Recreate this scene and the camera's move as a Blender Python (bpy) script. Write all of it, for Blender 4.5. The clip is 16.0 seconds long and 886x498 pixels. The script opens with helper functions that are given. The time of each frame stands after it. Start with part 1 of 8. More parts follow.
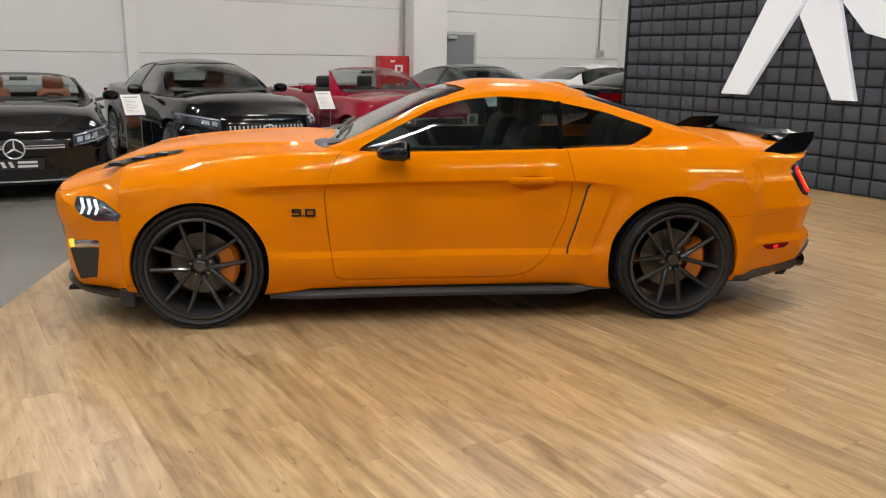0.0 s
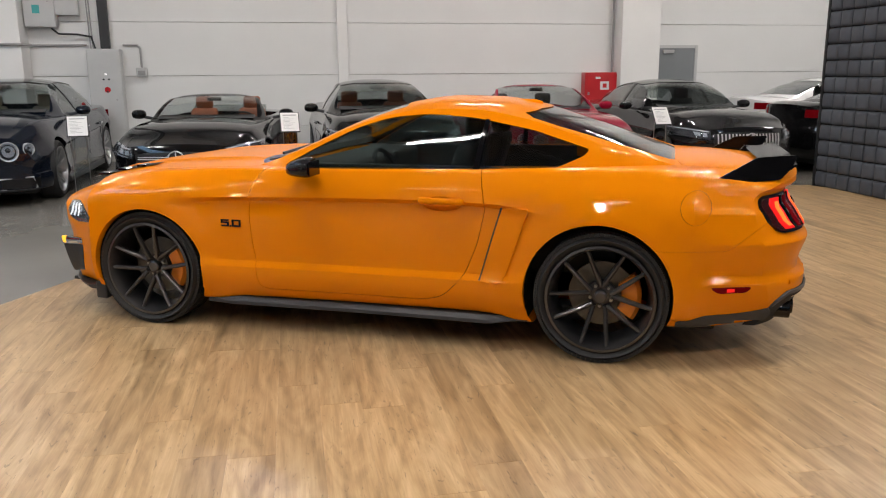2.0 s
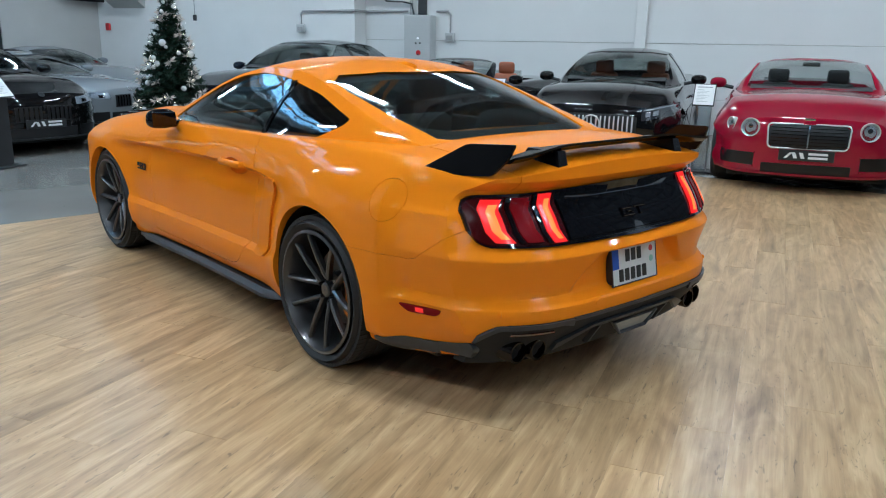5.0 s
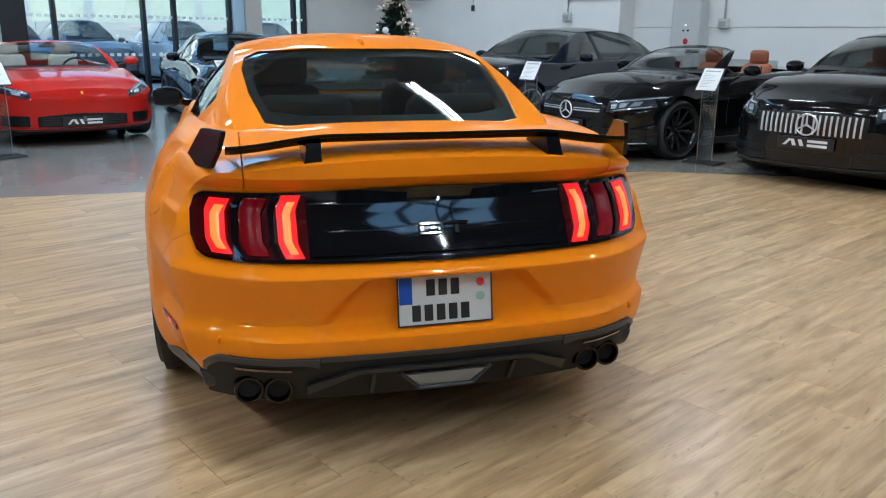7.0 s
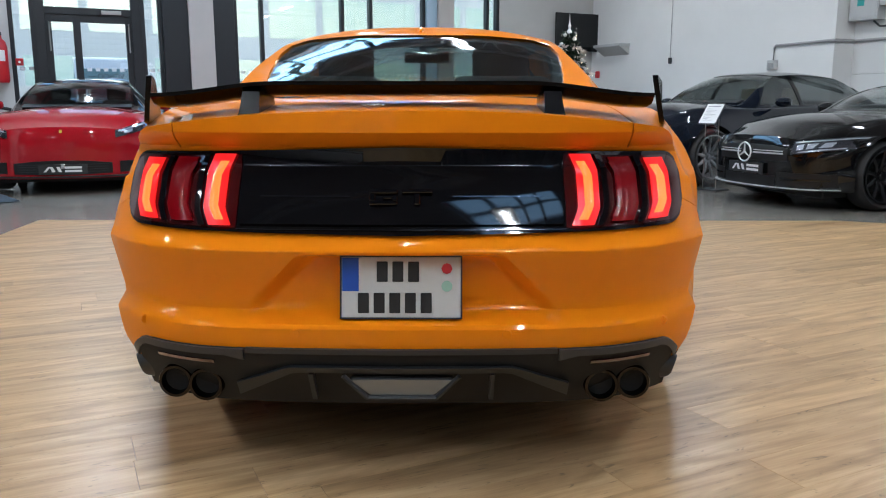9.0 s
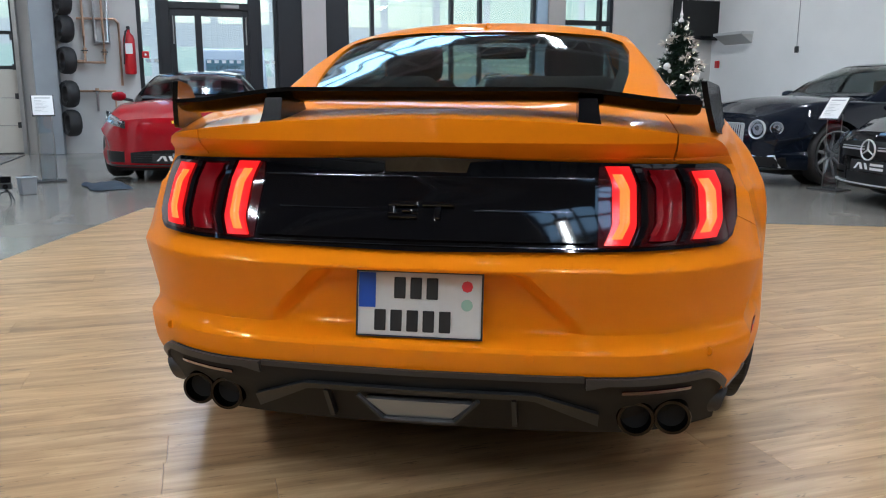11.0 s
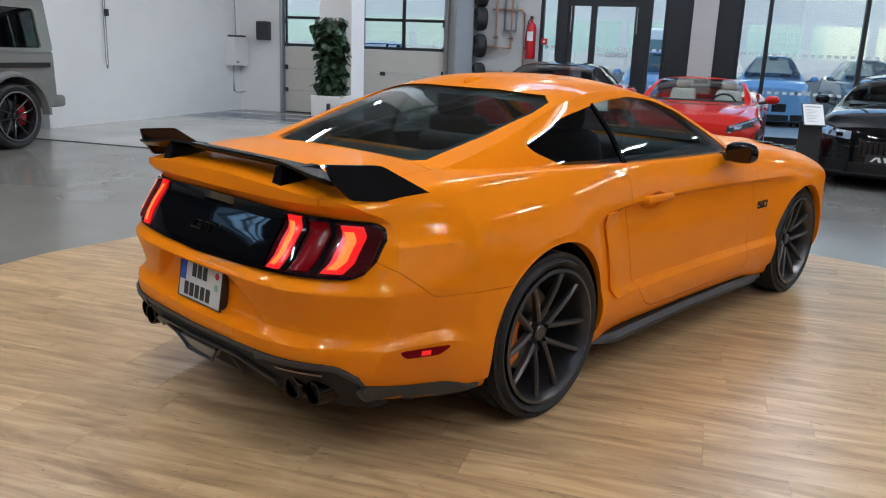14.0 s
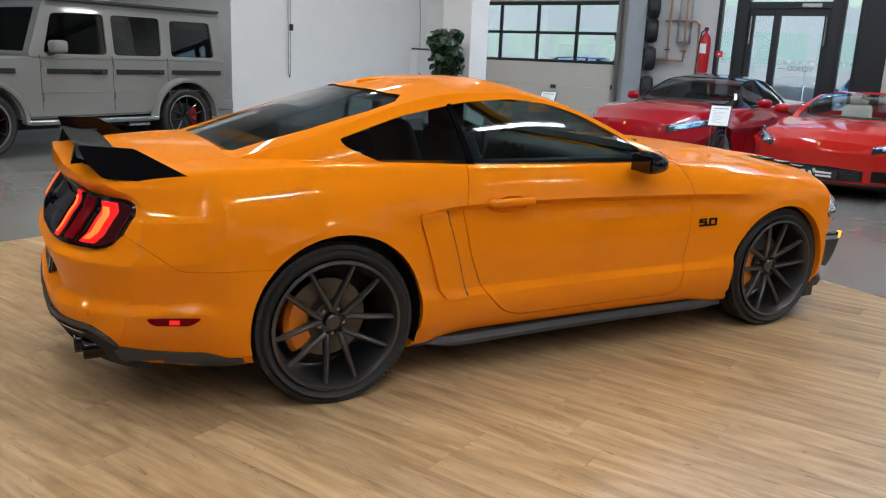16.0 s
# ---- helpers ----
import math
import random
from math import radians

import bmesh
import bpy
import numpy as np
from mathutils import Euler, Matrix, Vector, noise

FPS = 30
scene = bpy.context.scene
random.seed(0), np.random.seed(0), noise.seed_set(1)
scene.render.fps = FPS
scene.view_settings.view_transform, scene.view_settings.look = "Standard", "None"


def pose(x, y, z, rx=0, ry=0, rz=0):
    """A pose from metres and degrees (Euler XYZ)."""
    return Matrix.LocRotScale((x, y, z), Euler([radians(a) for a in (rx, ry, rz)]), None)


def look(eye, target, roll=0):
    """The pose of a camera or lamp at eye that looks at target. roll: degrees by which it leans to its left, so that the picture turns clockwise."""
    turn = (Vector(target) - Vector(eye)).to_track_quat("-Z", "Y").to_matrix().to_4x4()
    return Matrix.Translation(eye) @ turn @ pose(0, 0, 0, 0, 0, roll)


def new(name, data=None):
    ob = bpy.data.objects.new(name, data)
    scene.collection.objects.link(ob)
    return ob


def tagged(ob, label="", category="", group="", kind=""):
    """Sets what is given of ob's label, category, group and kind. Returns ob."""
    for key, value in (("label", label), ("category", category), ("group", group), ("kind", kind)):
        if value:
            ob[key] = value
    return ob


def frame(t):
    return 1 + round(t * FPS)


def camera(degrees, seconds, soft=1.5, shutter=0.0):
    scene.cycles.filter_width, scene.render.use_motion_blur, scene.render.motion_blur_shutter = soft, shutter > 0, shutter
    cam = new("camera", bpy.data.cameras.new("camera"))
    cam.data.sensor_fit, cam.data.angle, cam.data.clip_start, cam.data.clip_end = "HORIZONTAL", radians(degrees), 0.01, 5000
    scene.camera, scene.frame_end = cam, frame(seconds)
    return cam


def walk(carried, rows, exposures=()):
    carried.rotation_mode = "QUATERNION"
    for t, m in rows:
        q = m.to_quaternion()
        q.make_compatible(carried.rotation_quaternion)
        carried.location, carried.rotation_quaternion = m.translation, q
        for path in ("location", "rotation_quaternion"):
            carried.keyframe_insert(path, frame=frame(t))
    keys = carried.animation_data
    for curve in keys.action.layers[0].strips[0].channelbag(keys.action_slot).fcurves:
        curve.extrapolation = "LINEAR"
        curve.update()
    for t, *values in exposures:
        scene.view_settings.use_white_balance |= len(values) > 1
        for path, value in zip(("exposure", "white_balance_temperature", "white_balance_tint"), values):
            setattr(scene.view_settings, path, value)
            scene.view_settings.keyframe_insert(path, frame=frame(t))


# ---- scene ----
cam = camera(58.6, 16.0, 1.1)

PATH = [
    (0, (-0.517, -5.219, 1.504), (-0.291, -3.288, 1.034), 0.8),
    (0.5, (0.006, -5.239, 1.523), (0.048, -3.292, 1.069), 0.7),
    (1, (0.542, -5.243, 1.521), (0.395, -3.298, 1.082), 0.5),
    (1.5, (1.096, -5.123, 1.508), (0.759, -3.2, 1.076), 0.1),
    (2, (1.641, -4.956, 1.509), (1.115, -3.075, 1.078), -0.4),
    (2.5, (2.174, -4.71, 1.503), (1.465, -2.892, 1.066), -0.6),
    (3, (2.672, -4.399, 1.514), (1.786, -2.664, 1.064), -0.5),
    (3.5, (3.178, -4.09, 1.505), (2.127, -2.453, 1.037), -0.2),
    (4, (3.599, -3.655, 1.479), (2.399, -2.131, 0.994), 0.2),
    (4.5, (3.988, -3.224, 1.471), (2.656, -1.819, 0.973), 0.7),
    (5, (4.304, -2.745, 1.457), (2.844, -1.475, 0.955), 0.9),
    (5.2, (4.371, -2.514, 1.461), (2.863, -1.301, 0.956), 1.1),
    (7.3, (4.694, -0.417, 1.355), (2.804, -0.025, 0.832), 0.9),
    (7.5, (4.648, -0.29, 1.334), (2.743, 0.029, 0.815), 1.3),
    (8, (4.492, -0.03, 1.248), (2.556, 0.125, 0.771), 0.9),
    (8.5, (4.428, 0.095, 1.12), (2.472, 0.138, 0.704), 0.4),
    (9, (4.356, 0.123, 1.027), (2.389, 0.107, 0.668), 0.0),
    (9.2, (4.332, 0.123, 1.005), (2.362, 0.095, 0.664), -0.1),
    (11.3, (4.211, 0.472, 1.111), (2.297, 0.062, 0.701), 0.4),
    (11.5, (4.25, 0.617, 1.17), (2.36, 0.123, 0.744), 0.6),
    (12, (4.283, 1.004, 1.296), (2.475, 0.287, 0.831), 1.1),
    (12.5, (4.3, 1.423, 1.388), (2.603, 0.487, 0.898), 2.0),
    (13, (4.267, 1.869, 1.438), (2.66, 0.784, 0.949), 2.4),
    (13.5, (4.079, 2.274, 1.46), (2.566, 1.061, 0.969), 2.4),
    (14, (3.896, 2.703, 1.478), (2.482, 1.375, 0.993), 2.2),
    (14.5, (3.644, 3.081, 1.473), (2.338, 1.645, 0.992), 2.1),
    (15, (3.261, 3.389, 1.492), (2.076, 1.851, 1.014), 2.1),
    (15.5, (2.892, 3.694, 1.493), (1.832, 2.066, 1.017), 2.2),
    (16, (2.5, 3.902, 1.479), (1.563, 2.199, 1.007), 2.4),
]
EXPOSURE = [
    (0.0, 0.87, 6500, 11), (2.0, 0.90, 6450, 13), (3.0, 0.92, 5650, 6), (4.2, 0.92, 5150, 2), (5.0, 0.92, 5080, 0), (8.5, 0.99, 5550, 7), (11.5, 0.97, 5650, 8), (13.0, 0.78, 5650, 8), (14.5, 0.85, 5700, 10), (16.0, 0.89, 5850, 9),
]
walk(cam, [(t, look(eye, target, roll)) for t, eye, target, roll in PATH], EXPOSURE)


# ---------------------------------------------------------------- light
ROOM = radians(26.3)          # the hall is turned against the orange car
RU = Vector((math.cos(ROOM), math.sin(ROOM), 0))
RV = Vector((-math.sin(ROOM), math.cos(ROOM), 0))

world = bpy.data.worlds.new("sky")
scene.world = world
world.use_nodes = True
wn = world.node_tree.nodes
sky = wn.new("ShaderNodeTexSky")
sky.sky_type, sky.sun_disc = "NISHITA", False
sky.sun_elevation, sky.sun_rotation = radians(17), radians(61)
wn["Background"].inputs["Strength"].default_value = 0.20
world.node_tree.links.new(sky.outputs[0], wn["Background"].inputs["Color"])

sun = new("sun", bpy.data.lights.new("sun", "SUN"))
sun.data.energy, sun.data.angle, sun.data.color = 2.8, radians(0.6), (1.0, 0.95, 0.88)
sun.matrix_world = look((17.5, 9.76, 6.12), (0, 0, 0))

LAMP_POWER = 42.0
CEILING = 5.6


def room(u, v, z=0.0, turn=0.0):
    """A pose in the hall's own axes: u along the panel wall, v towards it."""
    p = RU * u + RV * v
    return pose(p.x, p.y, z, 0, 0, math.degrees(ROOM) + turn)


for u in (-9.0, -5.2, -1.4, 2.4, 6.2, 10.0):
    for v in (-6.0, -1.6, 2.8, 7.2):
        lamp = new("ceiling_lamp_light", bpy.data.lights.new("ceiling_lamp_light", "AREA"))
        lamp.data.shape, lamp.data.size, lamp.data.size_y = "RECTANGLE", 1.4, 0.05
        lamp.data.energy, lamp.data.color = LAMP_POWER * (0.92 if v > 7 else 0.90 if v > 2 else 1.06) * (0.82 if u < -4 else 0.96), (1.0, 0.955, 0.89)
        lamp.matrix_world = room(u, v, CEILING - 0.62)

# daylight that falls through the roof skylights: u0, u1, v0, v1, power
SKYLIGHTS = ((-8.7, -6.4, -2.4, 3.4), (5.3, 6.9, -2.3, -.3), (1.4, 4.2, -12.6, -9.6))
for (a, b, c, d), power in zip(SKYLIGHTS, (125.0, 14.0, 50.0)):
    lamp = new("skylight_light", bpy.data.lights.new("skylight_light", "AREA"))
    lamp.data.shape, lamp.data.size, lamp.data.size_y = "RECTANGLE", b - a, d - c
    lamp.data.energy, lamp.data.color = power, (0.42, 0.69, 1.0)
    lamp.matrix_world = room((a + b) / 2, (c + d) / 2, CEILING + .45)


# ---------------------------------------------------------------- materials
def mat(name, color, rough=0.5, metal=0.0, coat=0.0, spec=0.5, noise_scale=0.0, vary=0.0, bump=0.0, bump_scale=200.0, emit=None, power=0.0, rvary=0.0, trans=0.0, random_tint=0.0):
    m = bpy.data.materials.new(name)
    m.use_nodes = True
    nt = m.node_tree
    b = nt.nodes["Principled BSDF"]
    b.inputs["Base Color"].default_value = (*color, 1)
    b.inputs["Roughness"].default_value = rough
    b.inputs["Metallic"].default_value = metal
    b.inputs["Coat Weight"].default_value = coat
    b.inputs["Coat Roughness"].default_value = 0.03
    b.inputs["Specular IOR Level"].default_value = spec
    b.inputs["Transmission Weight"].default_value = trans
    if emit:
        b.inputs["Emission Color"].default_value = (*emit, 1)
        b.inputs["Emission Strength"].default_value = power
    co = nt.nodes.new("ShaderNodeTexCoord")
    if vary or rvary:
        n = nt.nodes.new("ShaderNodeTexNoise")
        n.inputs["Scale"].default_value, n.inputs["Detail"].default_value = noise_scale, 6
        nt.links.new(co.outputs["Object"], n.inputs["Vector"])
        if vary:
            mix = nt.nodes.new("ShaderNodeMix")
            mix.data_type = "RGBA"
            mix.inputs["A"].default_value = (*[c * (1 - vary) for c in color], 1)
            mix.inputs["B"].default_value = (*[min(1, c * (1 + vary)) for c in color], 1)
            nt.links.new(n.outputs["Fac"], mix.inputs["Factor"])
            out = mix.outputs["Result"]
            if random_tint:
                info = nt.nodes.new("ShaderNodeObjectInfo")
                rng = nt.nodes.new("ShaderNodeMapRange")
                rng.inputs["To Min"].default_value, rng.inputs["To Max"].default_value = 1 - random_tint, 1 + random_tint
                nt.links.new(info.outputs["Random"], rng.inputs["Value"])
                mul = nt.nodes.new("ShaderNodeVectorMath")
                mul.operation = "SCALE"
                nt.links.new(out, mul.inputs[0])
                nt.links.new(rng.outputs[0], mul.inputs["Scale"])
                out = mul.outputs[0]
            nt.links.new(out, b.inputs["Base Color"])
        if rvary:
            rr = nt.nodes.new("ShaderNodeMapRange")
            rr.inputs["To Min"].default_value, rr.inputs["To Max"].default_value = max(0.0, rough - rvary), min(1.0, rough + rvary)
            nt.links.new(n.outputs["Fac"], rr.inputs["Value"])
            nt.links.new(rr.outputs[0], b.inputs["Roughness"])
    if bump:
        bn = nt.nodes.new("ShaderNodeTexNoise")
        bn.inputs["Scale"].default_value, bn.inputs["Detail"].default_value = bump_scale, 3
        nt.links.new(co.outputs["Object"], bn.inputs["Vector"])
        bp = nt.nodes.new("ShaderNodeBump")
        bp.inputs["Strength"].default_value, bp.inputs["Distance"].default_value = bump, 0.004
        nt.links.new(bn.outputs["Fac"], bp.inputs["Height"])
        nt.links.new(bp.outputs[0], b.inputs["Normal"])
    return m


def glass(name, tint, rough=0.0):
    """Clear tinted pane: mirror on top of a tinted see-through layer."""
    m = bpy.data.materials.new(name)
    m.use_nodes = True
    nt = m.node_tree
    for n in list(nt.nodes):
        nt.nodes.remove(n)
    out = nt.nodes.new("ShaderNodeOutputMaterial")
    tr = nt.nodes.new("ShaderNodeBsdfTransparent")
    tr.inputs[0].default_value = (*tint, 1)
    gl = nt.nodes.new("ShaderNodeBsdfGlossy")
    gl.inputs["Roughness"].default_value = rough
    gl.inputs["Color"].default_value = (1, 1, 1, 1)
    lw = nt.nodes.new("ShaderNodeLayerWeight")
    lw.inputs["Blend"].default_value = 0.5
    pw = nt.nodes.new("ShaderNodeMath")
    pw.operation = "POWER"
    pw.inputs[1].default_value = 4.5
    nt.links.new(lw.outputs["Facing"], pw.inputs[0])
    fr = nt.nodes.new("ShaderNodeMath")
    fr.operation = "MULTIPLY_ADD"
    fr.inputs[1].default_value, fr.inputs[2].default_value = 0.94, 0.06
    nt.links.new(pw.outputs[0], fr.inputs[0])
    mx = nt.nodes.new("ShaderNodeMixShader")
    nt.links.new(fr.outputs[0], mx.inputs[0])
    nt.links.new(tr.outputs[0], mx.inputs[1])
    nt.links.new(gl.outputs[0], mx.inputs[2])
    nt.links.new(mx.outputs[0], out.inputs[0])
    return m


def wood_material():
    """Oak laminate: long grain, each board with a tone of its own."""
    m = bpy.data.materials.new("oak_laminate")
    m.use_nodes = True
    nt = m.node_tree
    b = nt.nodes["Principled BSDF"]
    co = nt.nodes.new("ShaderNodeTexCoord")
    info = nt.nodes.new("ShaderNodeObjectInfo")
    isl = nt.nodes.new("ShaderNodeNewGeometry")
    rnd = nt.nodes.new("ShaderNodeMath")
    rnd.operation = "ADD"
    nt.links.new(info.outputs["Random"], rnd.inputs[0])
    nt.links.new(isl.outputs["Random Per Island"], rnd.inputs[1])
    frac = nt.nodes.new("ShaderNodeMath")
    frac.operation = "FRACT"
    nt.links.new(rnd.outputs[0], frac.inputs[0])
    shift = nt.nodes.new("ShaderNodeMath")
    shift.operation = "MULTIPLY"
    shift.inputs[1].default_value = 43.0
    nt.links.new(rnd.outputs[0], shift.inputs[0])
    comb = nt.nodes.new("ShaderNodeCombineXYZ")
    nt.links.new(shift.outputs[0], comb.inputs["X"])
    nt.links.new(shift.outputs[0], comb.inputs["Y"])
    add = nt.nodes.new("ShaderNodeVectorMath")
    nt.links.new(co.outputs["Object"], add.inputs[0])
    nt.links.new(comb.outputs[0], add.inputs[1])

    def grain(sx, sy, scale, detail, dist=0.0):
        mp = nt.nodes.new("ShaderNodeMapping")
        mp.inputs["Scale"].default_value = (sx, sy, 1)
        nt.links.new(add.outputs[0], mp.inputs["Vector"])
        n = nt.nodes.new("ShaderNodeTexNoise")
        n.inputs["Scale"].default_value, n.inputs["Detail"].default_value, n.inputs["Distortion"].default_value = scale, detail, dist
        nt.links.new(mp.outputs[0], n.inputs["Vector"])
        return n

    fine = grain(30, 1.0, 4.0, 6, 0.4)
    broad = grain(4.6, 0.34, 2.6, 4, 1.2)
    knots = grain(2.4, 0.55, 2.2, 3, 3.0)
    ramp = nt.nodes.new("ShaderNodeValToRGB")
    ramp.color_ramp.elements[0].position, ramp.color_ramp.elements[0].color = 0.30, (0.185, 0.108, 0.044, 1)
    ramp.color_ramp.elements[1].position, ramp.color_ramp.elements[1].color = 0.66, (0.62, 0.438, 0.238, 1)
    e = ramp.color_ramp.elements.new(0.5)
    e.color = (0.44, 0.286, 0.140, 1)
    mixa = nt.nodes.new("ShaderNodeMath")
    mixa.operation = "MULTIPLY_ADD"
    mixa.inputs[1].default_value = 0.16
    nt.links.new(fine.outputs["Fac"], mixa.inputs[0])
    sc = nt.nodes.new("ShaderNodeMath")
    sc.operation = "MULTIPLY_ADD"
    sc.inputs[1].default_value = 0.52
    nt.links.new(broad.outputs["Fac"], sc.inputs[0])
    kn = nt.nodes.new("ShaderNodeMath")
    kn.operation = "MULTIPLY"
    kn.inputs[1].default_value = 0.34
    nt.links.new(knots.outputs["Fac"], kn.inputs[0])
    nt.links.new(kn.outputs[0], sc.inputs[2])
    nt.links.new(sc.outputs[0], mixa.inputs[2])
    nt.links.new(mixa.outputs[0], ramp.inputs["Fac"])
    tone = nt.nodes.new("ShaderNodeMapRange")
    tone.inputs["To Min"].default_value, tone.inputs["To Max"].default_value = 0.87, 1.07
    nt.links.new(frac.outputs[0], tone.inputs["Value"])
    mul = nt.nodes.new("ShaderNodeVectorMath")
    mul.operation = "SCALE"
    nt.links.new(ramp.outputs["Color"], mul.inputs[0])
    nt.links.new(tone.outputs[0], mul.inputs["Scale"])
    fleck = grain(16, 3.2, 3.0, 4, 1.5)
    spot = nt.nodes.new("ShaderNodeMapRange")
    spot.inputs["From Min"].default_value, spot.inputs["From Max"].default_value = 0.63, 0.70
    spot.inputs["To Min"].default_value, spot.inputs["To Max"].default_value = 1.0, 0.58
    nt.links.new(fleck.outputs["Fac"], spot.inputs["Value"])
    dark = nt.nodes.new("ShaderNodeVectorMath")
    dark.operation = "SCALE"
    nt.links.new(mul.outputs[0], dark.inputs[0])
    nt.links.new(spot.outputs[0], dark.inputs["Scale"])
    nt.links.new(dark.outputs[0], b.inputs["Base Color"])
    ro = nt.nodes.new("ShaderNodeMapRange")
    ro.inputs["To Min"].default_value, ro.inputs["To Max"].default_value = 0.25, 0.38
    nt.links.new(fine.outputs["Fac"], ro.inputs["Value"])
    nt.links.new(ro.outputs[0], b.inputs["Roughness"])
    bp = nt.nodes.new("ShaderNodeBump")
    bp.inputs["Strength"].default_value, bp.inputs["Distance"].default_value = 0.12, 0.002
    nt.links.new(fine.outputs["Fac"], bp.inputs["Height"])
    nt.links.new(bp.outputs[0], b.inputs["Normal"])
    return m


def epoxy_material(name, color):
    """Worn grey floor coating with scuffs and cloudy sheen."""
    m = mat(name, color, rough=0.20, noise_scale=0.9, vary=0.18, rvary=0.10)
    nt = m.node_tree
    b = nt.nodes["Principled BSDF"]
    co = nt.nodes.new("ShaderNodeTexCoord")
    n = nt.nodes.new("ShaderNodeTexNoise")
    n.inputs["Scale"].default_value, n.inputs["Detail"].default_value = 14.0, 8
    nt.links.new(co.outputs["Object"], n.inputs["Vector"])
    bp = nt.nodes.new("ShaderNodeBump")
    bp.inputs["Strength"].default_value, bp.inputs["Distance"].default_value = 0.05, 0.004
    nt.links.new(n.outputs["Fac"], bp.inputs["Height"])
    nt.links.new(bp.outputs[0], b.inputs["Normal"])
    return m


ORANGE = mat("orange_car_paint", (0.80, 0.226, 0.0001), rough=0.42, coat=0.5, spec=0.01, noise_scale=900, vary=0.03)
ORANGE.node_tree.nodes["Principled BSDF"].inputs["Coat IOR"].default_value = 1.5
GLOSS_BLACK = mat("gloss_black_plastic", (0.003, 0.003, 0.004), rough=0.05, spec=0.5)
WING_BLACK = mat("satin_black_wing", (0.004, 0.004, 0.005), rough=0.22, spec=0.13)
SATIN_BLACK = mat("satin_black_plastic", (0.022, 0.023, 0.025), rough=0.45, noise_scale=60, vary=0.15, bump=0.08)
INTAKE_BLACK = mat("deep_black_grille", (0.005, 0.005, 0.006), rough=0.35, noise_scale=60, vary=0.2)
DARK_GREY = mat("dark_grey_plastic", (0.028, 0.030, 0.033), rough=0.42, noise_scale=60, vary=0.12)
RUBBER = mat("tyre_rubber", (0.014, 0.014, 0.015), rough=0.62, noise_scale=25, vary=0.3, bump=0.15)
GUNMETAL = mat("gunmetal_wheel", (0.075, 0.073, 0.075), rough=0.33, metal=0.75, coat=0.4, noise_scale=30, vary=0.1)
SILVER_RIM = mat("silver_wheel", (0.45, 0.46, 0.47), rough=0.28, metal=0.9, noise_scale=30, vary=0.08)
BLACK_RIM = mat("black_wheel", (0.02, 0.02, 0.022), rough=0.25, metal=0.4, coat=0.6)
DISC = mat("brake_disc_steel", (0.13, 0.128, 0.125), rough=0.35, metal=1.0, noise_scale=50, vary=0.2)
CALIPER = mat("orange_caliper", (0.75, 0.20, 0.01), rough=0.35, coat=0.5)
CHROME = mat("chrome", (0.75, 0.76, 0.78), rough=0.08, metal=1.0)
STEEL = mat("brushed_steel", (0.40, 0.40, 0.40), rough=0.28, metal=1.0)
UNDER = mat("underbody_black", (0.010, 0.010, 0.010), rough=0.8, noise_scale=20, vary=0.3)
INTERIOR = mat("dark_interior", (0.009, 0.009, 0.010), rough=0.6, noise_scale=40, vary=0.25, bump=0.1)
TAN = mat("tan_leather", (0.28, 0.085, 0.035), rough=0.5, noise_scale=30, vary=0.2, bump=0.1)
CREAM = mat("cream_leather", (0.50, 0.44, 0.36), rough=0.5, noise_scale=30, vary=0.12)
TINT = glass("dark_tinted_glass", (0.68, 0.75, 0.75))
SHIELD = glass("windscreen_glass", (0.90, 0.95, 0.93))
CLEAR = glass("clear_glass", (0.93, 0.96, 0.95))
LENS = glass("lamp_lens_glass", (0.85, 0.87, 0.9))
RED_LENS = mat("dark_red_lens", (0.17, 0.001, 0.004), rough=0.22, coat=0.05, spec=0.08)
RED_LIT = mat("lit_red_lamp", (0.25, 0.004, 0.004), rough=0.2, emit=(1.0, 0.014, 0.012), power=0.48)
RED_CORE = mat("lit_red_lamp_core", (0.3, 0.03, 0.004), rough=0.2, emit=(1.0, 0.155, 0.020), power=0.95)
LAMP_DARK = mat("smoked_lamp_housing", (0.045, 0.001, 0.002), rough=0.08, coat=1.0)
LED_WHITE = mat("lit_white_lamp", (0.8, 0.8, 0.8), rough=0.3, emit=(1.0, 0.98, 0.95), power=0.7)
AMBER = mat("lit_amber_lamp", (0.8, 0.35, 0.02), rough=0.3, emit=(1.0, 0.55, 0.05), power=0.6)
LAMP_BOWL = mat("dark_lamp_bowl", (0.05, 0.052, 0.056), rough=0.2, coat=0.5)
REFLECTOR = mat("lamp_reflector", (0.55, 0.56, 0.58), rough=0.12, metal=1.0)
PLATE_WHITE = mat("plate_white", (0.62, 0.62, 0.60), rough=0.35, noise_scale=40, vary=0.05)
PLATE_BLUE = mat("plate_blue", (0.02, 0.08, 0.42), rough=0.35)
PLATE_BLACK = mat("plate_black_ink", (0.02, 0.02, 0.02), rough=0.4)
PLATE_DARK = mat("dealer_plate_black", (0.018, 0.019, 0.021), rough=0.35)
LETTER_WHITE = mat("lettering_white", (0.75, 0.75, 0.75), rough=0.4)
STICKER_RED = mat("sticker_red", (0.55, 0.03, 0.04), rough=0.4)
STICKER_GREEN = mat("sticker_green", (0.35, 0.55, 0.45), rough=0.25)
OAK = wood_material()
FLOOR_GREY = epoxy_material("grey_epoxy_floor", (0.205, 0.192, 0.170))
FLOOR_LIGHT = epoxy_material("pale_concrete_floor", (0.47, 0.45, 0.41))


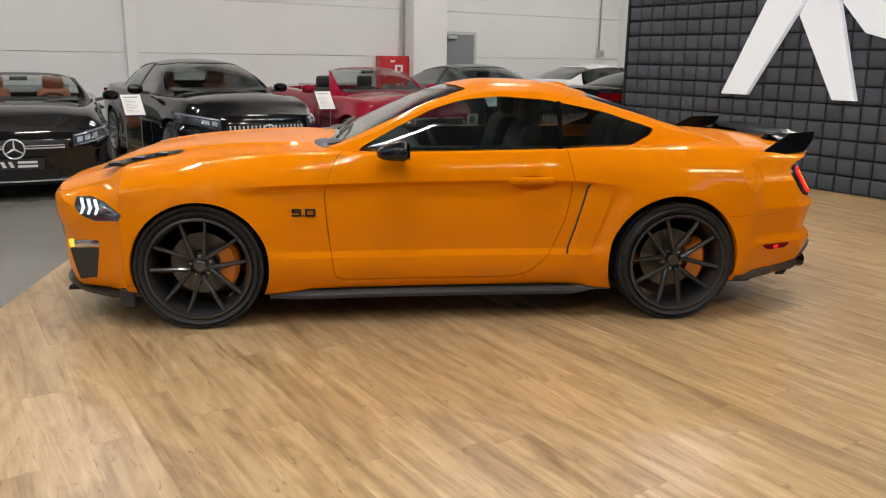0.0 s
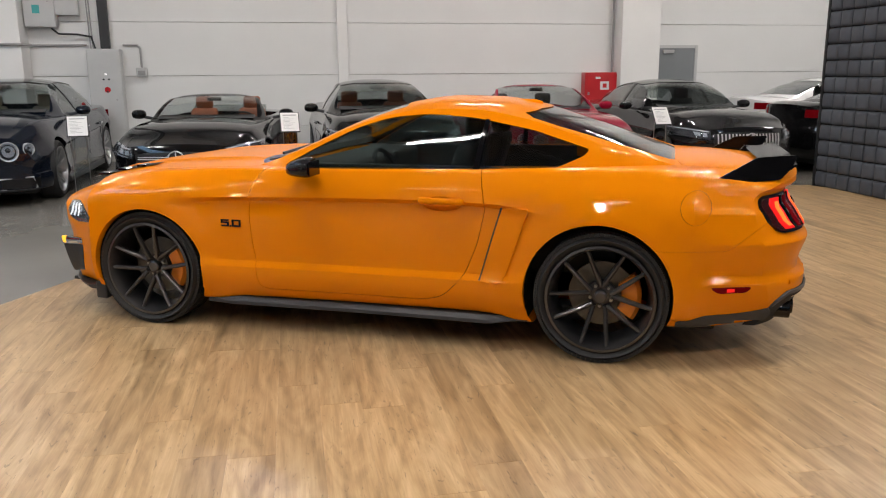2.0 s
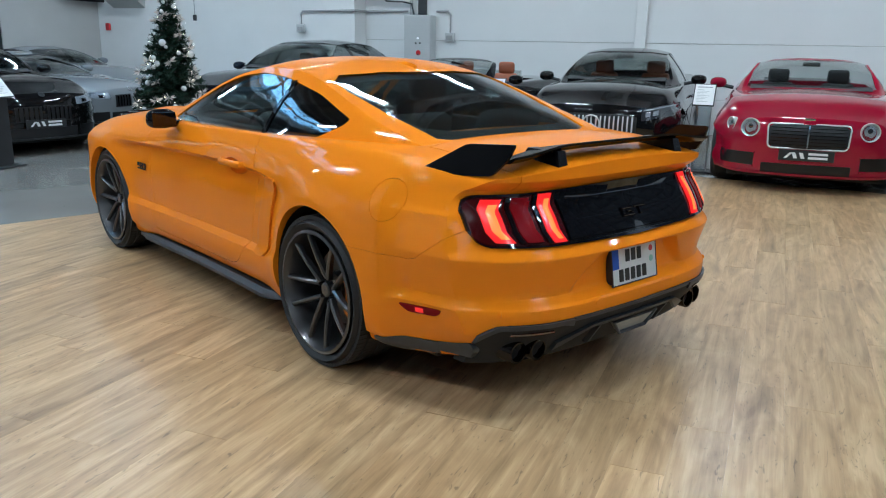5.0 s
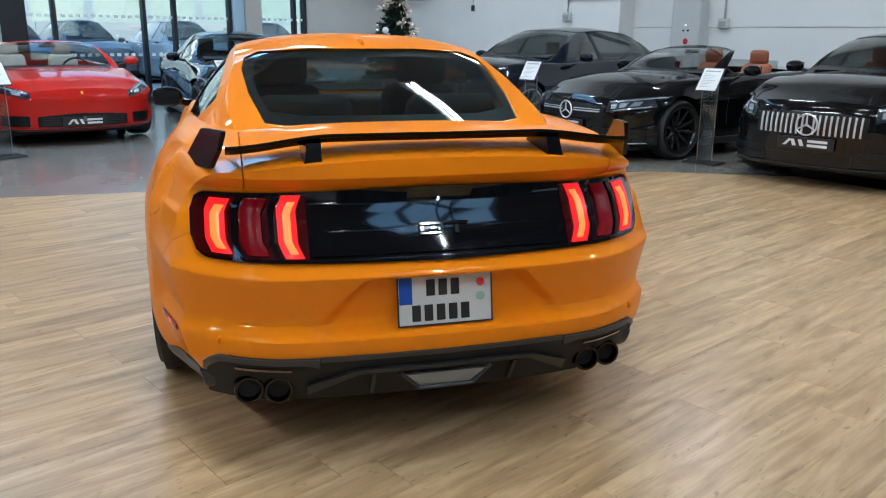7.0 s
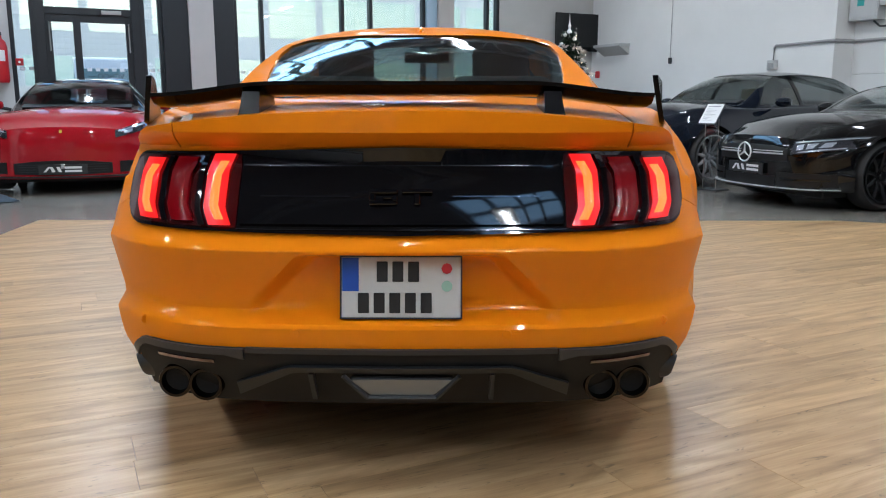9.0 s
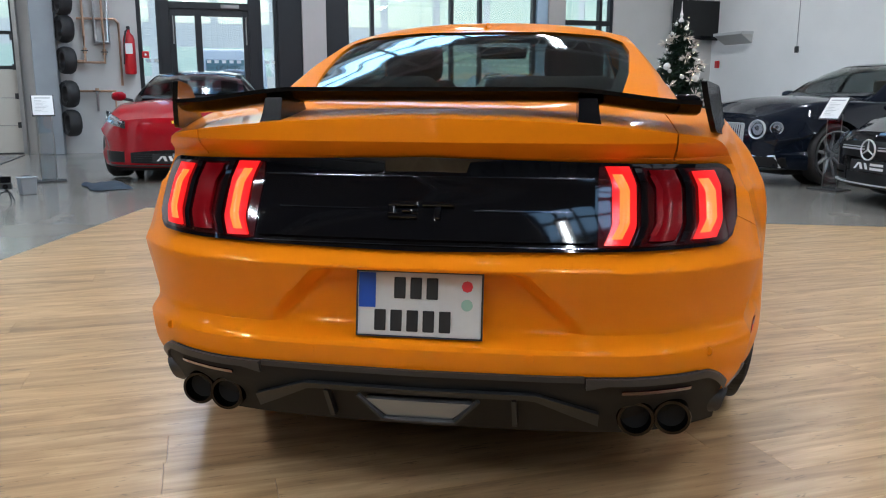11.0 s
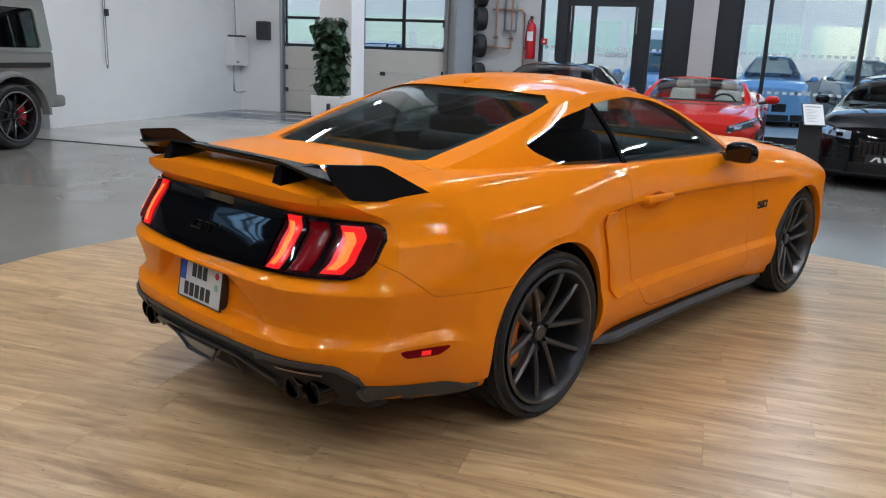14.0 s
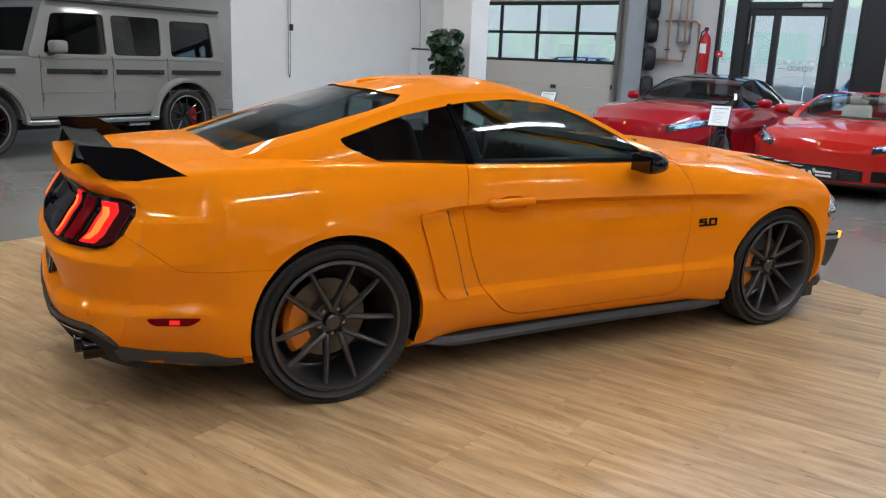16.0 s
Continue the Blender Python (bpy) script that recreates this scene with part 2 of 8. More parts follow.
def blue_streaks(m):
    """Dark bluish streaks that run along the garage door."""
    nt = m.node_tree
    b = nt.nodes["Principled BSDF"]
    base = b.inputs["Base Color"].links[0].from_socket
    co = nt.nodes.new("ShaderNodeTexCoord")
    mp = nt.nodes.new("ShaderNodeMapping")
    mp.inputs["Scale"].default_value = (2.4, 0.30, 1)
    nt.links.new(co.outputs["Object"], mp.inputs["Vector"])
    n = nt.nodes.new("ShaderNodeTexNoise")
    n.inputs["Scale"].default_value, n.inputs["Detail"].default_value, n.inputs["Distortion"].default_value = 1.3, 5, 1.4
    nt.links.new(mp.outputs[0], n.inputs["Vector"])
    sep = nt.nodes.new("ShaderNodeSeparateXYZ")
    nt.links.new(co.outputs["Object"], sep.inputs[0])
    near = nt.nodes.new("ShaderNodeMapRange")
    near.interpolation_type = "SMOOTHSTEP"
    near.inputs["From Min"].default_value, near.inputs["From Max"].default_value = -8.8, -9.7
    nt.links.new(sep.outputs["X"], near.inputs["Value"])
    cut = nt.nodes.new("ShaderNodeMapRange")
    cut.inputs["From Min"].default_value, cut.inputs["From Max"].default_value = 0.45, 0.53
    nt.links.new(n.outputs["Fac"], cut.inputs["Value"])
    mul = nt.nodes.new("ShaderNodeMath")
    mul.operation = "MULTIPLY"
    nt.links.new(near.outputs[0], mul.inputs[0])
    nt.links.new(cut.outputs[0], mul.inputs[1])
    mix = nt.nodes.new("ShaderNodeMix")
    mix.data_type = "RGBA"
    mix.inputs["B"].default_value = (0.018, 0.030, 0.085, 1)
    nt.links.new(mul.outputs[0], mix.inputs["Factor"])
    nt.links.new(base, mix.inputs["A"])
    nt.links.new(mix.outputs["Result"], b.inputs["Base Color"])


blue_streaks(FLOOR_LIGHT)
WALL_PANEL = mat("white_sandwich_panel", (0.72, 0.725, 0.72), rough=0.45, noise_scale=1.3, vary=0.05, bump=0.05, bump_scale=60)
WALL_WHITE = mat("white_plaster", (0.76, 0.76, 0.75), rough=0.8, noise_scale=2.0, vary=0.05, bump=0.15, bump_scale=80)
WALL_GREY = mat("grey_plaster", (0.48, 0.475, 0.46), rough=0.8, noise_scale=2.0, vary=0.08, bump=0.2, bump_scale=60)
FOAM = mat("charcoal_quilted_cushion", (0.056, 0.066, 0.086), rough=0.62, noise_scale=9, vary=0.18, bump=0.25, bump_scale=260, random_tint=0.16)
LOGO_WHITE = mat("white_lit_sign", (0.74, 0.77, 0.82), rough=0.5, emit=(0.90, 0.95, 1.0), power=0.16)
FRAME_DARK = mat("anthracite_aluminium", (0.018, 0.020, 0.023), rough=0.4, metal=0.3, noise_scale=8, vary=0.1)
BEIGE = mat("beige_cladding", (0.46, 0.43, 0.40), rough=0.7, noise_scale=3, vary=0.06)
DOOR_GREY = mat("grey_door_paint", (0.20, 0.215, 0.23), rough=0.5, noise_scale=3, vary=0.05)
CABINET = mat("light_grey_steel", (0.50, 0.51, 0.51), rough=0.4, noise_scale=5, vary=0.05)
RED_PAINT = mat("signal_red_paint", (0.50, 0.012, 0.018), rough=0.35, coat=0.3, noise_scale=6, vary=0.08)
COPPER = mat("copper_pipe", (0.42, 0.27, 0.18), rough=0.4, metal=0.8, noise_scale=20, vary=0.25)
PIPE_GREY = mat("grey_conduit", (0.32, 0.32, 0.32), rough=0.45, noise_scale=20, vary=0.1)
CONCRETE = mat("grey_column_paint", (0.30, 0.33, 0.36), rough=0.6, noise_scale=4, vary=0.1)
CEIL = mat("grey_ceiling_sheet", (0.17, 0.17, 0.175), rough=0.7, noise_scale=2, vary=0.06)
TRUSS = mat("grey_roof_steel", (0.30, 0.31, 0.32), rough=0.5, noise_scale=5, vary=0.1)
TUBE = mat("lit_ceiling_tube", (0.9, 0.9, 0.9), emit=(1.0, 0.97, 0.92), power=6.0)
SHEET_GREY = mat("garage_door_grey", (0.50, 0.475, 0.42), rough=0.55, noise_scale=3, vary=0.05, bump=0.05)
LEAF = mat("green_leaf", (0.014, 0.040, 0.013), rough=0.42, noise_scale=14, vary=0.5)
NEEDLE = mat("fir_needles", (0.012, 0.034, 0.016), rough=0.6, noise_scale=20, vary=0.5)
BARK = mat("brown_bark", (0.09, 0.055, 0.035), rough=0.8, noise_scale=20, vary=0.3, bump=0.4)
POT = mat("white_planter", (0.68, 0.68, 0.67), rough=0.35, noise_scale=4, vary=0.04)
SOIL = mat("dark_soil", (0.03, 0.022, 0.016), rough=0.95, noise_scale=40, vary=0.4, bump=0.6)
BAUBLE_WHITE = mat("white_bauble", (0.72, 0.70, 0.68), rough=0.25, coat=0.5)
BAUBLE_PINK = mat("blush_feathers", (0.66, 0.58, 0.52), rough=0.8, noise_scale=40, vary=0.15)
FAIRY = mat("fairy_light", (1, 0.8, 0.5), emit=(1.0, 0.78, 0.45), power=7.0)
ACRYLIC = glass("clear_acrylic", (0.80, 0.84, 0.86))
PAPER = mat("white_paper", (0.80, 0.80, 0.79), rough=0.6)
PRINT = mat("grey_print", (0.35, 0.35, 0.36), rough=0.6)
ASPHALT = mat("asphalt", (0.075, 0.075, 0.075), rough=0.85, noise_scale=6, vary=0.2, bump=0.5, bump_scale=120)
PAVING = mat("light_paving", (0.52, 0.52, 0.50), rough=0.8, noise_scale=3, vary=0.12)
FACADE = mat("pale_facade", (0.185, 0.213, 0.245), rough=0.7, noise_scale=1.0, vary=0.06)
TEAL_GLASS = mat("teal_window_glass", (0.15, 0.225, 0.225), rough=0.25, coat=0.3)
BRIGHT_TRIM = mat("bright_trim_silver", (0.72, 0.73, 0.75), rough=0.28, metal=0.45)
LAMP_PALE = mat("pale_lamp_interior", (0.62, 0.64, 0.67), rough=0.22, metal=0.25, coat=0.6)
DOT = mat("frosted_marking", (0.72, 0.74, 0.74), rough=0.7)


def paint(name, color, rough=0.3):
    return mat(name, color, rough=rough, coat=1.0, spec=0.03, noise_scale=700, vary=0.05)


P_BLACK = paint("black_car_paint", (0.0035, 0.0035, 0.004), 0.35)
P_NAVY = paint("midnight_car_paint", (0.006, 0.009, 0.017), 0.35)
P_DARKGREY = paint("graphite_car_paint", (0.007, 0.007, 0.008), 0.35)
P_SILVER = paint("silver_car_paint", (0.22, 0.235, 0.25), 0.3)
P_RED = paint("deep_red_car_paint", (0.27, 0.004, 0.024), 0.28)
P_SCARLET = paint("scarlet_car_paint", (0.50, 0.016, 0.010), 0.28)
P_ROSSO = paint("rosso_car_paint", (0.34, 0.005, 0.012), 0.28)
P_WHITE = paint("white_car_paint", (0.70, 0.70, 0.70), 0.3)
P_GSILVER = paint("warm_silver_car_paint", (0.21, 0.21, 0.195), 0.32)
P_BLUE = paint("pale_blue_car_paint", (0.26, 0.46, 0.72), 0.3)


# ---------------------------------------------------------------- mesh helpers
def empty(name, m=None):
    ob = new(name)
    ob.empty_display_size = 0.2
    if m is not None:
        ob.matrix_world = m
    return ob


def part(name, bm, material, parent=None, label="", smooth=False, angle=35.0, m=None):
    """Links a bmesh (or a finished mesh) as ONE object under its thing."""
    if isinstance(bm, bpy.types.Mesh):
        me = bm
    else:
        me = bpy.data.meshes.new(name)
        bm.normal_update()
        bm.to_mesh(me)
        bm.free()
    me.materials.clear()
    for k in (material if isinstance(material, (list, tuple)) else [material]):
        me.materials.append(k)
    if smooth:
        me.shade_smooth()
        me.set_sharp_from_angle(angle=radians(angle))
    ob = new(name, me)
    if parent is not None:
        ob.parent = parent
    if m is not None:
        ob.matrix_basis = m
    if label:
        ob["label"] = label
    return ob


def box(bm, x0, x1, y0, y1, z0, z1, bevel=0.0, seg=2, m=None):
    g = bmesh.ops.create_cube(bm, size=1)
    vs = g["verts"]
    for v in vs:
        v.co = Vector((x0 + (v.co.x + .5) * (x1 - x0), y0 + (v.co.y + .5) * (y1 - y0), z0 + (v.co.z + .5) * (z1 - z0)))
    if bevel:
        es = {e for v in vs for e in v.link_edges}
        r = bmesh.ops.bevel(bm, geom=list(es), offset=bevel, segments=seg, affect="EDGES", profile=0.5)
        vs = list({v for f in r["faces"] for v in f.verts} | {v for v in vs if v.is_valid})
    if m is not None:
        bmesh.ops.transform(bm, matrix=m, verts=[v for v in vs if v.is_valid])
    return bm


def boxed(*a, **k):
    return box(bmesh.new(), *a, **k)


def cyl(bm, p, q, r, r2=None, seg=16, caps=True):
    """A rod or cone from p to q."""
    p, q = Vector(p), Vector(q)
    d = q - p
    m = Matrix.Translation((p + q) / 2) @ d.to_track_quat("Z", "Y").to_matrix().to_4x4()
    bmesh.ops.create_cone(bm, cap_ends=caps, segments=seg, radius1=r, radius2=r if r2 is None else r2, depth=d.length, matrix=m)
    return bm


def tube(bm, pts, r, seg=8):
    """A round pipe along points, with mitred corners."""
    pts = [Vector(p) for p in pts]
    rings = []
    up = Vector((0, 0, 1))
    for i, p in enumerate(pts):
        a = (p - pts[i - 1]).normalized() if i else (pts[1] - p).normalized()
        b = (pts[i + 1] - p).normalized() if i < len(pts) - 1 else a
        t = (a + b).normalized()
        n = t.cross(up if abs(t.z) < 0.95 else Vector((1, 0, 0))).normalized()
        w = t.cross(n)
        k = 1 / max(0.4, t.dot(a))
        rings.append([bm.verts.new(p + (n * math.cos(s) + w * math.sin(s)) * r * (k if i not in (0, len(pts) - 1) else 1)) for s in [2 * math.pi * j / seg for j in range(seg)]])
    for a, b in zip(rings, rings[1:]):
        for j in range(seg):
            bm.faces.new((a[j], a[(j + 1) % seg], b[(j + 1) % seg], b[j]))
    bm.faces.new(rings[0][::-1])
    bm.faces.new(rings[-1])
    return bm


def lathe(bm, prof, seg=48, axis="y", close=False):
    """Turns a profile of (radius, offset) about an axis through the origin."""
    rings = []
    for j in range(seg):
        s = 2 * math.pi * j / seg
        ring = []
        for r, o in prof:
            a, b = r * math.cos(s), r * math.sin(s)
            ring.append(bm.verts.new((a, o, b) if axis == "y" else (a, b, o)))
        rings.append(ring)
    n = len(prof)
    for j in range(seg):
        a, b = rings[j], rings[(j + 1) % seg]
        for i in range(n if close else n - 1):
            k = (i + 1) % n
            bm.faces.new((a[i], a[k], b[k], b[i]))
    return bm


def grid_faces(bm, rows, wrap=False):
    for a, b in zip(rows, rows[1:]):
        n = len(a)
        for j in range(n if wrap else n - 1):
            k = (j + 1) % n
            vs = (a[j], a[k], b[k], b[j])
            if len(set(vs)) == 4:
                bm.faces.new(vs)


def slab(fn, us, vs, thick, flip=False):
    """A thin solid over a grid: fn(u, v) gives the outer point and the inward way."""
    bm = bmesh.new()
    out, inn = [], []
    for u in us:
        ro, ri = [], []
        for v in vs:
            p, n = fn(u, v)
            ro.append(bm.verts.new(p))
            ri.append(bm.verts.new(Vector(p) + Vector(n) * thick))
        out.append(ro)
        inn.append(ri)
    grid_faces(bm, out)
    grid_faces(bm, [r[::-1] for r in inn])
    a, b = out[0], inn[0]
    ring_o = out[0] + [r[-1] for r in out[1:]] + out[-1][-2::-1] + [r[0] for r in out[-2:0:-1]]
    ring_i = inn[0] + [r[-1] for r in inn[1:]] + inn[-1][-2::-1] + [r[0] for r in inn[-2:0:-1]]
    n = len(ring_o)
    for j in range(n):
        k = (j + 1) % n
        bm.faces.new((ring_o[k], ring_o[j], ring_i[j], ring_i[k]))
    bmesh.ops.recalc_face_normals(bm, faces=bm.faces)
    return bm


def prism(poly, axis, a, b):
    """A closed solid: a 2D outline pushed along an axis from a to b."""
    bm = bmesh.new()

    def P(p, t):
        return (t, p[0], p[1]) if axis == "x" else (p[0], t, p[1]) if axis == "y" else (p[0], p[1], t)
    lo = [bm.verts.new(P(p, a)) for p in poly]
    hi = [bm.verts.new(P(p, b)) for p in poly]
    bm.faces.new(lo)
    bm.faces.new(hi[::-1])
    n = len(poly)
    for j in range(n):
        k = (j + 1) % n
        bm.faces.new((lo[k], lo[j], hi[j], hi[k]))
    bmesh.ops.recalc_face_normals(bm, faces=bm.faces)
    return bm


def to_mesh(bm, name="m"):
    me = bpy.data.meshes.new(name)
    bm.to_mesh(me)
    bm.free()
    return me


BENCH = bpy.data.scenes.new("bench")      # cuts are made here, off the stage


def carve(me, cutters, op="DIFFERENCE"):
    """Cuts a closed mesh with closed cutters; returns the new mesh."""
    a = bpy.data.objects.new("work", me)
    BENCH.collection.objects.link(a)
    tmp = []
    for c in cutters:
        o = bpy.data.objects.new("work", to_mesh(c) if isinstance(c, bmesh.types.BMesh) else c)
        BENCH.collection.objects.link(o)
        md = a.modifiers.new("cut", "BOOLEAN")
        md.operation, md.object, md.solver = op, o, "EXACT"
        tmp.append(o)
    BENCH.view_layers[0].update()
    dg = BENCH.view_layers[0].depsgraph
    res = bpy.data.meshes.new_from_object(a.evaluated_get(dg))
    for o in tmp + [a]:
        bpy.data.objects.remove(o)
    return res


def smooth_line(keys):
    """A smooth function through (x, value) keys without overshoot."""
    xs = [k[0] for k in keys]
    ys = [k[1] for k in keys]
    n = len(xs)
    d = [(ys[i + 1] - ys[i]) / (xs[i + 1] - xs[i]) for i in range(n - 1)]
    t = [d[0]] + [0.0 if d[i - 1] * d[i] <= 0 else 2 * d[i - 1] * d[i] / (d[i - 1] + d[i]) for i in range(1, n - 1)] + [d[-1]]

    def f(x):
        if x <= xs[0]:
            return ys[0]
        if x >= xs[-1]:
            return ys[-1]
        i = max(j for j in range(n - 1) if xs[j] <= x)
        h = xs[i + 1] - xs[i]
        s = (x - xs[i]) / h
        return ((1 + 2 * s) * (1 - s) ** 2 * ys[i] + s * (1 - s) ** 2 * h * t[i] + s * s * (3 - 2 * s) * ys[i + 1] + s * s * (s - 1) * h * t[i + 1])
    return f


def rounded(poly, n=5, r=0.04):
    """The outline with its corners rounded off."""
    out = []
    k = len(poly)
    for i in range(k):
        p, a, b = Vector(poly[i]), Vector(poly[i - 1]), Vector(poly[(i + 1) % k])
        rr = min(r, (a - p).length * .45, (b - p).length * .45)
        s, e = p + (a - p).normalized() * rr, p + (b - p).normalized() * rr
        for j in range(n + 1):
            t = j / n
            q = s * (1 - t) ** 2 + p * 2 * t * (1 - t) + e * t * t
            out.append((q.x, q.y))
    return out


def shrink(poly, d):
    """The outline moved inwards by d (negative: outwards)."""
    n = len(poly)
    area = sum(poly[i][0] * poly[(i + 1) % n][1] - poly[(i + 1) % n][0] * poly[i][1] for i in range(n))
    sg = 1 if area > 0 else -1
    out = []
    for i in range(n):
        p, a, b = Vector(poly[i]), Vector(poly[i - 1]), Vector(poly[(i + 1) % n])
        e1, e2 = (p - a), (b - p)
        e1 = e1.normalized() if e1.length > 1e-6 else e2.normalized()
        e2 = e2.normalized() if e2.length > 1e-6 else e1
        nn = Vector((-e1.y - e2.y, e1.x + e2.x))
        if nn.length < 1e-6:
            nn = Vector((-e1.y, e1.x))
        nn.normalize()
        k = 1 / max(0.5, nn.dot(Vector((-e1.y, e1.x))))
        q = p + nn * d * sg * k
        out.append((q.x, q.y))
    return out


def lettering(text, size, depth, material, parent, m, name="lettering", label=""):
    cu = bpy.data.curves.new("text", "FONT")
    cu.body, cu.size, cu.extrude = text, size, depth
    cu.align_x, cu.align_y = "CENTER", "CENTER"
    o = new("work", cu)
    dg = bpy.context.evaluated_depsgraph_get()
    me = bpy.data.meshes.new_from_object(o.evaluated_get(dg))
    bpy.data.objects.remove(o)
    return part(name, me, material, parent, label, m=m)


# ---------------------------------------------------------------- car body engine (cars point to -x)
class Shape:
    """Lines of a car: half width, shoulder, hood and deck line, nose and tail."""

    def __init__(self, W, ws, zs, zt, zc, zb, nose, nose_plan, tail, tail_plan, x0, x1, xa, xb, arches, flare=0.018, bay=None):
        self.W, self.ws, self.zs, self.zt, self.zc, self.zb = [smooth_line(k) for k in (W, ws, zs, zt, zc, zb)]
        self.nose, self.nose_plan, self.tail, self.tail_plan = [smooth_line(k) for k in (nose, nose_plan, tail, tail_plan)]
        self.x0, self.x1, self.xa, self.xb, self.arches, self.flare, self.bay = x0, x1, xa, xb, arches, flare, bay
        self.table = None

    across = 0

    def dent(self, x, z):
        return 0.0

    def front(self, y, z):
        return -(self.nose(z) - self.nose_plan(abs(y)))

    def rear(self, y, z):
        x = self.tail(z) - self.tail_plan(abs(y))
        if self.bay:
            x -= self.bay(abs(y), z)
        return x

    def place(self, s, y, z):
        if s < self.xa:
            t = (self.xa - s) / (self.xa - self.x0)
            return self.xa + (self.front(y, z) - self.xa) * t
        if s > self.xb:
            t = (s - self.xb) / (self.x1 - self.xb)
            return self.xb + (self.rear(y, z) - self.xb) * t
        return s

    def half(self, s, n=4):
        W, ws, zs, zt, zc, zb = self.W(s), self.ws(s), self.zs(s), self.zt(s), self.zc(s), self.zb(s)
        zc = min(zc, zs - 0.05)
        mid = zb + (zc - zb) * 0.52
        tk = .055 * max(0.0, min(1.0, (s - self.xb) / .35)) + .02 * max(0.0, min(1.0, (self.xa - s) / .4))
        soft = max(0.0, min(1.0, (s - self.xb + 1.0) / .5))
        ctl = [(0, zb), (W - .30, zb), (W - .08 - tk, zb + .004), (W - .026 - tk, zb + .030), (W - .006 - tk * .6, zb + .150), (W - .016 - tk * .3, zb + .195), (W - .036 + .012 * soft, mid + .02), (W - .034 + .016 * soft, zc - .10), (W - .018 + .012 * soft, zc - .022 - .02 * soft), (W, zc), (W - .004, zc + .03),
               (W + (ws - W) * .55, zc + (zs - zc) * .72), (ws, zs)]
        for k in (.86, .66, .42, .2):
            ctl.append((ws * k, zs + (zt - zs) * (1 - k ** 2.3)))
        ctl.append((0, zt))
        pts = []
        m = len(ctl)
        for i in range(m - 1):
            p0, p1, p2, p3 = ctl[max(0, i - 1)], ctl[i], ctl[i + 1], ctl[min(m - 1, i + 2)]
            for j in range(n):
                t = j / n
                q = []
                for c in (0, 1):
                    q.append(.5 * (2 * p1[c] + (p2[c] - p0[c]) * t + (2 * p0[c] - 5 * p1[c] + 4 * p2[c] - p3[c]) * t * t + (3 * p1[c] - p0[c] - 3 * p2[c] + p3[c]) * t ** 3))
                pts.append((max(0, q[0]), q[1]))
        pts.append(ctl[-1])
        return pts

    def side(self, x, z):
        """Half width of the painted side at a place along the car and a height."""
        best = []
        for i in range(61):
            s = self.x0 + (self.x1 - self.x0) * i / 60
            h = self.half(s, 3)
            y = max((a[0] + (b[0] - a[0]) * (z - a[1]) / (b[1] - a[1]) for a, b in zip(h, h[1:]) if min(a[1], b[1]) <= z <= max(a[1], b[1]) and abs(b[1] - a[1]) > 1e-6), default=0)
            best.append((self.place(s, y, z), y))
        best.sort()
        for (xa, ya), (xb, yb) in zip(best, best[1:]):
            if xa <= x <= xb:
                return ya + (yb - ya) * (x - xa) / max(1e-6, xb - xa)
        return best[0][1] if x < best[0][0] else best[-1][1]

    def skin(self, y, z):
        """Where the painted nose lies at a height and a distance from the middle line."""
        if self.table is None:
            self.table = []
            for i in range(25):
                s = self.x0 + (self.xa + .25 - self.x0) * i / 24
                h = self.half(s, 3)
                row = []
                for k in range(41):
                    zz = .15 + 1.0 * k / 40
                    row.append(max((a[0] + (b[0] - a[0]) * (zz - a[1]) / (b[1] - a[1]) for a, b in zip(h, h[1:]) if min(a[1], b[1]) <= zz <= max(a[1], b[1]) and abs(b[1] - a[1]) > 1e-6), default=0.0))
                self.table.append((s, row))
        q = min(39.999, max(0.0, (z - .15) * 40))
        k, f = int(q), q - int(q)
        ya = abs(y)
        last = None
        for s, row in self.table:
            yh = row[k] + (row[k + 1] - row[k]) * f
            if yh >= ya:
                if last is None or yh - last[1] < 1e-6:
                    return self.place(s, y, z)
                t = (ya - last[1]) / (yh - last[1])
                return self.place(last[0] + (s - last[0]) * t, y, z)
            last = (s, yh)
        return self.place(self.table[-1][0], y, z)

    def loop(self, s, n):
        h = self.half(s, n)
        return h + [(-y, z) for y, z in h[-2:0:-1]]

    def solid(self, step, n, rings):
        bm = bmesh.new()
        count = max(8, round((self.x1 - self.x0) / step))
        rows = []
        for i in range(count + 1):
            s = self.x0 + (self.x1 - self.x0) * i / count
            row = []
            for y, z in self.loop(s, n):
                x = self.place(s, y, z)
                bulge = 0.0
                for ax, az, ar in self.arches:
                    r = math.hypot(x - ax, z - az)
                    bulge += self.flare * math.exp(-((r - ar - .015) / .055) ** 2) if z > az - .1 else 0
                if abs(y) > .55 and z < self.zs(s) - .04:
                    y += math.copysign(bulge - self.dent(x, z), y)
                row.append(bm.verts.new((x, y, z)))
            rows.append(row)
        grid_faces(bm, rows, wrap=True)
        for end, row, fn in ((0, rows[0], self.front), (1, rows[-1], self.rear)):
            if end and self.across:
                self.tail_grid(bm, row, n)
                continue
            zmid = (min(v.co.z for v in row) + max(v.co.z for v in row)) / 2
            prev = row
            for k in range(1, rings):
                t = 1 - k / rings
                cur = []
                for v in row:
                    y, z = v.co.y * t, zmid + (v.co.z - zmid) * t
                    cur.append(bm.verts.new((fn(y, z), y, z)))
                grid_faces(bm, [prev, cur], wrap=True)
                prev = cur
            bm.faces.new(prev)
        bmesh.ops.recalc_face_normals(bm, faces=bm.faces)
        return bm


